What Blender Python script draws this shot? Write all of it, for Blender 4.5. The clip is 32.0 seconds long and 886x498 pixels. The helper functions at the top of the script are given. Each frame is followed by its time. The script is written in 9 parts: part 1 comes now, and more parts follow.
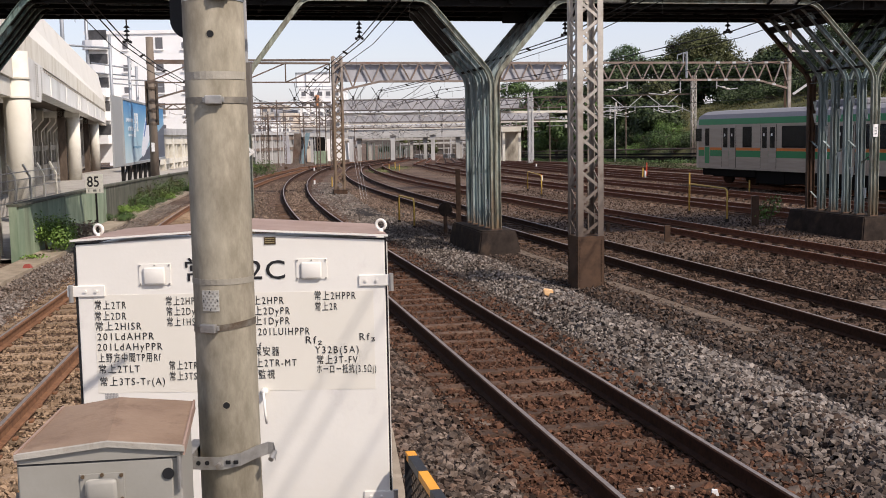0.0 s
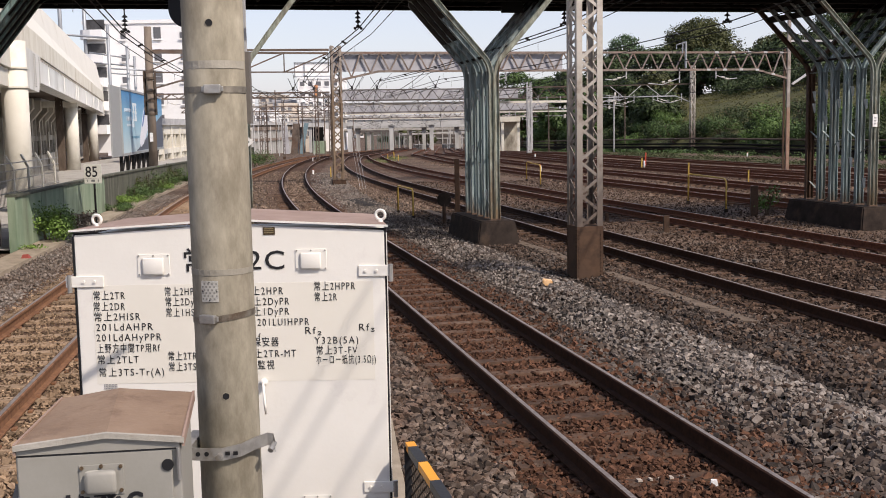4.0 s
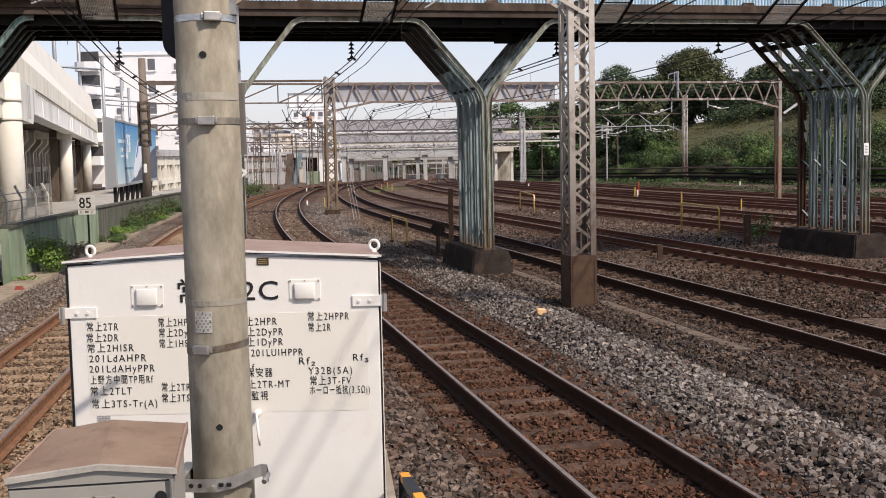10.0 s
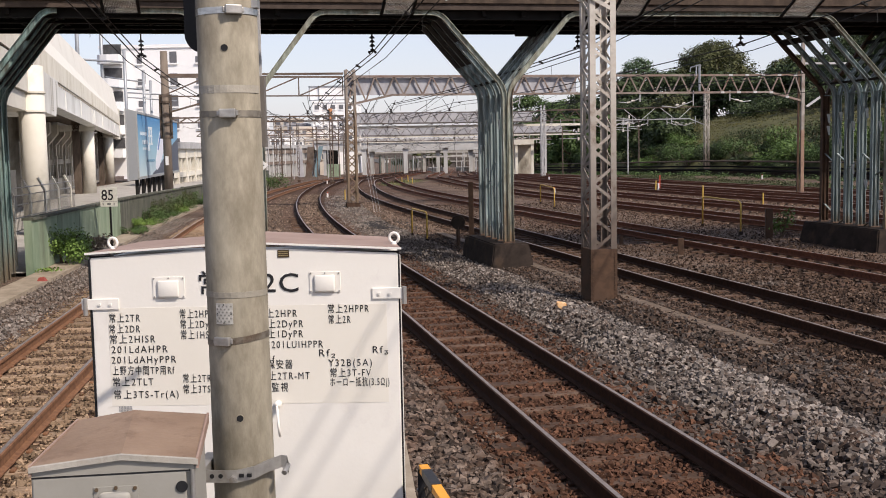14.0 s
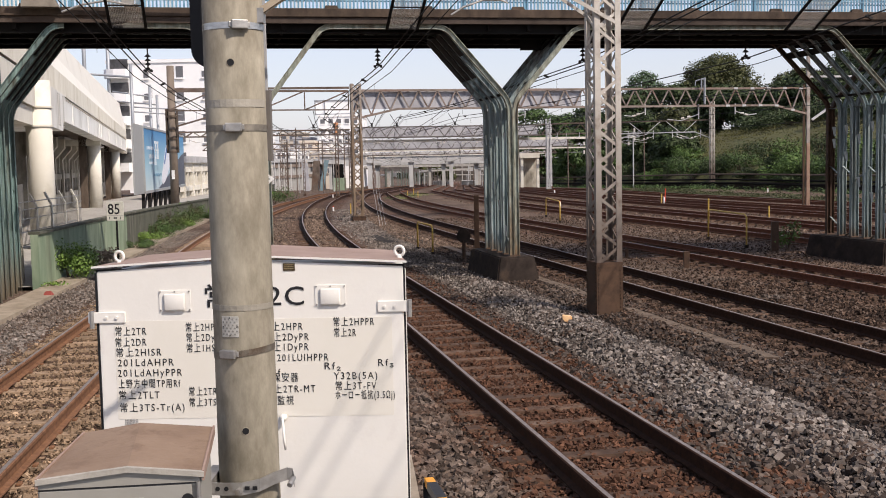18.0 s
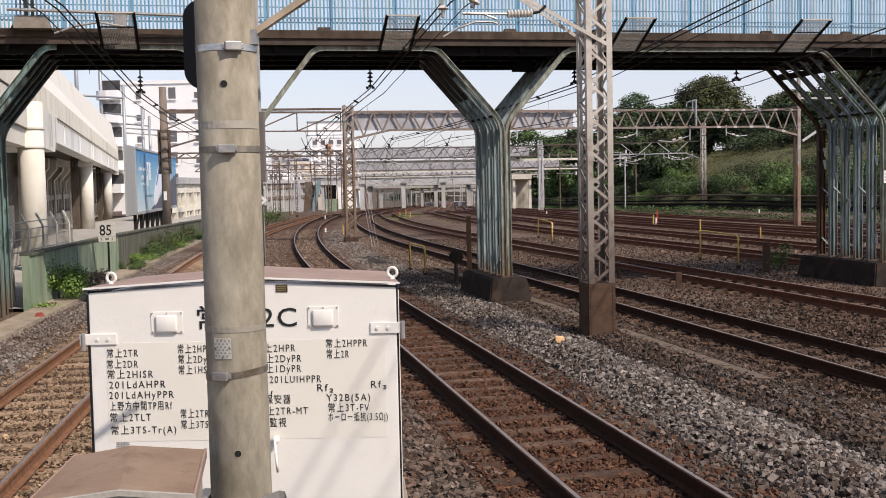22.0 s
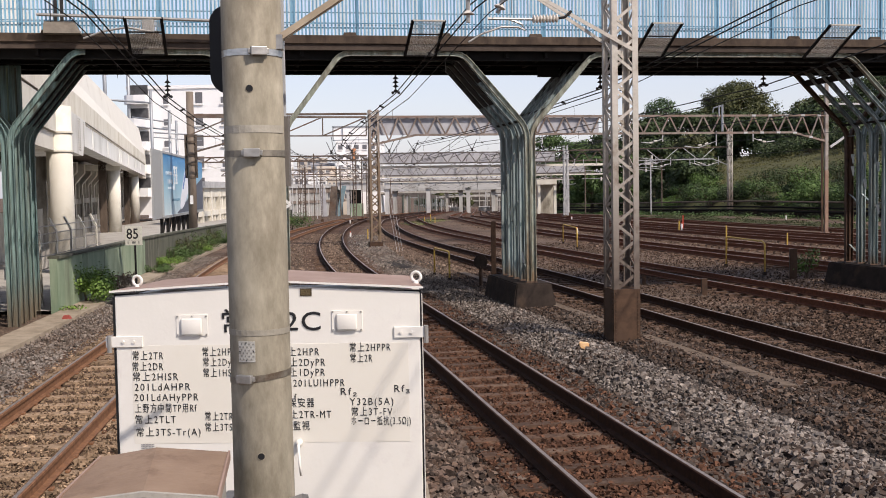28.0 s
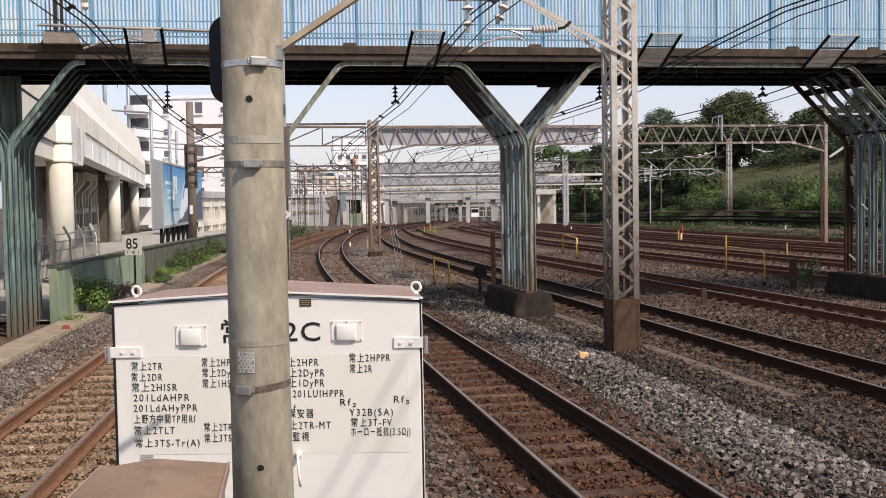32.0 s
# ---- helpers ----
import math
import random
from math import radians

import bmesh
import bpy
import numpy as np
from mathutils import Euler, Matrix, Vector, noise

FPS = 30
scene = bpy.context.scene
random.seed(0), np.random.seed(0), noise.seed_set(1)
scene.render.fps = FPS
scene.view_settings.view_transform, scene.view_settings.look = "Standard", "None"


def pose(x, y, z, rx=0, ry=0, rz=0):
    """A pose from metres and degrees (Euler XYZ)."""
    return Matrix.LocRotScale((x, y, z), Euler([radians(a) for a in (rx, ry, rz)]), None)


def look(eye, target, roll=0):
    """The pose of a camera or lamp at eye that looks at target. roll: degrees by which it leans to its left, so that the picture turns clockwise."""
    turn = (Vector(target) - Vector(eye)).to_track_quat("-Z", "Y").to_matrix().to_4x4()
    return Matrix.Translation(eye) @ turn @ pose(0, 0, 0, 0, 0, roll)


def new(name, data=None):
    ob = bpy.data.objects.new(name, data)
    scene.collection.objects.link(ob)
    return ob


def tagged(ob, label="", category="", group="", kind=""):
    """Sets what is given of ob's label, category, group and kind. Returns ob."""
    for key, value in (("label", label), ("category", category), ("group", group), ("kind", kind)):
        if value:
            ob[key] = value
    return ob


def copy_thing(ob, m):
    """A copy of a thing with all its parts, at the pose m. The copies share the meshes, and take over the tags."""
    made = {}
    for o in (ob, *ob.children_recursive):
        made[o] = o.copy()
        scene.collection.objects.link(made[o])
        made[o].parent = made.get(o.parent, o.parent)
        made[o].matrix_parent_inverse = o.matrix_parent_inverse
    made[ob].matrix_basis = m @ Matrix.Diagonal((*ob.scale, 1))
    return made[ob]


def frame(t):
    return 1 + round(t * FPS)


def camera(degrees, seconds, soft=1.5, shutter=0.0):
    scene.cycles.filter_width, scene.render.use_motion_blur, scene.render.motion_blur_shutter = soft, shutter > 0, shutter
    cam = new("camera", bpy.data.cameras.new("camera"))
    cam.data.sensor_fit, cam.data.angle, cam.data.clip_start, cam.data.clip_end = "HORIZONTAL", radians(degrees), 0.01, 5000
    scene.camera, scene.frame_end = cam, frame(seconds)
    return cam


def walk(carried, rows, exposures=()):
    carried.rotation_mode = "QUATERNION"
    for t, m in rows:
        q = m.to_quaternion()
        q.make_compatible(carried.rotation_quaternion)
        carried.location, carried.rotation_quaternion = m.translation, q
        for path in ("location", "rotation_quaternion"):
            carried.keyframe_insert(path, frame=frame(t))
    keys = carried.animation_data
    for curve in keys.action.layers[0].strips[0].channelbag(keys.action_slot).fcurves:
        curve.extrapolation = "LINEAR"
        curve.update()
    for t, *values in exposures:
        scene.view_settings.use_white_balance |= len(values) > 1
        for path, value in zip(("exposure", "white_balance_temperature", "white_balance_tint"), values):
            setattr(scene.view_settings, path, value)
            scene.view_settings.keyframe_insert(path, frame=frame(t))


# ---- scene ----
cam = camera(44.2, 32.0, soft=0.95)
PATH = [
    (0, (0.0, 0.004, 2.65), (-0.004, 1.993, 2.441), -1.0),
    (0.5, (0.001, -0.003, 2.65), (-0.003, 1.986, 2.441), -1.0),
    (1, (-0.003, 0.008, 2.649), (-0.007, 1.996, 2.436), -1.0),
    (1.5, (0.001, -0.001, 2.65), (-0.004, 1.988, 2.438), -1.0),
    (2, (-0.004, 0.016, 2.649), (-0.004, 2.007, 2.455), -1.1),
    (2.5, (0.0, 0.002, 2.649), (-0.002, 1.993, 2.46), -1.1),
    (3, (-0.003, 0.009, 2.65), (-0.005, 1.997, 2.439), -1.1),
    (3.5, (-0.003, 0.008, 2.649), (-0.007, 1.997, 2.433), -1.0),
    (4, (-0.005, 0.021, 2.649), (-0.007, 2.008, 2.422), -1.0),
    (4.5, (-0.004, 0.016, 2.649), (-0.005, 2.003, 2.421), -1.0),
    (6.5, (-0.002, 0.009, 2.65), (-0.003, 1.993, 2.401), -0.9),
    (7, (-0.003, 0.02, 2.649), (-0.006, 2.001, 2.372), -0.9),
    (7.5, (-0.002, 0.017, 2.649), (-0.003, 1.997, 2.369), -0.9),
    (8, (-0.007, 0.034, 2.647), (-0.008, 2.014, 2.363), -0.9),
    (8.5, (-0.005, 0.023, 2.65), (-0.008, 2.004, 2.372), -0.9),
    (9, (-0.005, 0.019, 2.649), (-0.004, 2.004, 2.405), -1.0),
    (9.5, (-0.002, 0.01, 2.65), (0.004, 2.001, 2.461), -1.1),
    (10, (-0.003, 0.012, 2.65), (0.007, 2.004, 2.477), -1.2),
    (10.5, (-0.004, 0.014, 2.65), (0.006, 2.006, 2.47), -1.2),
    (11, (-0.002, 0.007, 2.649), (0.008, 1.999, 2.469), -1.2),
    (11.5, (-0.003, 0.012, 2.651), (0.006, 2.004, 2.472), -1.2),
    (12, (-0.002, 0.005, 2.649), (0.005, 1.996, 2.467), -1.2),
    (12.5, (-0.004, 0.014, 2.65), (0.0, 2.006, 2.468), -1.2),
    (13, (-0.003, 0.009, 2.651), (0.0, 2.0, 2.47), -1.1),
    (13.5, (-0.001, 0.007, 2.65), (-0.017, 1.999, 2.468), -1.1),
    (14, (-0.002, 0.005, 2.65), (-0.029, 1.996, 2.465), -1.1),
    (14.5, (-0.004, 0.005, 2.651), (-0.039, 1.998, 2.49), -1.1),
    (16.5, (-0.002, 0.001, 2.651), (-0.045, 1.994, 2.48), -1.1),
    (17, (-0.002, 0.005, 2.652), (-0.044, 1.998, 2.487), -1.2),
    (17.5, (0.0, -0.003, 2.651), (-0.038, 1.99, 2.496), -1.2),
    (18, (0.001, -0.01, 2.649), (-0.036, 1.983, 2.489), -1.2),
    (18.5, (-0.002, 0.005, 2.651), (-0.038, 1.999, 2.494), -1.1),
    (19, (-0.005, 0.003, 2.653), (-0.029, 2.0, 2.539), -1.3),
    (19.5, (-0.002, 0.001, 2.65), (-0.025, 1.998, 2.541), -1.3),
    (20, (-0.002, 0.004, 2.651), (-0.022, 2.002, 2.564), -1.3),
    (20.5, (0.001, -0.011, 2.648), (-0.019, 1.987, 2.556), -1.4),
    (21, (-0.004, 0.008, 2.652), (-0.023, 2.005, 2.546), -1.3),
    (21.5, (0.001, -0.009, 2.649), (-0.021, 1.988, 2.547), -1.3),
    (22, (-0.003, -0.004, 2.65), (-0.025, 1.992, 2.528), -1.2),
    (22.5, (-0.002, 0.002, 2.65), (-0.025, 1.999, 2.53), -1.2),
    (23, (-0.001, 0.0, 2.651), (-0.024, 1.997, 2.546), -1.3),
    (23.5, (-0.001, -0.005, 2.649), (-0.024, 1.991, 2.539), -1.3),
    (24, (0.0, -0.002, 2.651), (-0.025, 1.994, 2.532), -1.2),
    (24.5, (0.0, -0.008, 2.651), (-0.03, 1.988, 2.528), -1.2),
    (26.5, (0.0, -0.005, 2.651), (-0.049, 1.991, 2.53), -1.2),
    (27, (0.0, -0.005, 2.651), (-0.052, 1.991, 2.539), -1.1),
    (27.5, (0.0, -0.008, 2.649), (-0.063, 1.988, 2.535), -1.1),
    (28, (0.001, -0.009, 2.649), (-0.066, 1.986, 2.537), -1.0),
    (28.5, (0.0, -0.009, 2.651), (-0.066, 1.986, 2.534), -1.0),
    (29, (0.002, -0.012, 2.652), (-0.066, 1.984, 2.551), -1.0),
    (29.5, (0.002, -0.013, 2.652), (-0.063, 1.983, 2.554), -1.0),
    (30, (0.0, -0.008, 2.651), (-0.064, 1.988, 2.556), -1.1),
    (30.5, (0.002, -0.015, 2.65), (-0.063, 1.982, 2.558), -1.1),
    (31, (0.003, -0.015, 2.649), (-0.063, 1.981, 2.551), -1.0),
    (31.5, (0.002, -0.011, 2.651), (-0.064, 1.986, 2.558), -1.0),
    (32, (0.0, -0.003, 2.651), (-0.066, 1.994, 2.557), -1.0),
]
walk(cam, [(t, look(eye, aim, roll)) for t, eye, aim, roll in PATH], [(0, 0.06, 6800, 15), (32, 0.06, 6800, 15)])

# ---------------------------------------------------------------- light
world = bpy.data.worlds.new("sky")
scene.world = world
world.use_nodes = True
wn = world.node_tree.nodes
sky = wn.new("ShaderNodeTexSky")
sky.sky_type = "NISHITA"
sky.sun_disc = False
SUN_EL, SUN_AZ = 46.0, 130.0          # degrees; azimuth clockwise from +y
sky.sun_elevation, sky.sun_rotation = radians(SUN_EL), radians(SUN_AZ)
sky.air_density, sky.dust_density, sky.ozone_density = 1.0, 1.2, 1.0
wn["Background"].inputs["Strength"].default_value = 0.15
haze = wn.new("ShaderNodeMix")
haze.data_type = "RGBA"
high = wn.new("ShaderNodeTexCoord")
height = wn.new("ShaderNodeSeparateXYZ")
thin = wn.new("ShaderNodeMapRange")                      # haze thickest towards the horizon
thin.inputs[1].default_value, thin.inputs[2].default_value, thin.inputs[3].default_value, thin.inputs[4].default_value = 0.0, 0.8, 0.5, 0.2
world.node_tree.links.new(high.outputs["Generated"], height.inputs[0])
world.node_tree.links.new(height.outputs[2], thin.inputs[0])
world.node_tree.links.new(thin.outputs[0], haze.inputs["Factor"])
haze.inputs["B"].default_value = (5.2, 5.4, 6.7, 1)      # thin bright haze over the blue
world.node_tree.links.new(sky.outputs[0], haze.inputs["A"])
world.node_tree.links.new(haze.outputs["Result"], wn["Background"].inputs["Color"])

sun_data = bpy.data.lights.new("sun", "SUN")
sun_data.energy, sun_data.angle, sun_data.color = 4.3, radians(0.6), (1.0, 0.93, 0.84)
sun = new("sun", sun_data)
sun_dir = Vector((math.sin(radians(SUN_AZ)) * math.cos(radians(SUN_EL)), math.cos(radians(SUN_AZ)) * math.cos(radians(SUN_EL)), math.sin(radians(SUN_EL))))
sun.matrix_world = Matrix.Translation((0, 0, 60)) @ sun_dir.to_track_quat("Z", "Y").to_matrix().to_4x4()

# ---------------------------------------------------------------- materials


def node_mat(name):
    m = bpy.data.materials.new(name)
    m.use_nodes = True
    return m, m.node_tree, m.node_tree.nodes["Principled BSDF"]


def surface(name, dark, light, scale=8.0, rough=0.7, metal=0.0, bump=0.15, stretch=(1, 1, 1), stain=None, stain_amount=0.5, stain_scale=1.2, island=0.0, rand=0.0, spec=0.3, coords="Object", fine=60.0, low=None):
    """Two-scale surface: grain between two colours, broad stains of a third, fine relief."""
    m, nt, bsdf = node_mat(name)
    N, L = nt.nodes, nt.links
    co = N.new("ShaderNodeTexCoord")
    info = N.new("ShaderNodeObjectInfo")
    shift = N.new("ShaderNodeVectorMath"); shift.operation = "MULTIPLY_ADD"
    comb = N.new("ShaderNodeCombineXYZ")
    for i in range(3):
        L.new(info.outputs["Random"], comb.inputs[i])
    L.new(comb.outputs[0], shift.inputs[0])
    shift.inputs[1].default_value = (37.0, 53.0, 71.0)
    L.new(co.outputs[coords], shift.inputs[2])
    mp = N.new("ShaderNodeMapping")
    mp.inputs["Scale"].default_value = stretch
    L.new(shift.outputs[0], mp.inputs["Vector"])
    n1 = N.new("ShaderNodeTexNoise"); n1.inputs["Scale"].default_value = scale; n1.inputs["Detail"].default_value = 6; n1.inputs["Roughness"].default_value = 0.65
    L.new(mp.outputs[0], n1.inputs["Vector"])
    ramp = N.new("ShaderNodeValToRGB")
    ramp.color_ramp.elements[0].position, ramp.color_ramp.elements[1].position = 0.3, 0.7
    ramp.color_ramp.elements[0].color, ramp.color_ramp.elements[1].color = (*dark, 1), (*light, 1)
    L.new(n1.outputs["Fac"], ramp.inputs[0])
    col = ramp.outputs[0]
    if stain:
        n2 = N.new("ShaderNodeTexNoise"); n2.inputs["Scale"].default_value = stain_scale; n2.inputs["Detail"].default_value = 8; n2.inputs["Roughness"].default_value = 0.7
        L.new(mp.outputs[0], n2.inputs["Vector"])
        r2 = N.new("ShaderNodeMapRange"); r2.inputs[1].default_value, r2.inputs[2].default_value = 0.62 - 0.3 * stain_amount, 0.75
        L.new(n2.outputs["Fac"], r2.inputs[0])
        mx = N.new("ShaderNodeMix"); mx.data_type = "RGBA"
        L.new(r2.outputs[0], mx.inputs["Factor"]); L.new(col, mx.inputs["A"]); mx.inputs["B"].default_value = (*stain, 1)
        col = mx.outputs["Result"]
    if low:
        # brake dust and rust creeping up from the ground: colour, height where it ends, depth of the fade
        sz = N.new("ShaderNodeSeparateXYZ"); L.new(co.outputs["Object"], sz.inputs[0])
        ad = N.new("ShaderNodeMath"); ad.operation = "MULTIPLY_ADD"; ad.inputs[1].default_value = -2.0; L.new(n1.outputs["Fac"], ad.inputs[0]); L.new(sz.outputs[2], ad.inputs[2])
        rl = N.new("ShaderNodeMapRange"); rl.inputs[1].default_value, rl.inputs[2].default_value = low[1] - low[2] - 1, low[1] - 1
        rl.inputs[3].default_value, rl.inputs[4].default_value = 0.85, 0.0
        L.new(ad.outputs[0], rl.inputs[0])
        ml = N.new("ShaderNodeMix"); ml.data_type = "RGBA"
        L.new(rl.outputs[0], ml.inputs["Factor"]); L.new(col, ml.inputs["A"]); ml.inputs["B"].default_value = (*low[0], 1)
        col = ml.outputs["Result"]
    if island or rand:
        hsv = N.new("ShaderNodeHueSaturation")
        rng = N.new("ShaderNodeMapRange")
        amount = island or rand
        rng.inputs[3].default_value, rng.inputs[4].default_value = 1 - amount, 1 + amount
        if island:
            geo = N.new("ShaderNodeNewGeometry")
            L.new(geo.outputs["Random Per Island"], rng.inputs[0])
        else:
            L.new(info.outputs["Random"], rng.inputs[0])
        L.new(rng.outputs[0], hsv.inputs["Value"]); L.new(col, hsv.inputs["Color"])
        col = hsv.outputs[0]
    L.new(col, bsdf.inputs["Base Color"])
    rr = N.new("ShaderNodeMapRange"); rr.inputs[3].default_value, rr.inputs[4].default_value = max(0.05, rough - 0.12), min(1, rough + 0.12)
    L.new(n1.outputs["Fac"], rr.inputs[0]); L.new(rr.outputs[0], bsdf.inputs["Roughness"])
    bsdf.inputs["Metallic"].default_value = metal
    bsdf.inputs["Specular IOR Level"].default_value = spec
    if bump:
        nb = N.new("ShaderNodeTexNoise"); nb.inputs["Scale"].default_value = fine; nb.inputs["Detail"].default_value = 4
        L.new(mp.outputs[0], nb.inputs["Vector"])
        bp = N.new("ShaderNodeBump"); bp.inputs["Strength"].default_value = bump; bp.inputs["Distance"].default_value = 0.02
        L.new(nb.outputs["Fac"], bp.inputs["Height"]); L.new(bp.outputs[0], bsdf.inputs["Normal"])
    return m


def gravel(name, colours, size, bump=0.8):
    """Crushed stone as a sheet: cells of several greys or browns with deep joints."""
    m, nt, bsdf = node_mat(name)
    N, L = nt.nodes, nt.links
    co = N.new("ShaderNodeTexCoord")
    vo = N.new("ShaderNodeTexVoronoi"); vo.inputs["Scale"].default_value = 1.0 / size
    L.new(co.outputs["Object"], vo.inputs["Vector"])
    sep = N.new("ShaderNodeSeparateColor"); L.new(vo.outputs["Color"], sep.inputs[0])
    ramp = N.new("ShaderNodeValToRGB")
    el = ramp.color_ramp.elements
    while len(el) < len(colours):
        el.new(0.5)
    for i, c in enumerate(colours):
        el[i].position, el[i].color = i / (len(colours) - 1), (*c, 1)
    L.new(sep.outputs[0], ramp.inputs[0])
    big = N.new("ShaderNodeTexNoise"); big.inputs["Scale"].default_value = 0.35; big.inputs["Detail"].default_value = 6
    L.new(co.outputs["Object"], big.inputs["Vector"])
    rng = N.new("ShaderNodeMapRange"); rng.inputs[1].default_value, rng.inputs[2].default_value, rng.inputs[3].default_value, rng.inputs[4].default_value = 0.3, 0.7, 0.65, 1.3
    L.new(big.outputs["Fac"], rng.inputs[0])
    hsv = N.new("ShaderNodeHueSaturation"); L.new(rng.outputs[0], hsv.inputs["Value"]); L.new(ramp.outputs[0], hsv.inputs["Color"])
    L.new(hsv.outputs[0], bsdf.inputs["Base Color"])
    bsdf.inputs["Roughness"].default_value = 0.95
    bsdf.inputs["Specular IOR Level"].default_value = 0.15
    bp = N.new("ShaderNodeBump"); bp.inputs["Strength"].default_value = bump; bp.inputs["Distance"].default_value = size * 0.6; bp.invert = True
    L.new(vo.outputs["Distance"], bp.inputs["Height"]); L.new(bp.outputs[0], bsdf.inputs["Normal"])
    return m


def plain(name, c, rough=0.6, metal=0.0, spec=0.3):
    return surface(name, tuple(v * 0.86 for v in c), tuple(min(1, v * 1.08) for v in c), scale=12, rough=rough, metal=metal, bump=0.05, spec=spec)


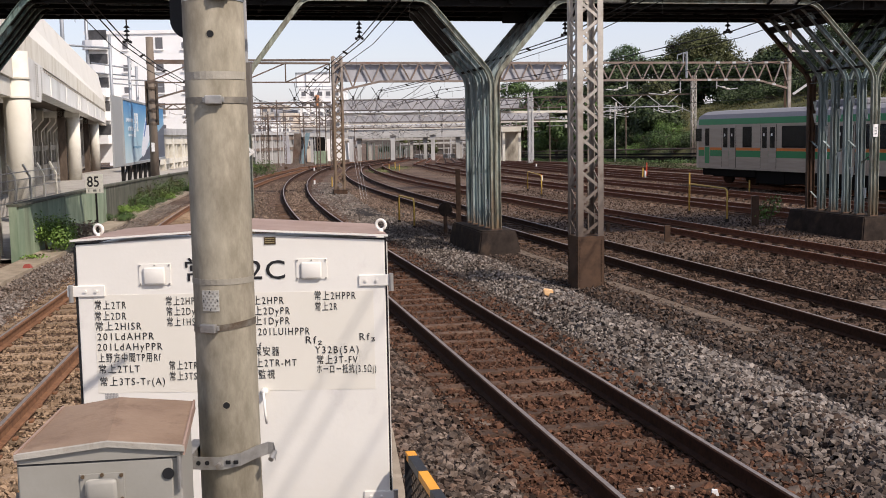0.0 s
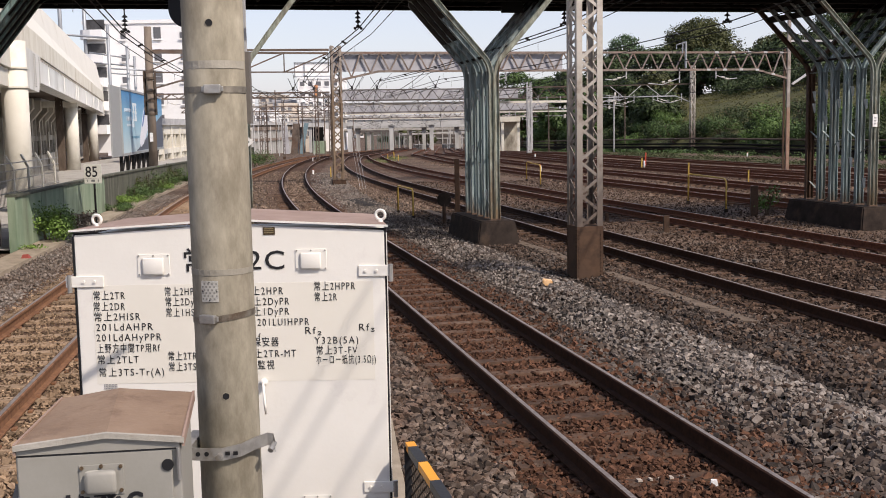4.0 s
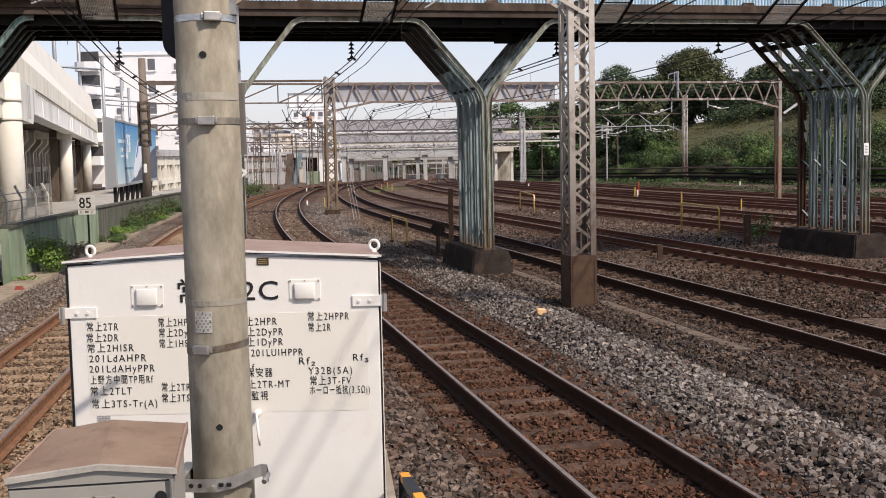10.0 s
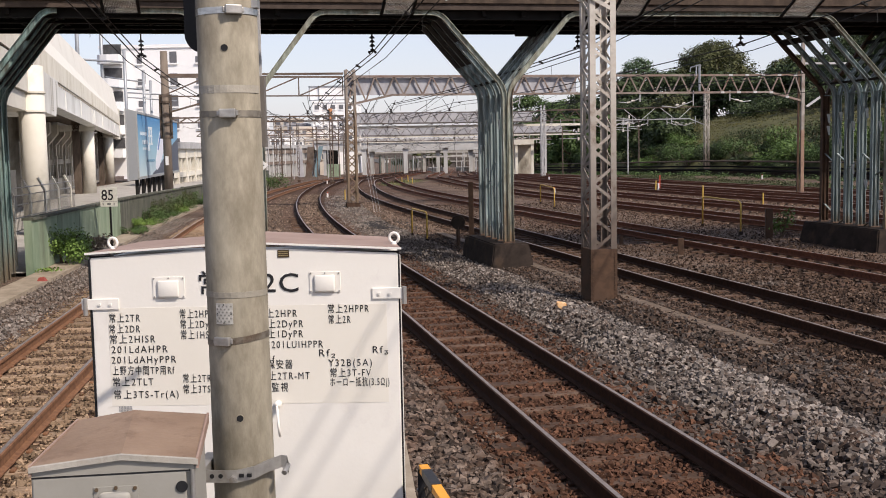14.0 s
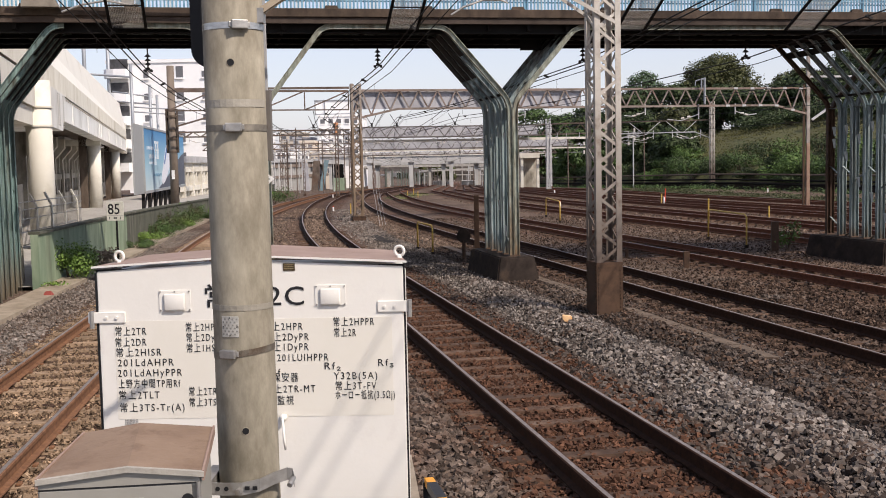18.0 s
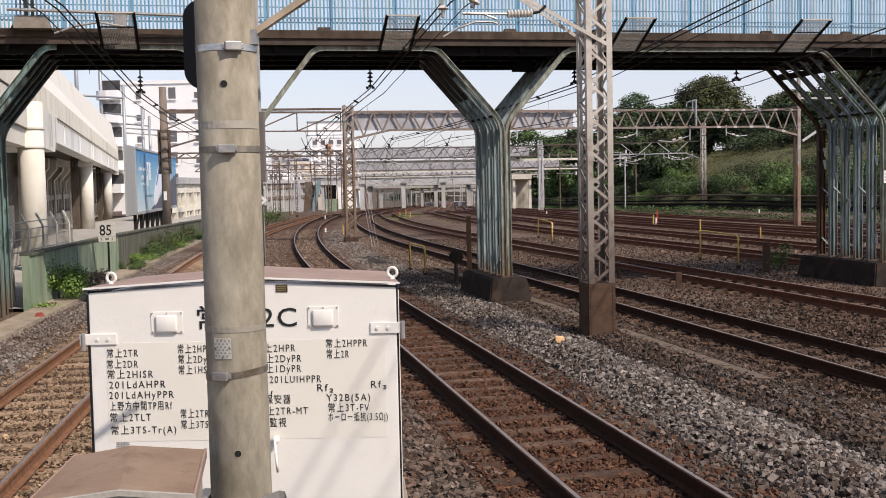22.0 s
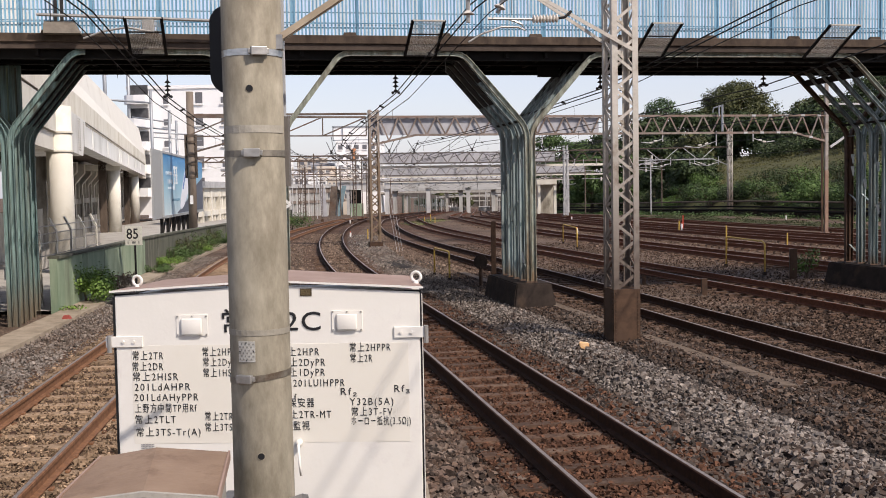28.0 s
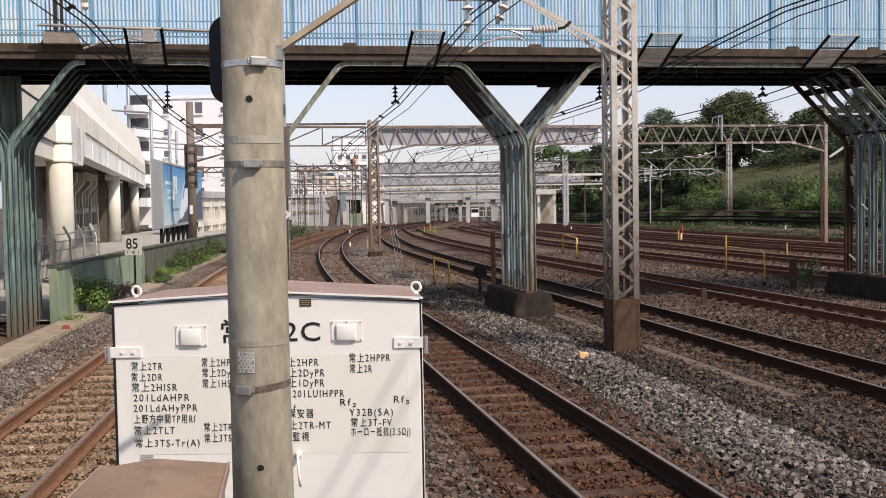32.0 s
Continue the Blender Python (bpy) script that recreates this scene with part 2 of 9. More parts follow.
M = dict(
    ground=gravel("ground_gravel", [(0.05, 0.033, 0.024), (0.11, 0.075, 0.055), (0.175, 0.127, 0.095), (0.07, 0.046, 0.034)], 0.06),
    bed=gravel("rusty_gravel", [(0.038, 0.021, 0.014), (0.085, 0.049, 0.033), (0.14, 0.088, 0.062), (0.055, 0.034, 0.024)], 0.055),
    stone_grey=surface("grey_stone", (0.10, 0.085, 0.073), (0.285, 0.248, 0.217), scale=9, rough=0.9, island=0.5, bump=0.1, spec=0.15, stain=(0.10, 0.07, 0.052), stain_amount=0.45, stain_scale=0.42),
    stone_dark=surface("dark_grey_stone", (0.044, 0.0345, 0.0285), (0.127, 0.104, 0.0885), scale=9, rough=0.9, island=0.7, bump=0.1, spec=0.15, stain=(0.06, 0.036, 0.025), stain_amount=0.55, stain_scale=0.42),
    stone_yard=surface("dusty_brown_stone", (0.07, 0.048, 0.035), (0.245, 0.18, 0.136), scale=9, rough=0.9, island=0.5, bump=0.1, spec=0.15),
    stone_brown=surface("rust_stone", (0.042, 0.0205, 0.0125), (0.135, 0.066, 0.040), scale=9, rough=0.9, island=0.45, bump=0.1, spec=0.15),
    stone_mix=surface("mixed_grey_brown_stone", (0.04, 0.029, 0.022), (0.165, 0.127, 0.102), scale=9, rough=0.9, island=0.75, bump=0.15, spec=0.15, stain=(0.075, 0.038, 0.023), stain_amount=0.6, stain_scale=2.2),
    stone_tan=surface("tan_stone", (0.078, 0.050, 0.030), (0.335, 0.235, 0.152), scale=9, rough=0.9, island=0.6, bump=0.3, spec=0.15),
    stone_mid=surface("mixed_stone", (0.026, 0.0158, 0.0112), (0.108, 0.071, 0.050), scale=9, rough=0.9, island=0.75, bump=0.1, spec=0.15, stain=(0.15, 0.128, 0.11), stain_amount=0.3, stain_scale=0.8),
    edge_stain=surface("stained_edge_concrete", (0.024, 0.017, 0.012), (0.105, 0.075, 0.055), scale=3.5, stretch=(1, 1, 0.5), rough=0.95, bump=0.25, stain=(0.035, 0.024, 0.018), stain_amount=0.45, stain_scale=0.9),
    rail=surface("rusty_rail", (0.017, 0.0075, 0.0045), (0.054, 0.025, 0.0148), scale=14, rough=0.85, bump=0.15, spec=0.15),
    rail_far=surface("red_brown_rusty_rail", (0.072, 0.028, 0.016), (0.175, 0.072, 0.042), scale=14, rough=0.85, bump=0.1, spec=0.15),
    rail_light=surface("orange_rusty_rail", (0.10, 0.045, 0.022), (0.25, 0.125, 0.065), scale=14, rough=0.8, metal=0.1, bump=0.15),
    rail_top=surface("polished_rail_head", (0.19, 0.155, 0.135), (0.36, 0.31, 0.275), scale=20, rough=0.5, metal=0.55, bump=0.02),
    sleeper=surface("stained_concrete_sleeper", (0.042, 0.023, 0.014), (0.11, 0.064, 0.041), scale=7, rough=0.9, bump=0.2, rand=0.3, stain=(0.18, 0.125, 0.09), stain_amount=0.25, stain_scale=3),
    sleeper_wood=surface("weathered_wood_sleeper", (0.13, 0.08, 0.047), (0.41, 0.295, 0.195), scale=5, stretch=(1, 9, 9), rough=0.9, bump=0.25, rand=0.25),
    white_paint=surface("white_enamel", (0.765, 0.74, 0.68), (0.805, 0.78, 0.72), scale=3, rough=0.45, bump=0.03, stain=(0.68, 0.64, 0.60), stain_amount=0.12, stain_scale=2.5),
    label_white=surface("label_film", (0.74, 0.705, 0.62), (0.78, 0.745, 0.66), scale=3, rough=0.4, bump=0.02),
    tan_roof=surface("faded_pinkish_brown_paint", (0.25, 0.165, 0.125), (0.36, 0.26, 0.21), scale=6, rough=0.6, bump=0.06, stain=(0.20, 0.125, 0.095), stain_amount=0.3, stain_scale=4),
    grey_box=surface("grey_enamel", (0.265, 0.255, 0.222), (0.315, 0.302, 0.268), scale=4, rough=0.45, bump=0.03, stain=(0.33, 0.30, 0.27), stain_amount=0.2, stain_scale=5),
    black=plain("black_rubber", (0.012, 0.012, 0.013), 0.6),
    ink=plain("black_ink", (0.02, 0.02, 0.022), 0.5),
    galv=surface("galvanised_steel", (0.30, 0.29, 0.27), (0.48, 0.46, 0.43), scale=16, rough=0.45, metal=0.7, bump=0.05, stain=(0.24, 0.18, 0.12), stain_amount=0.2, stain_scale=6),
    pole=surface("weathered_concrete_pole", (0.185, 0.163, 0.119), (0.365, 0.328, 0.252), scale=16, stretch=(1, 1, 0.4), rough=0.9, bump=0.05, stain=(0.135, 0.112, 0.08), stain_amount=0.45, stain_scale=5.0, fine=120),
    concrete=surface("grey_concrete", (0.30, 0.28, 0.25), (0.44, 0.42, 0.38), scale=2.5, rough=0.9, bump=0.2, stain=(0.20, 0.18, 0.15), stain_amount=0.3, stain_scale=0.6),
    white_concrete=surface("cream_painted_concrete", (0.62, 0.59, 0.51), (0.73, 0.705, 0.625), scale=0.6, rough=0.8, bump=0.05, stain=(0.42, 0.38, 0.30), stain_amount=0.42, stain_scale=0.35),
    grimy_concrete=surface("grimy_buff_concrete", (0.36, 0.33, 0.275), (0.58, 0.545, 0.465), scale=1.2, stretch=(1, 1, 0.4), rough=0.9, bump=0.15, stain=(0.10, 0.082, 0.06), stain_amount=0.5, stain_scale=0.8),
    dark_concrete=surface("sooty_concrete", (0.016, 0.012, 0.010), (0.046, 0.035, 0.029), scale=3, rough=0.95, bump=0.3, stain=(0.07, 0.045, 0.028), stain_amount=0.25, stain_scale=1.5, spec=0.1),
    brown_concrete=surface("brown_stained_concrete", (0.05, 0.036, 0.027), (0.14, 0.108, 0.083), scale=3.5, stretch=(1, 1, 0.35), rough=0.95, bump=0.25, stain=(0.07, 0.05, 0.04), stain_amount=0.35, stain_scale=1.1),
    pier=surface("weathered_blue_green_paint", (0.045, 0.083, 0.088), (0.39, 0.47, 0.465), scale=9, stretch=(1, 1, 0.08), rough=0.6, bump=0.12, stain=(0.06, 0.038, 0.023), stain_amount=0.6, stain_scale=3.8, rand=0.12, low=((0.12, 0.085, 0.055), 0.85, 0.35)),
    pier_teal=surface("weathered_teal_paint", (0.018, 0.042, 0.04), (0.26, 0.385, 0.36), scale=13, stretch=(1, 1, 0.07), rough=0.6, bump=0.2, stain=(0.085, 0.055, 0.034), stain_amount=0.55, stain_scale=5, rand=0.2, low=((0.13, 0.095, 0.06), 0.9, 0.8)),
    # pier paint with rust; the front rib's yellow sunlight is mixed into the colour
    pier_edge=surface("yellowed_rusty_paint", (0.085, 0.105, 0.085), (0.44, 0.475, 0.40), scale=9, stretch=(1, 1, 0.3), rough=0.65, bump=0.2, stain=(0.11, 0.062, 0.03), stain_amount=0.6, stain_scale=3.5, low=((0.16, 0.10, 0.05), 1.4, 0.9)),
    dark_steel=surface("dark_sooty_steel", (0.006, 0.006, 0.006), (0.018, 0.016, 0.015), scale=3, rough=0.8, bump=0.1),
    mast=surface("weathered_mast_paint", (0.36, 0.335, 0.295), (0.60, 0.56, 0.50), scale=5, rough=0.6, metal=0.0, bump=0.08, stain=(0.16, 0.10, 0.06), stain_amount=0.35, stain_scale=2.5, low=((0.065, 0.038, 0.025), 3.9, 2.6)),
    mast_foot=surface("brown_mast_paint", (0.034, 0.018, 0.010), (0.092, 0.050, 0.028), scale=5, rough=0.7, bump=0.1, stain=(0.06, 0.035, 0.024), stain_amount=0.35, stain_scale=2.5),
    gantry=surface("rusty_grey_truss_paint", (0.05, 0.037, 0.029), (0.175, 0.142, 0.117), scale=1.5, rough=0.7, bump=0.05, stain=(0.12, 0.058, 0.034), stain_amount=0.5, stain_scale=0.7),
    gantry_near=surface("worn_pale_truss_paint", (0.10, 0.070, 0.052), (0.36, 0.315, 0.28), scale=1.1, rough=0.7, bump=0.05, stain=(0.13, 0.055, 0.03), stain_amount=0.55, stain_scale=0.55),
    gantry_pale=surface("pale_grey_truss_paint", (0.34, 0.34, 0.34), (0.50, 0.50, 0.50), scale=1.5, rough=0.7, bump=0.05),
    gantry_dark=surface("sooty_truss_paint", (0.07, 0.06, 0.055), (0.15, 0.132, 0.12), scale=1.5, rough=0.75, bump=0.05),
    far_glass=plain("dusty_grey_glass", (0.14, 0.14, 0.15), 0.3),
    mesh_grey=surface("grey_mesh_sheet", (0.29, 0.29, 0.31), (0.46, 0.46, 0.485), scale=0.9, rough=0.9, bump=0.02),
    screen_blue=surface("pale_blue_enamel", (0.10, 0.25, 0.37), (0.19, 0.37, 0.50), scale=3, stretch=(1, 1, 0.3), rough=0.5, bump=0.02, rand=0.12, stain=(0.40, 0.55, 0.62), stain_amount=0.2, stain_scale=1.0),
    screen_rail=surface("dusty_blue_rail", (0.06, 0.13, 0.19), (0.13, 0.22, 0.29), scale=4, rough=0.6, bump=0.03),
    wire=plain("sooty_wire", (0.02, 0.019, 0.018), 0.7),
    insulator=plain("white_porcelain", (0.62, 0.58, 0.52), 0.25),
    green_wall=surface("weathered_green_paint", (0.15, 0.215, 0.14), (0.31, 0.37, 0.265), scale=2.2, stretch=(1, 1, 0.25), rough=0.75, bump=0.1, stain=(0.10, 0.11, 0.07), stain_amount=0.35, stain_scale=1.0),
    dark_wall=surface("mossy_dark_concrete", (0.05, 0.055, 0.04), (0.13, 0.13, 0.10), scale=2.2, stretch=(1, 1, 0.35), rough=0.95, bump=0.25, stain=(0.20, 0.19, 0.16), stain_amount=0.25, stain_scale=1.4),
    leaf=surface("green_leaves", (0.024, 0.050, 0.012), (0.08, 0.135, 0.035), scale=3, rough=0.6, bump=0.0, island=0.35, spec=0.3),
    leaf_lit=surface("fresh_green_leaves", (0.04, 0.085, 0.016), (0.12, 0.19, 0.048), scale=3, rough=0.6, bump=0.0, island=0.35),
    leaf_bright=surface("bright_green_leaves", (0.07, 0.14, 0.022), (0.18, 0.28, 0.06), scale=3, rough=0.6, bump=0.0, island=0.35),
    leaf_dark=surface("dark_green_leaves", (0.013, 0.026, 0.008), (0.056, 0.082, 0.026), scale=2, rough=0.65, bump=0.0, island=0.4),
    leaf_olive=surface("olive_brown_leaves", (0.024, 0.032, 0.010), (0.092, 0.098, 0.033), scale=2, rough=0.65, bump=0.0, island=0.35),
    bark=surface("bark", (0.05, 0.035, 0.025), (0.12, 0.09, 0.065), scale=6, stretch=(1, 1, 0.3), rough=0.95, bump=0.4),
    hill=surface("grassy_earth", (0.038, 0.042, 0.015), (0.105, 0.10, 0.038), scale=0.7, rough=0.95, bump=0.4, stain=(0.10, 0.085, 0.036), stain_amount=0.35, stain_scale=0.12, fine=6),
    yellow=surface("worn_yellow_paint", (0.42, 0.27, 0.05), (0.58, 0.39, 0.09), scale=9, rough=0.6, bump=0.08, stain=(0.30, 0.13, 0.04), stain_amount=0.3, stain_scale=5),
    orange=surface("orange_reflective_paint", (0.62, 0.26, 0.02), (0.75, 0.34, 0.04), scale=9, rough=0.5, bump=0.03),
    red=plain("red_paint", (0.45, 0.06, 0.03), 0.5),
    white=plain("white_paint", (0.78, 0.77, 0.75), 0.5),
    sign=plain("ivory_sign_enamel", (0.66, 0.65, 0.58), 0.45),
    steel_train=surface("brushed_stainless", (0.285, 0.255, 0.215), (0.39, 0.352, 0.305), scale=2, stretch=(0.3, 4, 4), rough=0.42, metal=0.35, bump=0.02),
    train_roof=plain("grey_train_roof", (0.20, 0.20, 0.215), 0.7),
    train_green=plain("green_train_stripe", (0.015, 0.20, 0.075), 0.4),
    train_orange=plain("orange_train_stripe", (0.60, 0.17, 0.03), 0.4),
    glass_dark=plain("dark_window_glass", (0.01, 0.012, 0.013), 0.15, spec=0.22),
    # near-black: the train underframe's own shade is put into the colour
    under=plain("black_underframe", (0.006, 0.0055, 0.005), 0.9, spec=0.1),
    building=surface("white_wall_tiles", (0.82, 0.82, 0.82), (0.88, 0.88, 0.87), scale=0.5, rough=0.7, bump=0.02, stain=(0.70, 0.69, 0.67), stain_amount=0.2, stain_scale=0.15),
    building_beige=surface("beige_wall", (0.52, 0.45, 0.37), (0.64, 0.57, 0.48), scale=0.5, rough=0.8, bump=0.02),
    brick_orange=surface("orange_wall", (0.50, 0.22, 0.10), (0.60, 0.28, 0.14), scale=0.5, rough=0.8, bump=0.02),
    steel_pole=plain("grey_steel_pole", (0.33, 0.35, 0.37), 0.5, 0.4),
    kerb=surface("kerb_concrete", (0.22, 0.175, 0.125), (0.38, 0.32, 0.245), scale=3, rough=0.95, bump=0.2, stain=(0.18, 0.14, 0.10), stain_amount=0.3),
    platform=surface("platform_asphalt", (0.14, 0.14, 0.14), (0.22, 0.22, 0.215), scale=5, rough=0.9, bump=0.2),
)

# ---------------------------------------------------------------- mesh helpers


def part(name, bm, material, parent=None, label="", smooth=False):
    """Links a bmesh as one mesh object under a thing or a part."""
    me = bpy.data.meshes.new(name)
    if isinstance(bm, bmesh.types.BMesh):
        bm.normal_update()
        bm.to_mesh(me)
        bm.free()
    else:
        me.from_pydata(bm[0], [], bm[1])
    for mt in material if isinstance(material, (list, tuple)) else [material]:
        me.materials.append(mt)
    if smooth:
        for p in me.polygons:
            p.use_smooth = True
    ob = new(name, me)
    if parent:
        ob.parent = parent
    if label:
        ob["label"] = label
    return ob


def thing(name, label, category, at=(0, 0, 0), turn=0.0, group="", kind=""):
    ob = new(name)
    ob.matrix_world = pose(*at, 0, 0, turn)
    return tagged(ob, label, category, group, kind)


def share(ob, m, parent=None):
    """A piece of its own on the same mesh."""
    o = bpy.data.objects.new(ob.name.split(".")[0], ob.data)
    scene.collection.objects.link(o)
    o.parent = parent or ob.parent
    o.matrix_basis = m
    return o


def face(bm, pts, mat=0):
    f = bm.faces.new([bm.verts.new(p) for p in pts])
    f.material_index = mat
    return f


def hexa(bm, c, mat=0):
    """A solid from eight corners: four below, four above, both counter-clockwise."""
    v = [bm.verts.new(p) for p in c]
    for idx in ((3, 2, 1, 0), (4, 5, 6, 7), (0, 1, 5, 4), (1, 2, 6, 5), (2, 3, 7, 6), (3, 0, 4, 7)):
        bm.faces.new([v[i] for i in idx]).material_index = mat


def box(bm, x0, x1, y0, y1, z0, z1, mat=0, bevel=0.0):
    if bevel:
        b2 = bmesh.new()
        box(b2, x0, x1, y0, y1, z0, z1)
        bmesh.ops.bevel(b2, geom=b2.edges[:], offset=bevel, segments=2, affect="EDGES", profile=0.5)
        join(bm, b2, mat)
        return
    hexa(bm, [(x0, y0, z0), (x1, y0, z0), (x1, y1, z0), (x0, y1, z0), (x0, y0, z1), (x1, y0, z1), (x1, y1, z1), (x0, y1, z1)], mat)


def join(bm, other, mat=0, m=None):
    vm = {v: bm.verts.new(m @ v.co if m else v.co) for v in other.verts}
    for f in other.faces:
        bm.faces.new([vm[v] for v in f.verts]).material_index = mat
    other.free()


def beam(bm, p, q, w, h, up=(0, 0, 1), mat=0):
    """A bar from p to q, w wide and h high."""
    p, q, up = Vector(p), Vector(q), Vector(up)
    d = (q - p).normalized()
    s = d.cross(up)
    s = s.normalized() if s.length > 1e-5 else Vector((1, 0, 0))
    t = s.cross(d).normalized()
    s, t = s * w / 2, t * h / 2
    hexa(bm, [p - s - t, p + s - t, q + s - t, q - s - t, p - s + t, p + s + t, q + s + t, q - s + t], mat)


def tube(bm, pts, r, n=8, mat=0, caps=True):
    """A round bar along a line of points; r one radius, or one a point."""
    pts = [Vector(p) for p in pts]
    rs = r if isinstance(r, (list, tuple)) else [r] * len(pts)
    rings = []
    for i, p in enumerate(pts):
        d = (pts[min(i + 1, len(pts) - 1)] - pts[max(i - 1, 0)]).normalized()
        a = d.orthogonal().normalized() if i == 0 else (ref - d * ref.dot(d)).normalized()
        ref = a
        b = d.cross(a)
        rings.append([bm.verts.new(p + (a * math.cos(2 * math.pi * k / n) + b * math.sin(2 * math.pi * k / n)) * rs[i]) for k in range(n)])
    for r0, r1 in zip(rings, rings[1:]):
        for k in range(n):
            bm.faces.new((r0[k], r0[(k + 1) % n], r1[(k + 1) % n], r1[k])).material_index = mat
    if caps:
        bm.faces.new(rings[0][::-1]).material_index = mat
        bm.faces.new(rings[-1]).material_index = mat


def sweep(bm, profile, rail_pts, mats=None, caps=True):
    """A profile (side, up) carried along a line of points in plan."""
    rings = []
    n = len(rail_pts)
    for i, p in enumerate(rail_pts):
        p = Vector(p)
        d = Vector(rail_pts[min(i + 1, n - 1)]) - Vector(rail_pts[max(i - 1, 0)])
        side = Vector((d.y, -d.x, 0)).normalized()
        rings.append([bm.verts.new(p + side * a + Vector((0, 0, b))) for a, b in profile])
    k = len(profile)
    for r0, r1 in zip(rings, rings[1:]):
        for j in range(k):
            f = bm.faces.new((r0[j], r0[(j + 1) % k], r1[(j + 1) % k], r1[j]))
            f.material_index = mats[j] if mats else 0
    if caps:
        bm.faces.new(rings[0][::-1])
        bm.faces.new(rings[-1])


def torus(bm, c, R, r, normal=(0, 1, 0), n=20, m=8, mat=0):
    nrm = Vector(normal).normalized()
    a = nrm.orthogonal().normalized()
    b = nrm.cross(a)
    rings = []
    for i in range(n):
        w = a * math.cos(2 * math.pi * i / n) + b * math.sin(2 * math.pi * i / n)
        rings.append([bm.verts.new(Vector(c) + w * (R + r * math.cos(2 * math.pi * j / m)) + nrm * r * math.sin(2 * math.pi * j / m)) for j in range(m)])
    for i in range(n):
        for j in range(m):
            bm.faces.new((rings[i][j], rings[(i + 1) % n][j], rings[(i + 1) % n][(j + 1) % m], rings[i][(j + 1) % m])).material_index = mat


def lettering(name, text, size, m, material, parent, squeeze=1.0, align="LEFT", width=0.0, bold=0.012, spacing=1.0):
    """Raised writing in the built-in font, as a mesh; m places its left baseline, x along the line, z out of the sheet."""
    cu = bpy.data.curves.new(name, "FONT")
    cu.body, cu.size, cu.extrude, cu.align_x = text, size, 0.0006, align
    cu.resolution_u = 3
    cu.space_character = spacing
    cu.offset = size * bold
    tmp = bpy.data.objects.new(name, cu)
    scene.collection.objects.link(tmp)
    me = bpy.data.meshes.new_from_object(tmp.evaluated_get(bpy.context.evaluated_depsgraph_get()))
    bpy.data.objects.remove(tmp)
    if width:
        span = [v.co.x for v in me.vertices]
        squeeze = width / (max(span) - min(span))
    me.transform(m @ Matrix.Diagonal((squeeze, 1, 1, 1)))
    me.materials.clear()
    me.materials.append(material)
    ob = new(name, me)
    ob.parent = parent
    return ob

# ---------------------------------------------------------------- plan: tracks and ground


def ground_z(y):
    """Level near the platform, falling gently further out."""
    return -0.017 * max(0.0, min(y, 520.0) - 90.0)


# centre line of each track: x at y, slope, start of the bend to the right, its radius
TRACKS = [
    (-5.1, 13.3, -0.145, 34.0, 310.0),
    (3.344, 0.0, -0.218, 29.0, 290.0),
    (3.75, 22.2, -0.228, 44.0, 230.0),
    (8.1, 21.3, -0.245, 50.0, 250.0),
    (8.2, 42.0, -0.262, 50.0, 250.0),
    (11.2, 45.0, -0.265, 55.0, 250.0),
    (15.2, 46.0, -0.310, 50.0, 250.0),
    (16.9, 50.8, -0.330, 50.0, 250.0),
    (19.0, 56.8, -0.350, 50.0, 250.0),
]


def track_x(k, y):
    x, ya, m, y0, r = TRACKS[k]
    y1 = y0 + abs(m) * r
    e = min(y, y1)
    out = x + m * (e - ya)
    if e > y0:
        out += (e - y0) ** 2 / (2 * r)
    return out


def track_dir(k, y):
    return Vector((track_x(k, y + 0.5) - track_x(k, y - 0.5), 1.0, 0)).normalized()


def track_pt(k, y, off=0.0, z=0.0):
    d = track_dir(k, y)
    return Vector((track_x(k, y) + d.y * off, y - d.x * off, ground_z(y) + z))


ys = [-150, -60, -20, 0, 20, 40, 60, 80, 90, 120, 160, 220, 300, 400, 520, 800, 1600, 4000]
xs = [-1500, -300, -80, -40, -20, -10, 0, 10, 20, 40, 80, 300, 1500]
bm = bmesh.new()
grid = [[bm.verts.new((x, y, ground_z(y) - 0.06)) for x in xs] for y in ys]
for i in range(len(ys) - 1):
    for j in range(len(xs) - 1):
        bm.faces.new((grid[i][j], grid[i][j + 1], grid[i + 1][j + 1], grid[i + 1][j]))
tagged(part("ground", bm, M["ground"]), "brown gravel ground of a wide railway yard", "ground", kind="stuff")

# beds of rust-stained stone under each track
for k in range(len(TRACKS)):
    bm = bmesh.new()
    line = [track_pt(k, y) for y in [-30, 0, 12, 24, 34] + [34 + 5 * i for i in range(1, 24)] + [200, 300, 450]]
    low = 0.004 * k
    sweep(bm, [(-1.5, -0.08 - low), (-1.15, -0.035 - low), (1.15, -0.035 - low), (1.5, -0.08 - low)], line)
    tagged(part("track_bed", bm, M["bed"]), "rust-brown crushed stone bed beneath the rails", "track bed", kind="structure")

# ---------------------------------------------------------------- rails and sleepers
RAIL = [(-0.0635, 0.007), (-0.0635, 0.02), (-0.012, 0.035), (-0.010, 0.115), (-0.0325, 0.122), (-0.0325, 0.152), (-0.019, 0.160), (0.019, 0.160), (0.0325, 0.152), (0.0325, 0.122), (0.010, 0.115), (0.012, 0.035), (0.0635, 0.02), (0.0635, 0.007)]
RAIL_MATS = [0] * 14
RAIL_MATS[6] = 1
NEAR = [(-12, 46), (-11.88, 44), (8, 52), (12, 50), (22, 46), (28, 48), (36, 50), None, None]


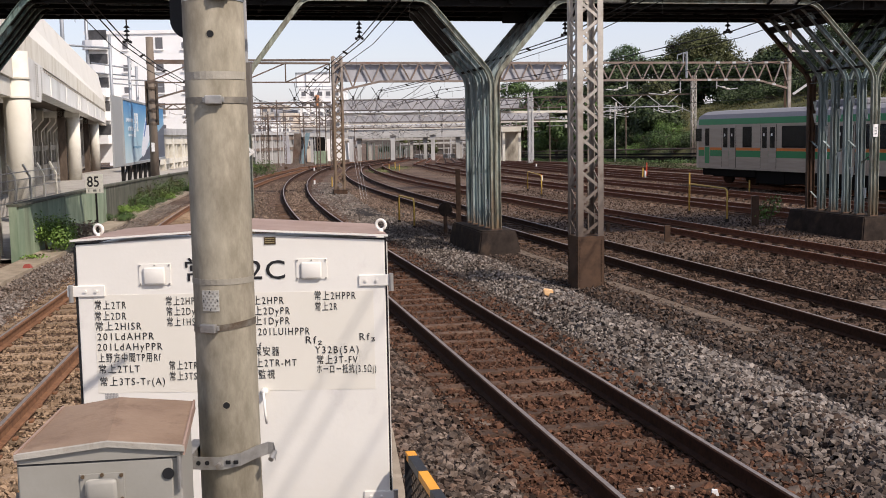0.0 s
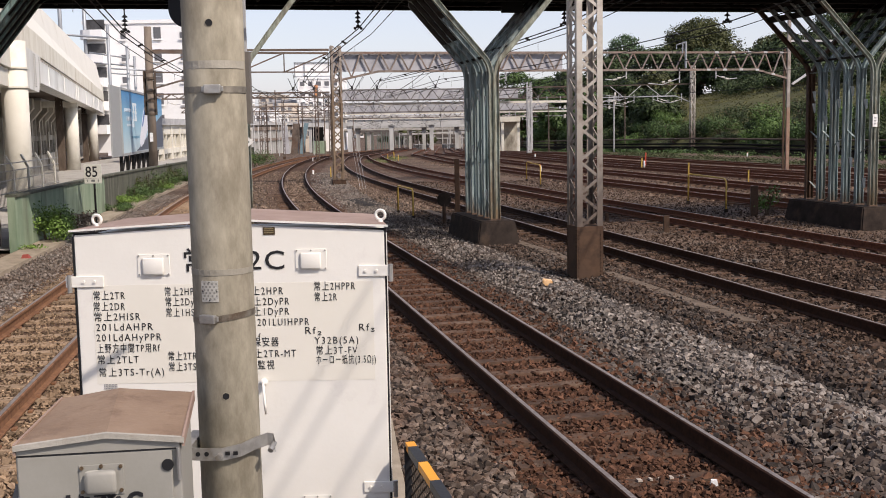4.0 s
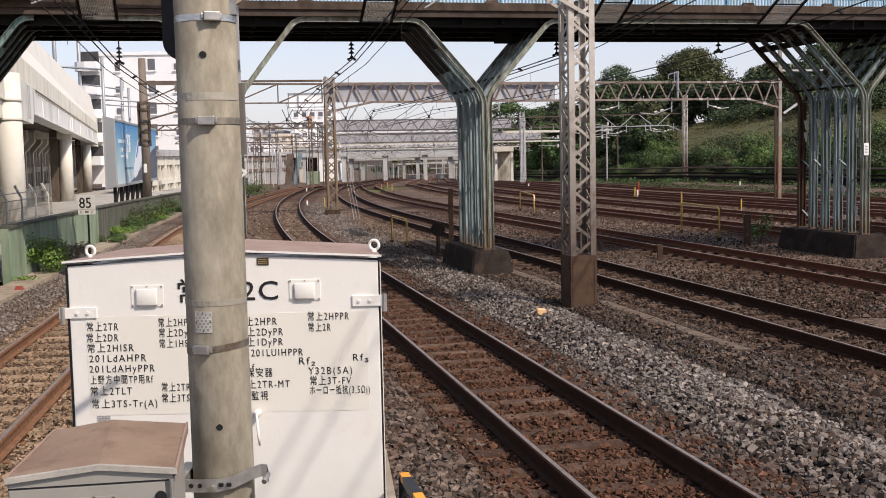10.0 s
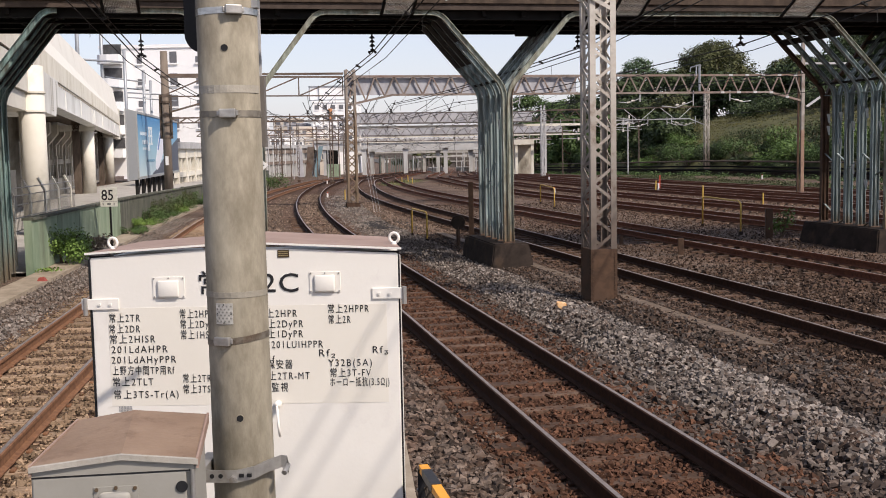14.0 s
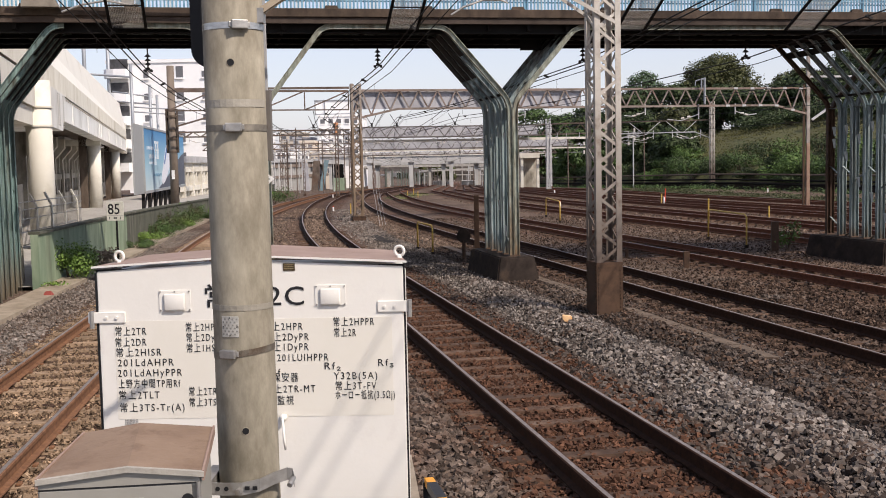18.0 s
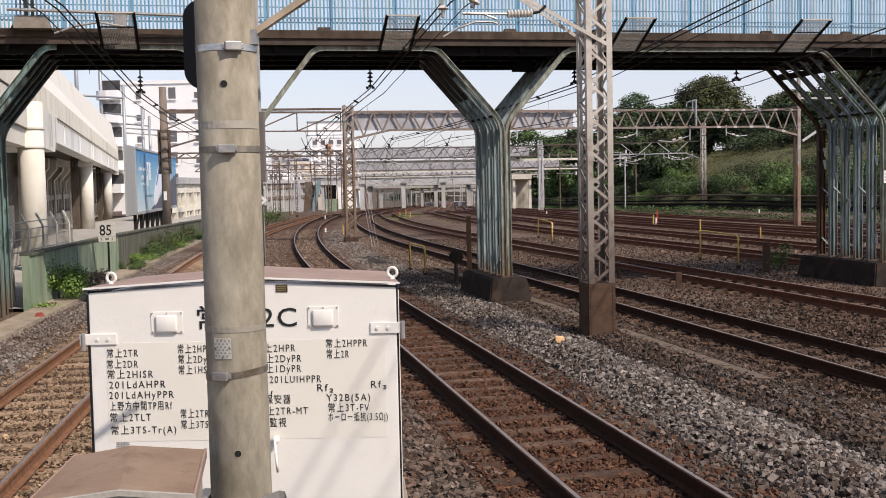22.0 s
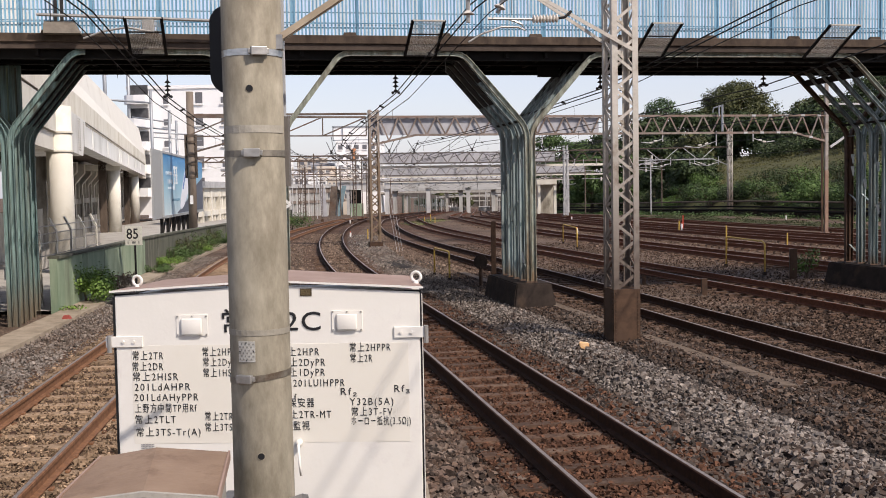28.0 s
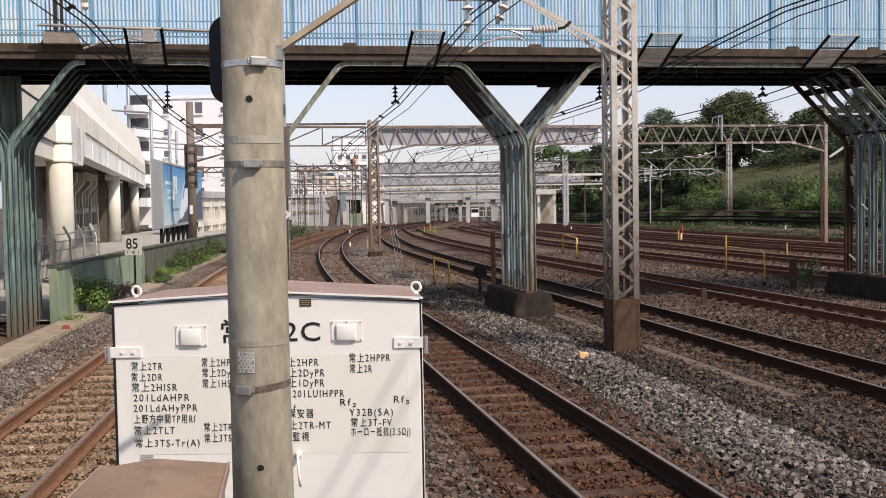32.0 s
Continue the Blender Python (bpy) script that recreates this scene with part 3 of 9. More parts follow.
def sleeper_mesh(mat):
    bm = bmesh.new()
    hexa(bm, [(-1.0, -0.12, -0.12), (1.0, -0.12, -0.12), (1.0, 0.12, -0.12), (-1.0, 0.12, -0.12), (-0.97, -0.085, 0.004), (0.97, -0.085, 0.004), (0.97, 0.085, 0.004), (-0.97, 0.085, 0.004)])
    return bm


def clip_mesh():
    bm = bmesh.new()
    box(bm, -0.022, 0.022, -0.045, 0.045, 0.003, 0.03, bevel=0.008)
    return bm


for k in range(len(TRACKS)):
    tr = thing("railway_track", "narrow-gauge track of rusty steel rails on " + ("weathered wooden sleepers" if k == 0 else "stained concrete sleepers"), "railway track", group="tracks of the yard")
    ylist = [-30, -10, 5, 15, 25] + [30 + 2.5 * i for i in range(0, 40)] + [140, 180, 240, 320, 450]
    for off in (-0.566, 0.566):
        bm = bmesh.new()
        sweep(bm, RAIL, [track_pt(k, y, off) for y in ylist], RAIL_MATS)
        part("rail", bm, [M["rail_light"] if k == 0 else M["rail"] if k < 3 else M["rail_far"], M["rail_top"]], tr)
    if NEAR[k]:
        y = NEAR[k][0]
        first = clip = None
        rnd = random.Random(k)
        while y < NEAR[k][1]:
            d = track_dir(k, y)
            m = Matrix.Translation(track_pt(k, y, rnd.uniform(-0.03, 0.03), rnd.uniform(-0.012, 0.004) if k == 0 else rnd.uniform(-0.018, -0.002))) @ Matrix.Rotation(math.atan2(d.y, d.x) - math.pi / 2 + rnd.uniform(-0.02, 0.02), 4, "Z")
            if not first:
                first = part("sleeper", sleeper_mesh(0), M["sleeper_wood"] if k == 0 else M["sleeper"], tr)
                first.matrix_basis = m
                clip = part("rail_clip", clip_mesh(), M["rail_light"] if k == 0 else M["rail"], first)
                clip.matrix_basis = Matrix.Translation((-0.655, 0, 0))
            else:
                s = share(first, m, tr)
                if k < 3 and 5 < y < 19:
                    for cx in (-0.655, -0.475, 0.475, 0.655):
                        share(clip, Matrix.Translation((cx, 0, 0)), s)
            y += 0.6 if k else 0.58

# ---------------------------------------------------------------- crushed stone lying loose


# stone shapes, open underneath: corners and faces
STONES = (
    ([(-1, -0.8, -0.7), (1, -0.8, -0.7), (1, 0.8, -0.7), (-1, 0.8, -0.7), (-0.8, -0.65, 0.7), (0.8, -0.65, 0.7), (0.8, 0.65, 0.7), (-0.8, 0.65, 0.7)],
     [(4, 5, 6), (4, 6, 7), (0, 1, 5), (0, 5, 4), (1, 2, 6), (1, 6, 5), (2, 3, 7), (2, 7, 6), (3, 0, 4), (3, 4, 7)]),
    ([(-1, -0.8, -0.7), (1, -0.8, -0.7), (0, 1.1, -0.7), (-0.7, -0.55, 0.7), (0.7, -0.55, 0.7), (0, 0.75, 0.7)],
     [(3, 4, 5), (0, 1, 4), (0, 4, 3), (1, 2, 5), (1, 5, 4), (2, 0, 3), (2, 3, 5)]),
    ([(-1, -0.7, -0.6), (1, -0.7, -0.6), (0, 1.1, -0.6), (0, 0, 0.9)],
     [(0, 1, 3), (1, 2, 3), (2, 0, 3)]))


def scatter(name, label, material, spots, size):
    """Many angular stones in one mesh, blockier where they lie near the platform."""
    spots = np.asarray(spots)
    verts, faces, first = [], [], 0
    for (shape, tris), y0, y1 in zip(STONES, (0, 13, 24), (13, 24, 999)):
        at = spots[(spots[:, 1] >= y0) & (spots[:, 1] < y1)]
        n = len(at)
        if not n:
            continue
        rng = np.random.default_rng(len(name) + n)
        shape, tris = np.array(shape, float), np.array(tris)
        k = len(shape)
        v = shape[None] * rng.uniform(0.72, 1.08, (n, k, 3)) + rng.normal(0, 0.15, (n, k, 3))
        v *= np.stack([rng.uniform(0.75, 1.2, n), rng.uniform(0.75, 1.1, n), rng.uniform(0.6, 1.05, n)], 1)[:, None, :]
        for i, j, turn in ((1, 2, rng.normal(0, 0.42, n)), (0, 2, rng.normal(0, 0.42, n)), (0, 1, rng.uniform(0, 6.283, n))):
            c, d = np.cos(turn)[:, None], np.sin(turn)[:, None]
            p, q = v[:, :, i].copy(), v[:, :, j].copy()
            v[:, :, i], v[:, :, j] = p * c - q * d, p * d + q * c
        v = v * (size * np.clip(np.exp(rng.normal(-0.05, 0.38, n)), 0.4, 2.0))[:, None, None] + at[:, None, :]
        verts.append(v.reshape(-1, 3))
        faces.append((tris[None] + first + k * np.arange(n)[:, None, None]).reshape(-1))
        first += n * k
    verts, faces = np.concatenate(verts), np.concatenate(faces)
    me = bpy.data.meshes.new(name)
    me.vertices.add(len(verts))
    me.vertices.foreach_set("co", verts.reshape(-1))
    me.loops.add(len(faces))
    me.loops.foreach_set("vertex_index", faces)
    me.polygons.add(len(faces) // 3)
    me.polygons.foreach_set("loop_start", np.arange(0, len(faces), 3))
    me.polygons.foreach_set("loop_total", np.full(len(faces) // 3, 3))
    me.polygons.foreach_set("use_smooth", np.zeros(len(faces) // 3, bool))
    me.update()
    me.materials.append(material)
    return tagged(new(name, me), label, "ballast", kind="stuff")


def spread(count, y0, y1, left, right, level, seed, tracks=()):
    """Spots between two lines of the plan, thinner further out, kept off the rails."""
    rng = np.random.default_rng(seed)
    out = []
    while len(out) < count * 0.88:
        y = y0 + (y1 - y0) * rng.random() ** 1.9
        a, b = left(y), right(y)
        x = a + (b - a) * rng.random()
        bad = False
        for k in tracks:
            off = (x - track_x(k, y)) * track_dir(k, y).y
            if 0.49 < abs(off) < 0.645:
                bad = True
        if not bad:
            out.append((x, y, level(x, y) + rng.uniform(-0.02, 0.026)))
    return out


def bed_level(k):
    def f(x, y):
        off = abs(x - track_x(k, y))
        return -0.03 if off < 1.0 else -0.045 - 0.05 * (off - 1.0)
    return f


def heap(x, y):
    """A narrow ridge along the near track, then a shallow second swell."""
    a, b = track_x(1, y) + 1.2, track_x(2, y) - 1.2
    t = min(max((x - a) / max(b - a, 0.1), 0), 1)
    off = x - track_x(1, y)
    edge = math.sin(math.pi * t)
    ridge = 0.15 * math.exp(-((off - 2.1 - 0.12 * math.sin(y * 1.1)) / 0.42) ** 2) * (0.8 + 0.2 * math.sin(y * 0.9))
    swell = 0.06 * math.exp(-((off - 3.4) / 0.5) ** 2)
    return -0.06 + (ridge + swell) * min(1.0, 1.6 * edge) * (1 if y < 23 else 0.5)


bm = bmesh.new()
rows = []
for i in range(60):
    y = 4.0 + 0.62 * i
    a, b = track_x(1, y) + 1.2, track_x(2, y) - 1.2
    rows.append([bm.verts.new((a + (b - a) * j / 12, y, heap(a + (b - a) * j / 12, y) - 0.012)) for j in range(13)])
for r0, r1 in zip(rows, rows[1:]):
    for j in range(12):
        bm.faces.new((r0[j], r0[j + 1], r1[j + 1], r1[j]))
def heap_top(x, y):
    off = abs(x - track_x(1, y))
    return max(heap(x, y), -0.028 - 0.06 * max(0.0, off - 0.95))


# underlayer coloured near-black to give shaded gaps between the loose stones
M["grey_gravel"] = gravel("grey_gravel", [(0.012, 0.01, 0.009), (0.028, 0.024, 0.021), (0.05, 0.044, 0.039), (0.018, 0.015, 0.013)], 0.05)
tagged(part("ballast_heap", bm, M["grey_gravel"]), "near-black underlayer of a stone heap, dark as the shade between its stones", "ballast", kind="stuff")

def from_track(k, d):
    return lambda y: track_x(k, y) + d


scatter("heap_ballast", "dark grey crushed stone heaped between two tracks", M["stone_dark"], spread(40000, 5.5, 34, from_track(1, 0.72), lambda y: track_x(2, y) - 1.0, heap_top, 1, (1,)), 0.0255)
scatter("heap_ballast", "pale dusty crushed stone along the ridge of a heap", M["stone_grey"], spread(20000, 5.5, 36, from_track(1, 1.45), lambda y: min(track_x(1, y) + 2.75, track_x(2, y) - 1.0), lambda x, y: heap_top(x, y) + 0.008, 51, (1,)), 0.0235)
scatter("heap_ballast", "brownish crushed stone mixed into a grey heap", M["stone_mid"], spread(24000, 5.5, 34, lambda y: 0.45 * track_x(1, y) + 0.55 * track_x(2, y), lambda y: track_x(2, y) - 0.9, heap_top, 21, (1,)), 0.024)
scatter("heap_ballast", "rust-stained crushed stone along the rail", M["stone_brown"], spread(6000, 5.5, 30, from_track(1, 0.68), from_track(1, 1.35), heap_top, 22, (1,)), 0.022)
scatter("track_ballast", "rust-brown crushed stone between the rails", M["stone_brown"], spread(36000, 5.6, 36, lambda y: track_x(1, y) - 1.15, lambda y: track_x(1, y) + 0.95, bed_level(1), 2, (1,)), 0.0185)
scatter("shoulder_ballast", "mixed grey and brown crushed stone beside the cabinet", M["stone_mid"], spread(16000, 5.2, 30, lambda y: max(-0.30 - 0.10 * (y - 5), track_x(1, y) - 3.2), from_track(1, -0.8), lambda x, y: -0.05, 3, (1,)), 0.023)
scatter("shoulder_ballast", "mixed grey and brown crushed stone beside the cabinet", M["stone_mix"], spread(13000, 5.2, 14, lambda y: -0.22 - 0.10 * (y - 5), from_track(1, -1.1), lambda x, y: -0.035, 33, (1,)), 0.026)
scatter("track_ballast", "dusty tan crushed stone between wooden sleepers", M["stone_tan"], spread(34000, 4.5, 36, lambda y: track_x(0, y) - 1.2, lambda y: track_x(0, y) + 1.6, lambda x, y: bed_level(0)(x, y) + 0.006, 4, (0,)), 0.0145)
scatter("track_ballast", "sandy brown chippings lying over wooden sleepers", M["stone_tan"], spread(9500, 5.0, 26, lambda y: track_x(0, y) - 0.98, lambda y: track_x(0, y) + 0.98, lambda x, y: 0.0 + 0.012 * math.sin(3.1 * x + 1.7 * y), 41, (0,)), 0.0125)
scatter("shoulder_ballast", "pale grey-brown crushed stone beside the rusty rail", M["stone_tan"], spread(7000, 4.5, 20, lambda y: track_x(0, y) + 0.75, lambda y: track_x(0, y) + 3.0, lambda x, y: -0.02, 31, (0,)), 0.030)
scatter("shoulder_ballast", "dusty grey-brown crushed stone between the rusty track and the kerb", M["stone_grey"], spread(20000, 12, 45, lambda y: -8.55 - 0.128 * (y - 20), lambda y: track_x(0, y) - 0.9, lambda x, y: -0.05, 5, (0,)), 0.021)
scatter("track_ballast", "brown crushed stone of the middle tracks", M["stone_mid"], spread(26000, 12, 48, lambda y: track_x(2, y) - 1.1, lambda y: track_x(2, y) + 1.5, lambda x, y: bed_level(2)(x, y) - 0.008, 6, (2,)), 0.022)
for k, n, seed in ((2, 9000, 61), (3, 7000, 62)):
    scatter("track_ballast", "brown chippings lying over sleepers of a middle track", M["stone_mid"], spread(n, 13, 44, from_track(k, -1.1), from_track(k, 1.1), lambda x, y: -0.012, seed, (k,)), 0.02)
scatter("yard_ballast", "brownish crushed stone between the further tracks", M["stone_mid"], spread(34000, 17, 52, lambda y: track_x(2, y) + 1.3, lambda y: track_x(4, y) - 0.8, lambda x, y: -0.05, 7, (3,)), 0.027)

scatter("heap_ballast", "pale grey crushed stone along the bend of the near track", M["stone_grey"], spread(9000, 28, 64, lambda y: track_x(1, y) + 0.8, lambda y: min(track_x(1, y) + 2.6, track_x(2, y) - 1.0), lambda x, y: -0.05, 11), 0.036)
scatter("yard_ballast", "brown crushed stone between the first tracks", M["stone_yard"], spread(9000, 24, 66, lambda y: track_x(0, y) + 0.8, lambda y: track_x(1, y) - 0.8, lambda x, y: -0.05, 12), 0.036)
scatter("yard_ballast", "brown crushed stone beside the middle tracks", M["stone_yard"], spread(6000, 34, 70, lambda y: min(track_x(1, y) + 2.6, track_x(2, y) - 1.0), lambda y: track_x(2, y) - 0.7, lambda x, y: -0.05, 13), 0.036)
scatter("track_ballast", "brown crushed stone between far rails", M["stone_yard"], spread(7000, 34, 66, lambda y: track_x(1, y) - 0.5, lambda y: track_x(1, y) + 0.5, lambda x, y: -0.04, 14), 0.045)
scatter("yard_ballast", "brown crushed stone among the further tracks", M["stone_yard"], spread(26000, 30, 80, lambda y: track_x(4, y) - 1.5, lambda y: track_x(8, y) + 1.0, lambda x, y: -0.04, 15, (4, 5, 6, 7, 8)), 0.04)

# ---------------------------------------------------------------- platform under the camera
bm = bmesh.new()
box(bm, -1.9, 2.0, -40, 2.4, -0.1, 1.16)
pf = tagged(part("platform", bm, M["platform"]), "asphalt platform end of a station", "platform", kind="structure")
# low cable trough edge along the heap
bm = bmesh.new()
rt = random.Random(3)
for y in np.arange(14.2, 34.0, 1.0):
    if rt.random() < 0.12:
        continue
    x0, x1 = track_x(2, y) - 1.58, track_x(2, y + 0.97) - 1.58
    hexa(bm, [(x0 - 0.12, y, -0.1), (x0 + 0.12, y, -0.1), (x1 + 0.12, y + 0.97, -0.1), (x1 - 0.12, y + 0.97, -0.1), (x0 - 0.12, y, 0.004), (x0 + 0.12, y, 0.004), (x1 + 0.12, y + 0.97, 0.004), (x1 - 0.12, y + 0.97, 0.004)])
tagged(part("cable_trough", bm, surface("trough_lid", (0.075, 0.053, 0.037), (0.165, 0.122, 0.088), scale=4, rough=0.95, bump=0.2)), "sunken concrete cable trough lid beside the track", "cable trough", kind="structure")

# concrete base strip running back from the cabinet
bm = bmesh.new()
hexa(bm, [(-1.75, 5.0, -0.15), (-0.05, 5.0, -0.15), (-0.50, 9.6, -0.15), (-1.75, 9.6, -0.15), (-1.75, 5.0, 0.03), (-0.05, 5.0, 0.03), (-0.50, 9.6, 0.03), (-1.75, 9.6, 0.03)])
tagged(part("cabinet_base", bm, M["kerb"]), "dusty tan concrete base strip under a cabinet", "base slab", kind="structure")

# ---------------------------------------------------------------- white relay cabinet
CX0, CX1, CY, CZ0, CZ1 = -1.715, -0.268, 5.0, 0.66, 2.185
CM = (CX0 + CX1) / 2
cab = thing("relay_cabinet", "white relay cabinet with pinkish-brown roof and black lettering", "cabinet", (CM, CY, 0))
HW = (CX1 - CX0) / 2


def gable(bm, hw, y0, y1, z_side, z_mid, thick, taper=1.0):
    """A shallow pitched roof sheet."""
    for s in (-1, 1):
        a, b = sorted((0.0, s * hw))
        za, zb = (z_side, z_mid) if s < 0 else (z_mid, z_side)
        hexa(bm, [(a, y0, za - thick), (b, y0, zb - thick), (b * taper, y1, zb - thick), (a * taper, y1, za - thick), (a, y0, za), (b, y0, zb), (b * taper, y1, zb), (a * taper, y1, za)])


bm = bmesh.new()
hexa(bm, [(-HW, 0.03, CZ0), (HW, 0.03, CZ0), (HW - 0.06, 0.62, CZ0), (-HW + 0.06, 0.62, CZ0), (-HW, 0.03, CZ1 - 0.03), (HW, 0.03, CZ1 - 0.03), (HW - 0.06, 0.62, CZ1 - 0.03), (-HW + 0.06, 0.62, CZ1 - 0.03)])
part("body", bm, M["white_paint"], cab)
bm = bmesh.new()
box(bm, -HW + 0.004, HW - 0.004, 0.022, 0.03, CZ0 + 0.005, CZ1 - 0.005)
part("door_seal", bm, M["black"], cab, "black rubber door seal")
bm = bmesh.new()
box(bm, -HW + 0.002, -HW + 0.011, 0.001, 0.021, CZ0 + 0.01, CZ1 - 0.02)
part("door_gap", bm, M["black"], cab)
for s in (-1, 1):
    bm = bmesh.new()
    a, b = (-HW + 0.012, -0.002) if s < 0 else (0.002, HW - 0.012)
    zl, zr = (CZ1 - 0.014, CZ1 + 0.026) if s < 0 else (CZ1 + 0.026, CZ1 - 0.014)
    hexa(bm, [(a, 0.0, CZ0 + 0.01), (b, 0.0, CZ0 + 0.01), (b, 0.022, CZ0 + 0.01), (a, 0.022, CZ0 + 0.01), (a, 0.0, zl), (b, 0.0, zr), (b, 0.022, zr), (a, 0.022, zl)])
    bmesh.ops.bevel(bm, geom=bm.edges[:], offset=0.004, segments=2, affect="EDGES")
    door = part("door", bm, M["white_paint"], cab)
bm = bmesh.new()
gable(bm, HW + 0.006, -0.012, 0.62, CZ1 + 0.012, CZ1 + 0.052, 0.008, 0.88)
bmesh.ops.bevel(bm, geom=bm.edges[:], offset=0.003, segments=1, affect="EDGES")
part("roof", bm, M["tan_roof"], cab, "faded pinkish-brown shallow pitched roof")
bm = bmesh.new()
for s in (-1, 1):
    za, zb = CZ1 + 0.008, CZ1 + 0.048
    pts = [(s * (HW + 0.007), -0.014, za), (0, -0.014, zb)]
    beam(bm, pts[0], pts[1], 0.004, 0.009)
part("roof_edge", bm, M["white_paint"], cab, "pale roof edge strip")
for x in (-HW + 0.072, HW - 0.035):
    bm = bmesh.new()
    torus(bm, (x, 0.16, CZ1 + 0.062 - (0.05 if abs(x) > 0.3 else 0) + 0.032), 0.023, 0.007, (0.25, 1, 0), 24, 8)
    tube(bm, [(x, 0.16, CZ1 - 0.01), (x, 0.16, CZ1 + 0.026)], 0.012, 10)
    part("lifting_eye", bm, M["white_paint"], cab, "white ring-shaped lifting eye", smooth=True)


def vent(x, z, w=0.112, h=0.082):
    bm = bmesh.new()
    box(bm, x - w / 2 - 0.012, x + w / 2 + 0.012, -0.004, 0.0, z - h / 2, z + h / 2)
    plate = part("vent_plate", bm, M["white_paint"], cab)
    bm = bmesh.new()
    box(bm, x - w * 0.42, x + w * 0.40, -0.017, -0.003, z - h * 0.47, z + h * 0.36, bevel=0.008)
    part("vent_hood", bm, M["white_paint"], plate, smooth=True)
    for sx in (-1, 0, 1):
        for sz in (-1, 1):
            if sx or sz > 0:
                bm = bmesh.new()
                tube(bm, [(x + sx * (w / 2 + 0.006), -0.003, z + sz * h * 0.44), (x + sx * (w / 2 + 0.006), -0.008, z + sz * h * 0.44)], 0.004, 6)
                part("vent_screw", bm, M["galv"], plate)


vent(-1.341 - CM, 2.030, 0.122, 0.098)
vent(-0.617 - CM, 2.043, 0.118, 0.095)
vent(-0.621 - CM, 0.876, 0.11, 0.095)
vent(-1.341 - CM, 0.876, 0.11, 0.095)
for s in (-1, 1):
    for z in (1.986 if s > 0 else 1.957, 0.96):
        hinge = None
        bm = bmesh.new()
        x0, x1 = (HW - 0.133, HW + 0.026) if s > 0 else (-HW - 0.034, -HW + 0.14)
        box(bm, x0, x1, -0.008, 0.0, z - 0.026, z + 0.026, bevel=0.003)
        hinge = part("hinge_strap", bm, M["white_paint"], cab)
        bm = bmesh.new()
        tube(bm, [(s * (HW + 0.016), -0.006, z - 0.05), (s * (HW + 0.016), -0.006, z + 0.03)], 0.011, 10)
        part("hinge_pin", bm, M["galv"], hinge)
        for d in (0.05, 0.10):
            bm = bmesh.new()
            tube(bm, [(s * (HW - d), -0.007, z), (s * (HW - d), -0.014, z)], 0.007, 8)
            part("hinge_bolt", bm, M["white_paint"], hinge)
bm = bmesh.new()
tube(bm, [(0.14, -0.001, 1.475), (0.14, -0.035, 1.475)], 0.017, 12)
tube(bm, [(0.14, -0.045, 1.475), (0.145, -0.05, 1.38), (0.15, -0.045, 1.33)], 0.006, 8)
part("handle", bm, M["white_paint"], cab, "white lever handle", smooth=True)
bm = bmesh.new()
box(bm, -0.833 - CM, -0.779 - CM, -0.003, 0.0, 2.160, 2.195)
part("nameplate", bm, plain("dark_brass_plate", (0.09, 0.065, 0.035), 0.5, 0.4), cab, "small dark brass nameplate")
bm = bmesh.new()
for r in range(3):
    box(bm, -0.829 - CM, -0.785 - CM, -0.0036, -0.003, 2.168 + r * 0.009, 2.171 + r * 0.009)
part("nameplate_print", bm, plain("brass_line", (0.4, 0.32, 0.18), 0.4, 0.5), cab)
# pale film behind the lettering
bm = bmesh.new()
box(bm, -HW + 0.085, HW - 0.068, -0.0012, 0.0, 1.475, 1.938)
part("label_film", bm, M["label_white"], cab, "slightly yellowed label film")
TM = Matrix.Rotation(math.pi / 2, 4, "X")


def cab_text(text, x0, x1, z, size=0.0475):
    m = Matrix.Translation(((x0 if x0 is not None else x1) - CM, -0.0025, z)) @ TM
    if x0 is not None and x1 is not None:
        lettering("lettering", text, size, m, M["ink"], cab, width=x1 - x0, bold=0.0 if size < 0.1 else 0.004, spacing=1.28 if size < 0.1 else 1.1)
    else:
        lettering("lettering", text, size, m, M["ink"], cab, 0.66 if x1 is None else 0.77, "LEFT" if x1 is None else "RIGHT", bold=0.0, spacing=1.28)


LINES = [
    ("常上2TR", -1.628, -1.484, 1.874), ("常上2DR", -1.630, -1.486, 1.823), ("常上2HISR", -1.630, -1.418, 1.775), ("201LdAHPR", -1.622, -1.360, 1.727),
    ("201LdAHyPPR", -1.624, -1.323, 1.678), ("上野方中間TP用Rf", -1.622, -1.333, 1.626), ("常上2TLT", -1.625, -1.435, 1.573), ("常上3TS-Tr(A)", -1.622, -1.320, 1.513),
    ("常上2HPR", -1.298, None, 1.888), ("常上2DyPR", -1.297, None, 1.840), ("常上1HSR", -1.297, None, 1.790), ("常上2TR", -1.295, None, 1.585), ("常上3TS", -1.295, None, 1.534),
    ("常上2HPR", None, -0.751, 1.884), ("常上2DyPR", None, -0.724, 1.835), ("常上1DyPR", None, -0.726, 1.788), ("201LUIHPPR", None, -0.635, 1.738),
    ("Rf₁", None, -0.847, 1.670), ("整形保安器", None, -0.778, 1.644), ("常上2TR-MT", None, -0.700, 1.590), ("非常監視", None, -0.802, 1.536),
    ("常上2HPPR", -0.610, -0.421, 1.901), ("常上2R", -0.608, -0.506, 1.851), ("Rf₂", -0.658, -0.584, 1.696), ("Rf₃", -0.408, -0.337, 1.707),
    ("Y32B(5A)", -0.612, -0.410, 1.648), ("常上3T-FV", -0.608, -0.419, 1.600), ("ホーロー抵抗(3.5Ωj)", -0.609, -0.333, 1.556),
]
for row in LINES:
    cab_text(*row)
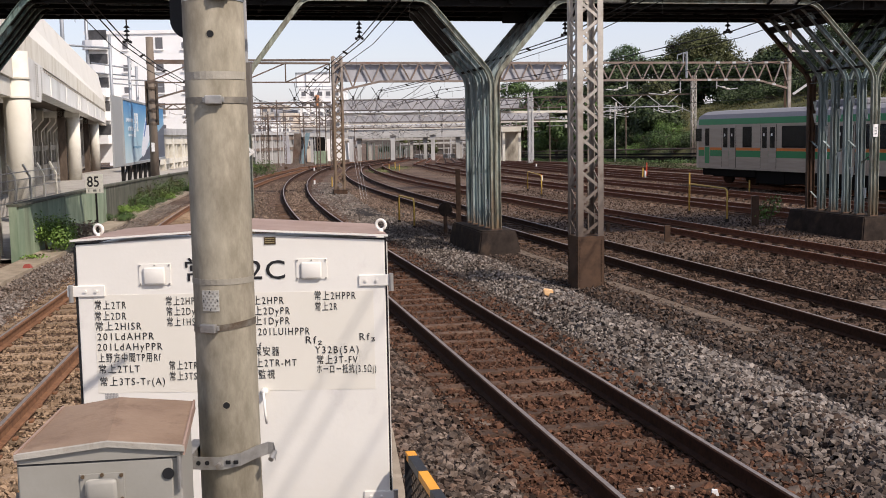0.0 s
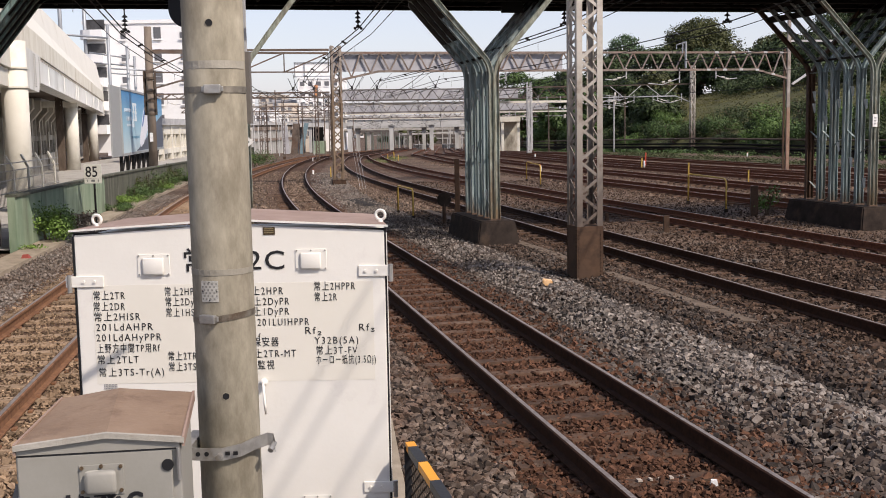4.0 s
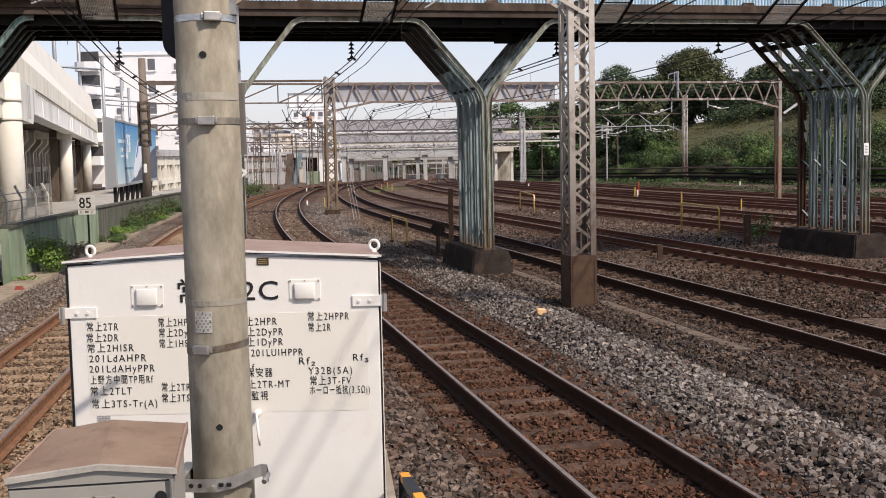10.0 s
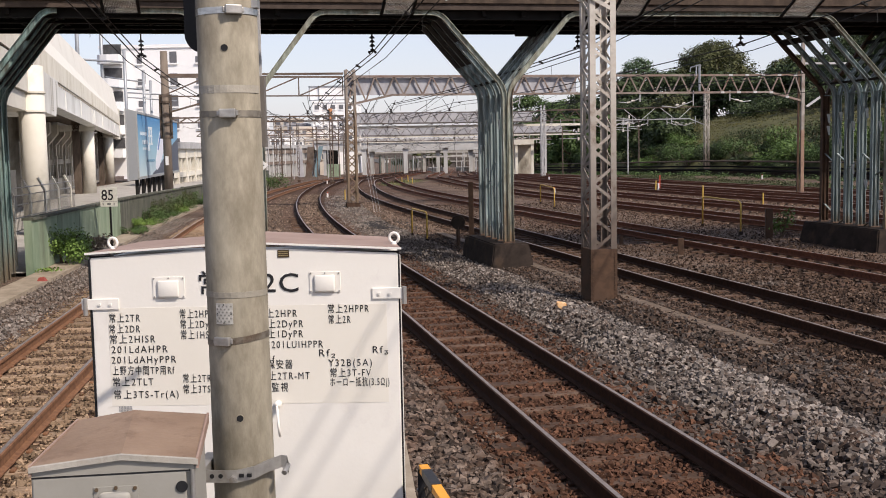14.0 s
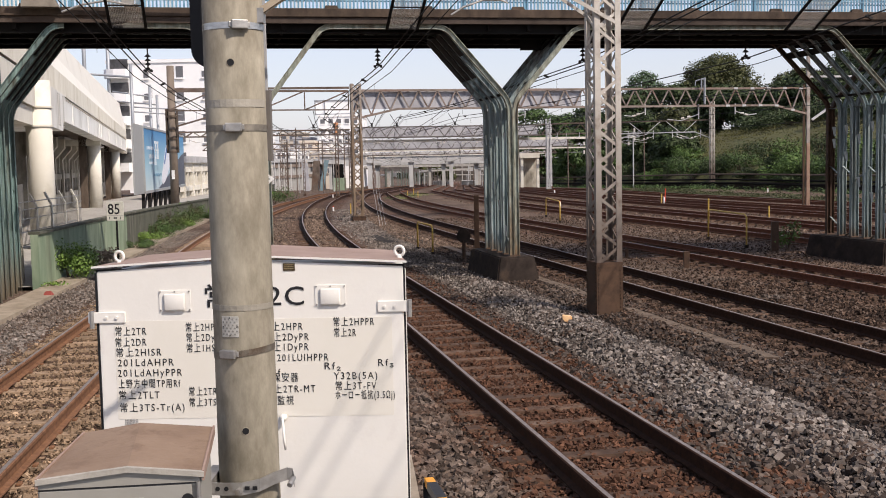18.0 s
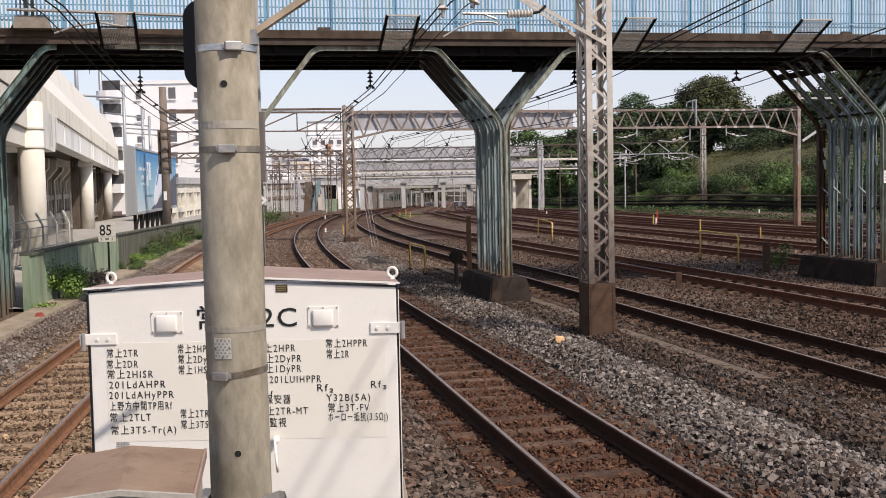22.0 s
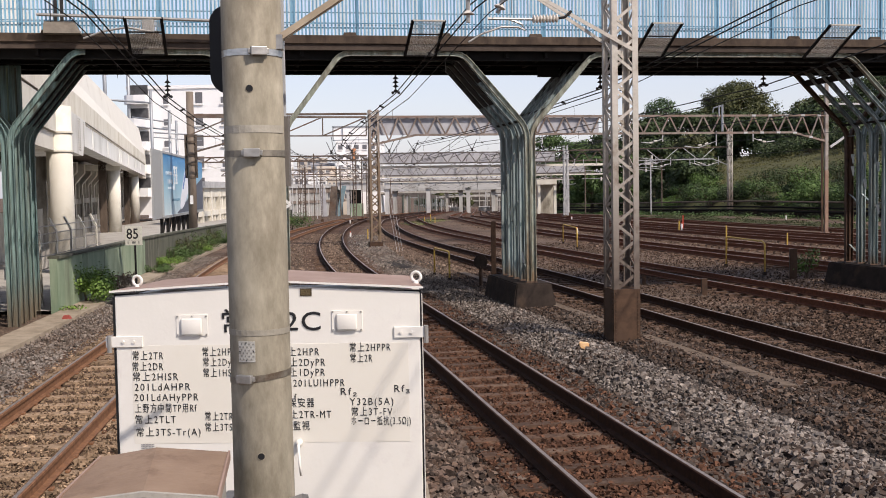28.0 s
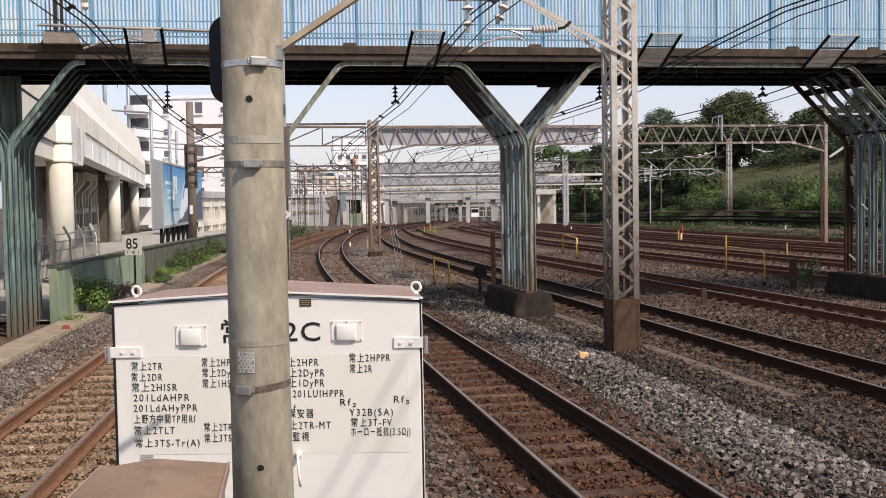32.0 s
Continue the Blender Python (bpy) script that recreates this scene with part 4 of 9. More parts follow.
cab_text("常上2C", -1.212, -0.752, 2.001, 0.124)
bm = bmesh.new()
for i in range(9):
    for j in range(3):
        box(bm, -1.598 - CM + 0.007 * i, -1.593 - CM + 0.007 * i, -0.0025, -0.002, 1.45 + 0.009 * j, 1.456 + 0.009 * j)
part("small_print", bm, plain("grey_print", (0.35, 0.34, 0.33)), cab)
bm = bmesh.new()
for s in (-1, 1):
    box(bm, s * HW * 0.8 - 0.06, s * HW * 0.8 + 0.06, 0.08, 0.55, -0.08, CZ0)
part("stand", bm, M["galv"], cab)

# ---------------------------------------------------------------- concrete pole and the grey box clamped to it
PX, PY = -0.779, 3.80
pole = thing("concrete_pole", "weathered grey-brown concrete pole with steel bands and a reflective label", "pole", (PX, PY, 0))
bm = bmesh.new()
tube(bm, [(0.006, 0, -0.1), (0, 0, 2.0), (-0.004, 0, 4.6)], [0.112, 0.1055, 0.101], 40)
part("shaft", bm, M["pole"], pole, smooth=True)


def pole_r(z):
    return 0.111 - 0.0024 * z


def pole_patch(name, z, h, half, proud, material, label="", tilt=0.0, centre=0.0):
    """A curved piece round the pole's face; half: half its angle, centre: degrees to the right of facing back."""
    bm = bmesh.new()
    n = max(4, int(half / 6))
    rings = []
    for i in range(n + 1):
        a = radians(-90 + centre - half + 2 * half * i / n)
        r = pole_r(z) + proud
        dz = tilt * math.sin(radians(-half + 2 * half * i / n + centre))
        rings.append([bm.verts.new((rr * math.cos(a), rr * math.sin(a), zz + dz)) for rr, zz in ((r - proud - 0.003, z - h / 2), (r, z - h / 2), (r, z + h / 2), (r - proud - 0.003, z + h / 2))])
    for a, b in zip(rings, rings[1:]):
        for j in range(4):
            bm.faces.new((a[j], b[j], b[(j + 1) % 4], a[(j + 1) % 4]))
    bm.faces.new(rings[0]); bm.faces.new(rings[-1][::-1])
    return part(name, bm, material, pole, label, smooth=False)


def clip(parent, z, ang):
    bm = bmesh.new()
    r = pole_r(z)
    box(bm, -0.028, 0.028, -r - 0.022, -r, z - 0.014, z + 0.016, bevel=0.003)
    box(bm, -0.036, 0.036, -r - 0.012, -r, z - 0.008, z + 0.010, bevel=0.002)
    ob = part("band_clip", bm, M["galv"], parent)
    ob.matrix_basis = Matrix.Rotation(radians(ang), 4, "Z")


STEEL = surface("stainless_band", (0.42, 0.41, 0.39), (0.66, 0.65, 0.62), scale=30, stretch=(1, 1, 3), rough=0.35, metal=0.9, bump=0.02)
OLDBAND = surface("tarnished_band", (0.17, 0.15, 0.12), (0.30, 0.27, 0.22), scale=20, rough=0.5, metal=0.6, bump=0.05, stain=(0.10, 0.06, 0.035), stain_amount=0.3, stain_scale=8)
for z, mt, ang, tilt in ((3.122, STEEL, 22, 0.0), (2.778, OLDBAND, 6, 0.0), (2.002, OLDBAND, -17, 0.012)):
    b = pole_patch("band", z, 0.022, 92, 0.002, mt, "steel strap round the pole", tilt)
    clip(b, z, ang)
pole_patch("tape", 2.861, 0.026, 80, 0.0012, surface("old_tape", (0.30, 0.275, 0.225), (0.40, 0.37, 0.31), scale=10, rough=0.8), "faded pale tape ring")
pole_patch("tape", 2.161, 0.020, 88, 0.0012, surface("grey_tape", (0.22, 0.20, 0.16), (0.30, 0.275, 0.225), scale=10, rough=0.8), "faded grey tape ring")
lab = pole_patch("reflective_label", 2.097, 0.072, 17, 0.0015, surface("reflective_sheet", (0.40, 0.39, 0.35), (0.62, 0.60, 0.55), scale=60, rough=0.35, bump=0.1, metal=0.3), "worn silver reflective label", centre=-15)
bm = bmesh.new()
for a, z in ((-15, 2.128), (-15, 2.066), (-29, 2.097), (-1, 2.097)):
    an = radians(-90 + a)
    r = pole_r(z) + 0.0018
    p = Vector((r * math.cos(an), r * math.sin(an), z))
    n = Vector((math.cos(an), math.sin(an), 0))
    tube(bm, [p - n * 0.002, p + n * 0.0006], 0.004, 3)
part("label_print", bm, M["ink"], lab)
bm = bmesh.new()
for i in range(8):
    for j in range(6):
        if (i + j) % 2:
            continue
        an = radians(-90 - 15 - 13.5 + 3.86 * i)
        z = 2.071 + 0.0104 * j
        r = pole_r(z) + 0.0016
        p = Vector((r * math.cos(an), r * math.sin(an), z))
        n = Vector((math.cos(an), math.sin(an), 0))
        tube(bm, [p - n * 0.001, p + n * 0.0005], 0.0045, 4)
part("label_pattern", bm, plain("dull_reflector_grey", (0.24, 0.235, 0.21), 0.5), lab)
for z in (2.997, 1.732):
    bm = bmesh.new()
    an = radians(-90 + 4 + (4 if z < 2 else 0))
    n = Vector((math.cos(an), math.sin(an), 0))
    p = n * pole_r(z) + Vector((0, 0, z))
    tube(bm, [p - n * 0.03, p + n * 0.0012], 0.012, 16)
    part("step_hole", bm, M["black"], pole, "dark round step-bolt hole")
    bm = bmesh.new()
    torus(bm, p, 0.0125, 0.0014, n, 18, 6)
    part("hole_rim", bm, M["pole"], pole)
box_t = thing("signal_box", "grey metal box with brown pitched lid clamped to a pole", "junction box", (-1.045, 3.19, 0), 8.0)
BZ = 1.700
bm = bmesh.new()
box(bm, -0.240, 0.238, 0.0, 0.33, 1.05, BZ + 0.005, bevel=0.004)
part("body", bm, M["grey_box"], box_t)
bm = bmesh.new()
for a, b, za, zb in ((-0.236, 0.026, BZ + 0.014, BZ + 0.040), (0.026, 0.236, BZ + 0.040, BZ + 0.014)):
    hexa(bm, [(a, -0.010, BZ - 0.01), (b, -0.010, BZ - 0.01), (b, 0.30, BZ - 0.01), (a, 0.30, BZ - 0.01), (a, -0.010, za), (b, -0.010, zb), (b, 0.30, zb), (a, 0.30, za)])
part("gable", bm, M["grey_box"], box_t)
bm = bmesh.new()
box(bm, -0.235, 0.212, -0.012, -0.001, 1.07, BZ - 0.005, bevel=0.004)
door = part("door", bm, M["grey_box"], box_t)
bm = bmesh.new()
for s in (-1, 1):
    a, b, p, q = (-0.240, 0.026, -0.185, 0.002) if s < 0 else (0.026, 0.248, 0.002, 0.244)
    za, zb = (BZ + 0.018, BZ + 0.044) if s < 0 else (BZ + 0.044, BZ + 0.018)
    hexa(bm, [(a, -0.016, za), (b, -0.016, zb), (q, 0.42, zb + 0.032), (p, 0.42, za + 0.032), (a, -0.016, za + 0.013), (b, -0.016, zb + 0.013), (q, 0.42, zb + 0.045), (p, 0.42, za + 0.045)])
bmesh.ops.remove_doubles(bm, verts=bm.verts[:], dist=0.0005)
part("lid", bm, surface("brown_lid_paint", (0.19, 0.124, 0.080), (0.268, 0.188, 0.129), scale=6, rough=0.6, bump=0.06, stain=(0.13, 0.078, 0.05), stain_amount=0.3, stain_scale=7), box_t, "faded brown pitched lid")
bm = bmesh.new()
box(bm, -0.236, 0.230, -0.0128, -0.009, BZ - 0.0055, BZ - 0.001)
part("door_gap", bm, M["black"], box_t)
bm = bmesh.new()
for s in (-1, 1):
    a, b = (-0.242, 0.026) if s < 0 else (0.026, 0.250)
    za, zb = (BZ + 0.015, BZ + 0.041) if s < 0 else (BZ + 0.041, BZ + 0.015)
    hexa(bm, [(a, -0.022, za), (b, -0.022, zb), (b, -0.012, zb), (a, -0.012, za), (a, -0.022, za + 0.0165), (b, -0.022, zb + 0.0165), (b, -0.012, zb + 0.018), (a, -0.012, za + 0.018)])
part("lid_edge", bm, surface("worn_pale_edge_paint", (0.30, 0.28, 0.24), (0.42, 0.39, 0.34), scale=14, rough=0.5, stain=(0.22, 0.17, 0.12), stain_amount=0.25, stain_scale=9), box_t, "pale grey folded lid edge")
bm = bmesh.new()
box(bm, -0.058, 0.070, -0.016, -0.012, 1.568, 1.660)
vp = part("vent_plate", bm, M["grey_box"], door)
bm = bmesh.new()
box(bm, -0.042, 0.052, -0.042, -0.014, 1.572, 1.648, bevel=0.014)
part("vent_hood", bm, M["grey_box"], door, smooth=True)
for (x0, x1), (q0, q1) in (((-0.243, -0.236), (-0.188, -0.181)), ((0.244, 0.251), (0.240, 0.247))):
    bm = bmesh.new()
    z0, z1 = BZ + 0.004, BZ + 0.036
    hexa(bm, [(x0, -0.018, z0), (x1, -0.018, z0), (q1, 0.42, z0 + 0.032), (q0, 0.42, z0 + 0.032), (x0, -0.018, z1), (x1, -0.018, z1), (q1, 0.42, z1 + 0.032), (q0, 0.42, z1 + 0.032)])
    part("lid_rim", bm, M["tan_roof"], box_t)
BRASS = surface("rusty_brass_screw", (0.11, 0.075, 0.045), (0.21, 0.15, 0.095), metal=0.6, rough=0.5)
for x, z in ((-0.05, 1.653), (0.006, 1.656), (0.062, 1.653), (-0.05, 1.580), (0.062, 1.580)):
    bm = bmesh.new()
    tube(bm, [(x, -0.015, z), (x, -0.021, z)], 0.006, 8)
    part("vent_screw", bm, BRASS, door)
bm = bmesh.new()
tube(bm, [(0.199, -0.012, 1.648), (0.199, -0.017, 1.648)], 0.0175, 24)
part("lock_cover", bm, M["black"], door, "round black lock cover")
for dx in (-0.0036, 0.0, 0.0036):
    lettering("lettering", "特発", 0.096, Matrix.Translation((-0.116 + dx, -0.0135 - abs(dx) * 0.1, 1.492)) @ TM, M["ink"], door, width=0.171, bold=0.0)
    lettering("lettering", "C", 0.118, Matrix.Translation((0.071 + dx, -0.0135 - abs(dx) * 0.1, 1.490)) @ TM, M["ink"], door, width=0.045, bold=0.0)
bm = bmesh.new()
tube(bm, [(0.232, -0.012, 1.60), (0.232, -0.012, 1.70)], 0.007, 8)
part("hinge", bm, M["galv"], door)
bm = bmesh.new()
tube(bm, [(0.232, -0.012, 1.40), (0.232, -0.012, 1.47)], 0.007, 8)
part("hinge", bm, M["galv"], door)
# galvanised clamp from the box round the pole
clampt = thing("pole_clamp", "galvanised punched steel clamp arm bolted round a pole", "clamp", (PX, PY, -0.062))
bm = bmesh.new()
prof = [(-0.135, -0.128, 1.600), (-0.07, -0.128, 1.596), (0.0, -0.130, 1.596), (0.06, -0.118, 1.606), (0.105, -0.085, 1.62), (0.145, -0.062, 1.628), (0.165, -0.062, 1.625), (0.172, -0.072, 1.605)]
for a, b in zip(prof, prof[1:]):
    a, b = Vector(a), Vector(b)
    h = Vector((0, 0, 0.022))
    d = Vector((0, -0.006, 0))
    hexa(bm, [a - h, b - h, b - h - d, a - h - d, a + h, b + h, b + h - d, a + h - d])
bmesh.ops.remove_doubles(bm, verts=bm.verts[:], dist=0.0004)
part("arm", bm, M["galv"], clampt)
bm = bmesh.new()
for x in (-0.115, -0.085, -0.055):
    tube(bm, [(x, -0.126, 1.598), (x, -0.1305, 1.598)], 0.008, 12)
for x in (0.018, 0.045):
    box(bm, x - 0.008, x + 0.008, -0.135, -0.128, 1.594, 1.606)
part("punched_hole", bm, M["black"], clampt)
bm = bmesh.new()
tube(bm, [(-0.012, -0.125, 1.590), (-0.012, -0.150, 1.590)], 0.011, 6)
tube(bm, [(0.168, -0.06, 1.615), (0.160, -0.10, 1.598)], 0.010, 8)
part("bolt", bm, M["galv"], clampt)
bm = bmesh.new()
box(bm, -0.145, -0.105, -0.33, 0.06, 1.585, 1.63)
part("bracket", bm, M["galv"], clampt)

# black round-backed disc, the channel behind the pole and a brace
disc = thing("trackside_signal", "black round-edged trackside signal fixed behind a concrete pole", "signal", (-0.952, PY + 0.30, 3.18))
bm = bmesh.new()
n = 12
for y0, y1 in ((-0.02, 0.06),):
    rim = []
    for cx, cz, a0 in ((0.09, 0.095, 0), (0.025, 0.095, 90), (0.025, -0.095, 180), (0.09, -0.095, 270)):
        for i in range(n + 1):
            an = radians(a0 + 90 * i / n)
            rim.append((cx + 0.07 * math.cos(an), cz + 0.07 * math.sin(an)))
    lo = [bm.verts.new((x, y0, z)) for x, z in rim]
    hi = [bm.verts.new((x, y1, z)) for x, z in rim]
    bm.faces.new(lo); bm.faces.new(hi[::-1])
    for i in range(len(rim)):
        bm.faces.new((lo[i], hi[i], hi[(i + 1) % len(rim)], lo[(i + 1) % len(rim)]))
part("shell", bm, M["black"], disc)
bm = bmesh.new()
box(bm, 0.06, 0.15, -0.26, -0.01, -0.02, 0.02)
part("strap", bm, M["dark_steel"], disc)
chan = thing("steel_channel", "grey steel channel fixed behind a concrete pole", "post", (-0.700, 4.0, 0))
bm = bmesh.new()
box(bm, -0.06, 0.008, -0.02, 0.02, 2.664, 2.92)
box(bm, -0.06, -0.04, -0.02, 0.02, 2.56, 2.664)
part("plate", bm, plain("grey_brown_plate", (0.15, 0.135, 0.12), 0.7), chan)
bm = bmesh.new()
box(bm, -0.024, -0.002, -0.008, 0.008, 2.92, 3.6)
part("rod", bm, M["gantry_pale"], chan)
bm = bmesh.new()
box(bm, -0.075, -0.045, -0.13, 0.0, 2.74, 2.78)
part("bracket", bm, M["dark_steel"], chan)
arrow = thing("arrow_sign", "small dark sign with a white arrow", "sign", (-0.694, 4.0, 2.598))
bm = bmesh.new()
hexa(bm, [(-0.06, -0.003, -0.026), (-0.016, -0.003, -0.026), (-0.016, 0.003, -0.026), (-0.06, 0.003, -0.026), (-0.06, -0.003, 0.026), (-0.016, -0.003, 0.026), (-0.016, 0.003, 0.026), (-0.06, 0.003, 0.026)])
part("board", bm, M["ink"], arrow)
bm = bmesh.new()
for s in (-1, 1):
    hexa(bm, [(-0.022, -0.006, s * 0.024), (-0.022, -0.006, s * 0.010), (-0.008, -0.006, 0.0), (0.006, -0.006, 0.0), (-0.022, -0.002, s * 0.024), (-0.022, -0.002, s * 0.010), (-0.008, -0.002, 0.0), (0.006, -0.002, 0.0)])
bmesh.ops.recalc_face_normals(bm, faces=bm.faces[:])
part("chevron", bm, M["white"], arrow)
brace = thing("pole_brace", "weathered yellowish steel angle brace bolted to a pole", "brace", (PX + 0.098, PY - 0.02, 3.165))
bm = bmesh.new()
beam(bm, (0, 0, 0), (0.62, 0.02, 0.40), 0.03, 0.006)
beam(bm, (0, 0, 0.008), (0.62, 0.02, 0.408), 0.006, 0.028)
part("angle", bm, surface("tan_steel", (0.30, 0.24, 0.17), (0.42, 0.35, 0.26), scale=8, rough=0.7), brace)
bm = bmesh.new()
box(bm, -0.02, 0.015, -0.025, 0.02, -0.03, 0.02)
part("lug", bm, M["galv"], brace)

# orange framed mesh leaves at the platform end


def mesh_leaf(a, b, top, name_label):
    leaf = thing("mesh_gate", name_label, "gate")
    a, b = Vector((*a, top)), Vector((*b, top))
    d = (b - a).normalized()
    L = (b - a).length
    drop = Vector((0, 0, 1))
    bm = bmesh.new()
    bend = [b - d * 0.07] + [b - d * 0.07 + d * 0.07 * math.sin(radians(15 * i)) - drop * 0.07 * (1 - math.cos(radians(15 * i))) for i in range(1, 7)]
    run = [a, a + d * L * 0.5] + bend + [b - drop * (top + 0.06)]
    side = d.cross(drop).normalized()
    rings = []
    for i, p in enumerate(run):
        t = (run[min(i + 1, len(run) - 1)] - run[max(i - 1, 0)]).normalized()
        n = side.cross(t).normalized()
        rings.append([bm.verts.new(p + side * u * 0.021 + n * w * 0.017) for u, w in ((-1, -1), (1, -1), (1, 1), (-1, 1))])
    for r0, r1 in zip(rings, rings[1:]):
        for j in range(4):
            bm.faces.new((r0[j], r0[(j + 1) % 4], r1[(j + 1) % 4], r1[j]))
    bm.faces.new(rings[0][::-1]); bm.faces.new(rings[-1])
    part("frame", bm, M["orange"], leaf, "orange painted frame with black bands and a rounded corner")
    back = bmesh.new()
    beam(back, a, a - drop * (top + 0.06), 0.05, 0.05, (1, 0, 0))
    part("rear_post", back, M["ink"], leaf)
    bolt = bmesh.new()
    for z in (0.10, 0.42):
        p = a - drop * z
        tube(bolt, [p - side * 0.02, p - side * 0.032], 0.009, 6)
        tube(bolt, [p + side * 0.02, p + side * 0.032], 0.009, 6)
    part("bolt", bolt, M["galv"], leaf)
    for f0, f1 in ((0.09, 0.35), (0.64, 0.92)):
        band = bmesh.new()
        beam(band, a + d * L * f0, a + d * L * f1, 0.045, 0.037)
        part("black_band", band, M["ink"], leaf)
    # expanded metal: two sets of slanting strands
    bm = bmesh.new()
    pitch, h = 0.046, 0.80
    for s in (-1, 1):
        x = -h / 1.7
        while x < L + h / 1.7:
            x0, x1 = x, x + s * h * 1.7
            lo, hi = sorted((x0, x1))
            f0 = max(0.0, (0.03 - x0) / (x1 - x0)) if s > 0 else max(0.0, (L - 0.03 - x0) / (x1 - x0))
            f1 = min(1.0, (L - 0.03 - x0) / (x1 - x0)) if s > 0 else min(1.0, (0.03 - x0) / (x1 - x0))
            if f1 > f0 + 0.01:
                beam(bm, a + d * (x0 + (x1 - x0) * f0) - drop * (0.02 + h * f0), a + d * (x0 + (x1 - x0) * f1) - drop * (0.02 + h * f1), 0.006, 0.006)
            x += pitch * 1.7
        if s < 0:
            x = L
            while x < L + h * 1.7:
                f0, f1 = (x - L + 0.03) / (h * 1.7), min(1.0, (x - 0.03) / (h * 1.7))
                if f1 > f0 + 0.01:
                    beam(bm, a + d * (x - h * 1.7 * f0) - drop * (0.02 + h * f0), a + d * (x - h * 1.7 * f1) - drop * (0.02 + h * f1), 0.006, 0.006)
                x += pitch * 1.7
    tagged(part("wire_mesh", bm, surface("rusty_mesh", (0.025, 0.018, 0.013), (0.06, 0.045, 0.032), scale=20, rough=0.8), leaf), kind="stuff")
    return leaf


mesh_leaf((-0.179, 4.916), (0.010, 4.045), 1.182, "black wire mesh gate leaf in an orange striped frame")
mesh_leaf((-1.66, 4.15), (-1.45, 3.45), 1.29, "wire mesh gate leaf in an orange frame beside the grey box")

# ---------------------------------------------------------------- footbridge across the tracks
# local frame: x along the bridge, y away from the platform, z up
BT = 12.3
BM = pose(1.25, 24.35, 0, 0, 0, BT)
bridge = thing("footbridge", "long footbridge with stained concrete edge and pale blue slatted screens", "footbridge", (1.25, 24.35, 0), BT)
S0, S1, DEPTH = -24.0, 30.0, 3.5
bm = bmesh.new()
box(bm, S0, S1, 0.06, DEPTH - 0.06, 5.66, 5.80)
part("deck", bm, M["dark_steel"], bridge, "near-black deck underside")
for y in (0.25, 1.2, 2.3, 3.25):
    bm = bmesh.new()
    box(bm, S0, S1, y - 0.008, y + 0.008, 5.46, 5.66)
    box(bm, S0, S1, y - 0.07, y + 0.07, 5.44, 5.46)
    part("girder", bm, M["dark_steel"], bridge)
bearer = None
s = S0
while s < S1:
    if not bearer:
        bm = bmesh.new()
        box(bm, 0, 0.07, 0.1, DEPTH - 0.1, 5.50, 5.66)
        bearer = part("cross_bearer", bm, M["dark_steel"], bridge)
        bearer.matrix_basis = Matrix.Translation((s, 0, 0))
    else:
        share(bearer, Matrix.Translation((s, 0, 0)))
    s += 0.9
for y0, y1 in ((-0.10, 0.06), (DEPTH - 0.06, DEPTH + 0.10)):
    bm = bmesh.new()
    box(bm, S0, S1, y0, y1, 5.75, 5.93, bevel=0.012)
    part("edge_beam", bm, M["edge_stain"], bridge, "brown-stained concrete edge beam")
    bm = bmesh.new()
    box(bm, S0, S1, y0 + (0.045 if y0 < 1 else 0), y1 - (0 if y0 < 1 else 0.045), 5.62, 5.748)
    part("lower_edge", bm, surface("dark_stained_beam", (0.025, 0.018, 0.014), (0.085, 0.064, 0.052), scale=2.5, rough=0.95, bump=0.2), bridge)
bump = None
s = -10.2
while s < 14:
    bm = bmesh.new()
    if not bump:
        hexa(bm, [(-0.15, -0.08, 0), (0.15, -0.08, 0), (0.15, 0.03, 0), (-0.15, 0.03, 0), (-0.12, -0.07, 0.075), (0.12, -0.07, 0.075), (0.12, 0.03, 0.075), (-0.12, 0.03, 0.075)])
        bump = part("post_block", bm, M["edge_stain"], bridge)
        bump.matrix_basis = Matrix.Translation((s, 0, 5.92))
    else:
        share(bump, Matrix.Translation((s, 0, 5.92)))
    s += 2.05
# screens: slats, rails and posts
slat = None
s = -12.2
rnd = random.Random(4)
while s < 11.2:
    if not slat:
        bm = bmesh.new()
        box(bm, -0.018, 0.018, -0.006, 0.006, 5.92, 8.1)
        slat = part("slat", bm, M["screen_blue"], bridge)
        slat.matrix_basis = Matrix.Translation((s, 0, 0))
    else:
        share(slat, Matrix.Translation((s, 0, 0)) @ Matrix.Rotation(rnd.uniform(-0.1, 0.1), 4, "Z"))
    s += 0.0785
bm = bmesh.new()
for a, b in ((S0, -12.25), (11.25, S1)):
    s = a
    while s < b:
        box(bm, s - 0.019, s + 0.019, -0.006, 0.006, 5.92, 8.1)
        s += 0.0785
tagged(part("slats_beyond", bm, M["screen_blue"], bridge), kind="stuff")
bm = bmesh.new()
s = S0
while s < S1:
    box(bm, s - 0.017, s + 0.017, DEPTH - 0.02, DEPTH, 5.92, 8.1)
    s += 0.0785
# same slats as in front; their sunlit look is put into a paler colour
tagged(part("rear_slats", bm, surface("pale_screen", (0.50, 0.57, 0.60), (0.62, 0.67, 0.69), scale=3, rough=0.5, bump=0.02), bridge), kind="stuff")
post = None
s = -12.1
while s < 14:
    if not post:
        bm = bmesh.new()
        box(bm, -0.035, 0.035, 0.01, 0.07, 5.92, 8.2)
        post = part("screen_post", bm, M["screen_blue"], bridge)
        post.matrix_basis = Matrix.Translation((s, 0, 0))
    else:
        share(post, Matrix.Translation((s, 0, 0)))
    s += 1.37
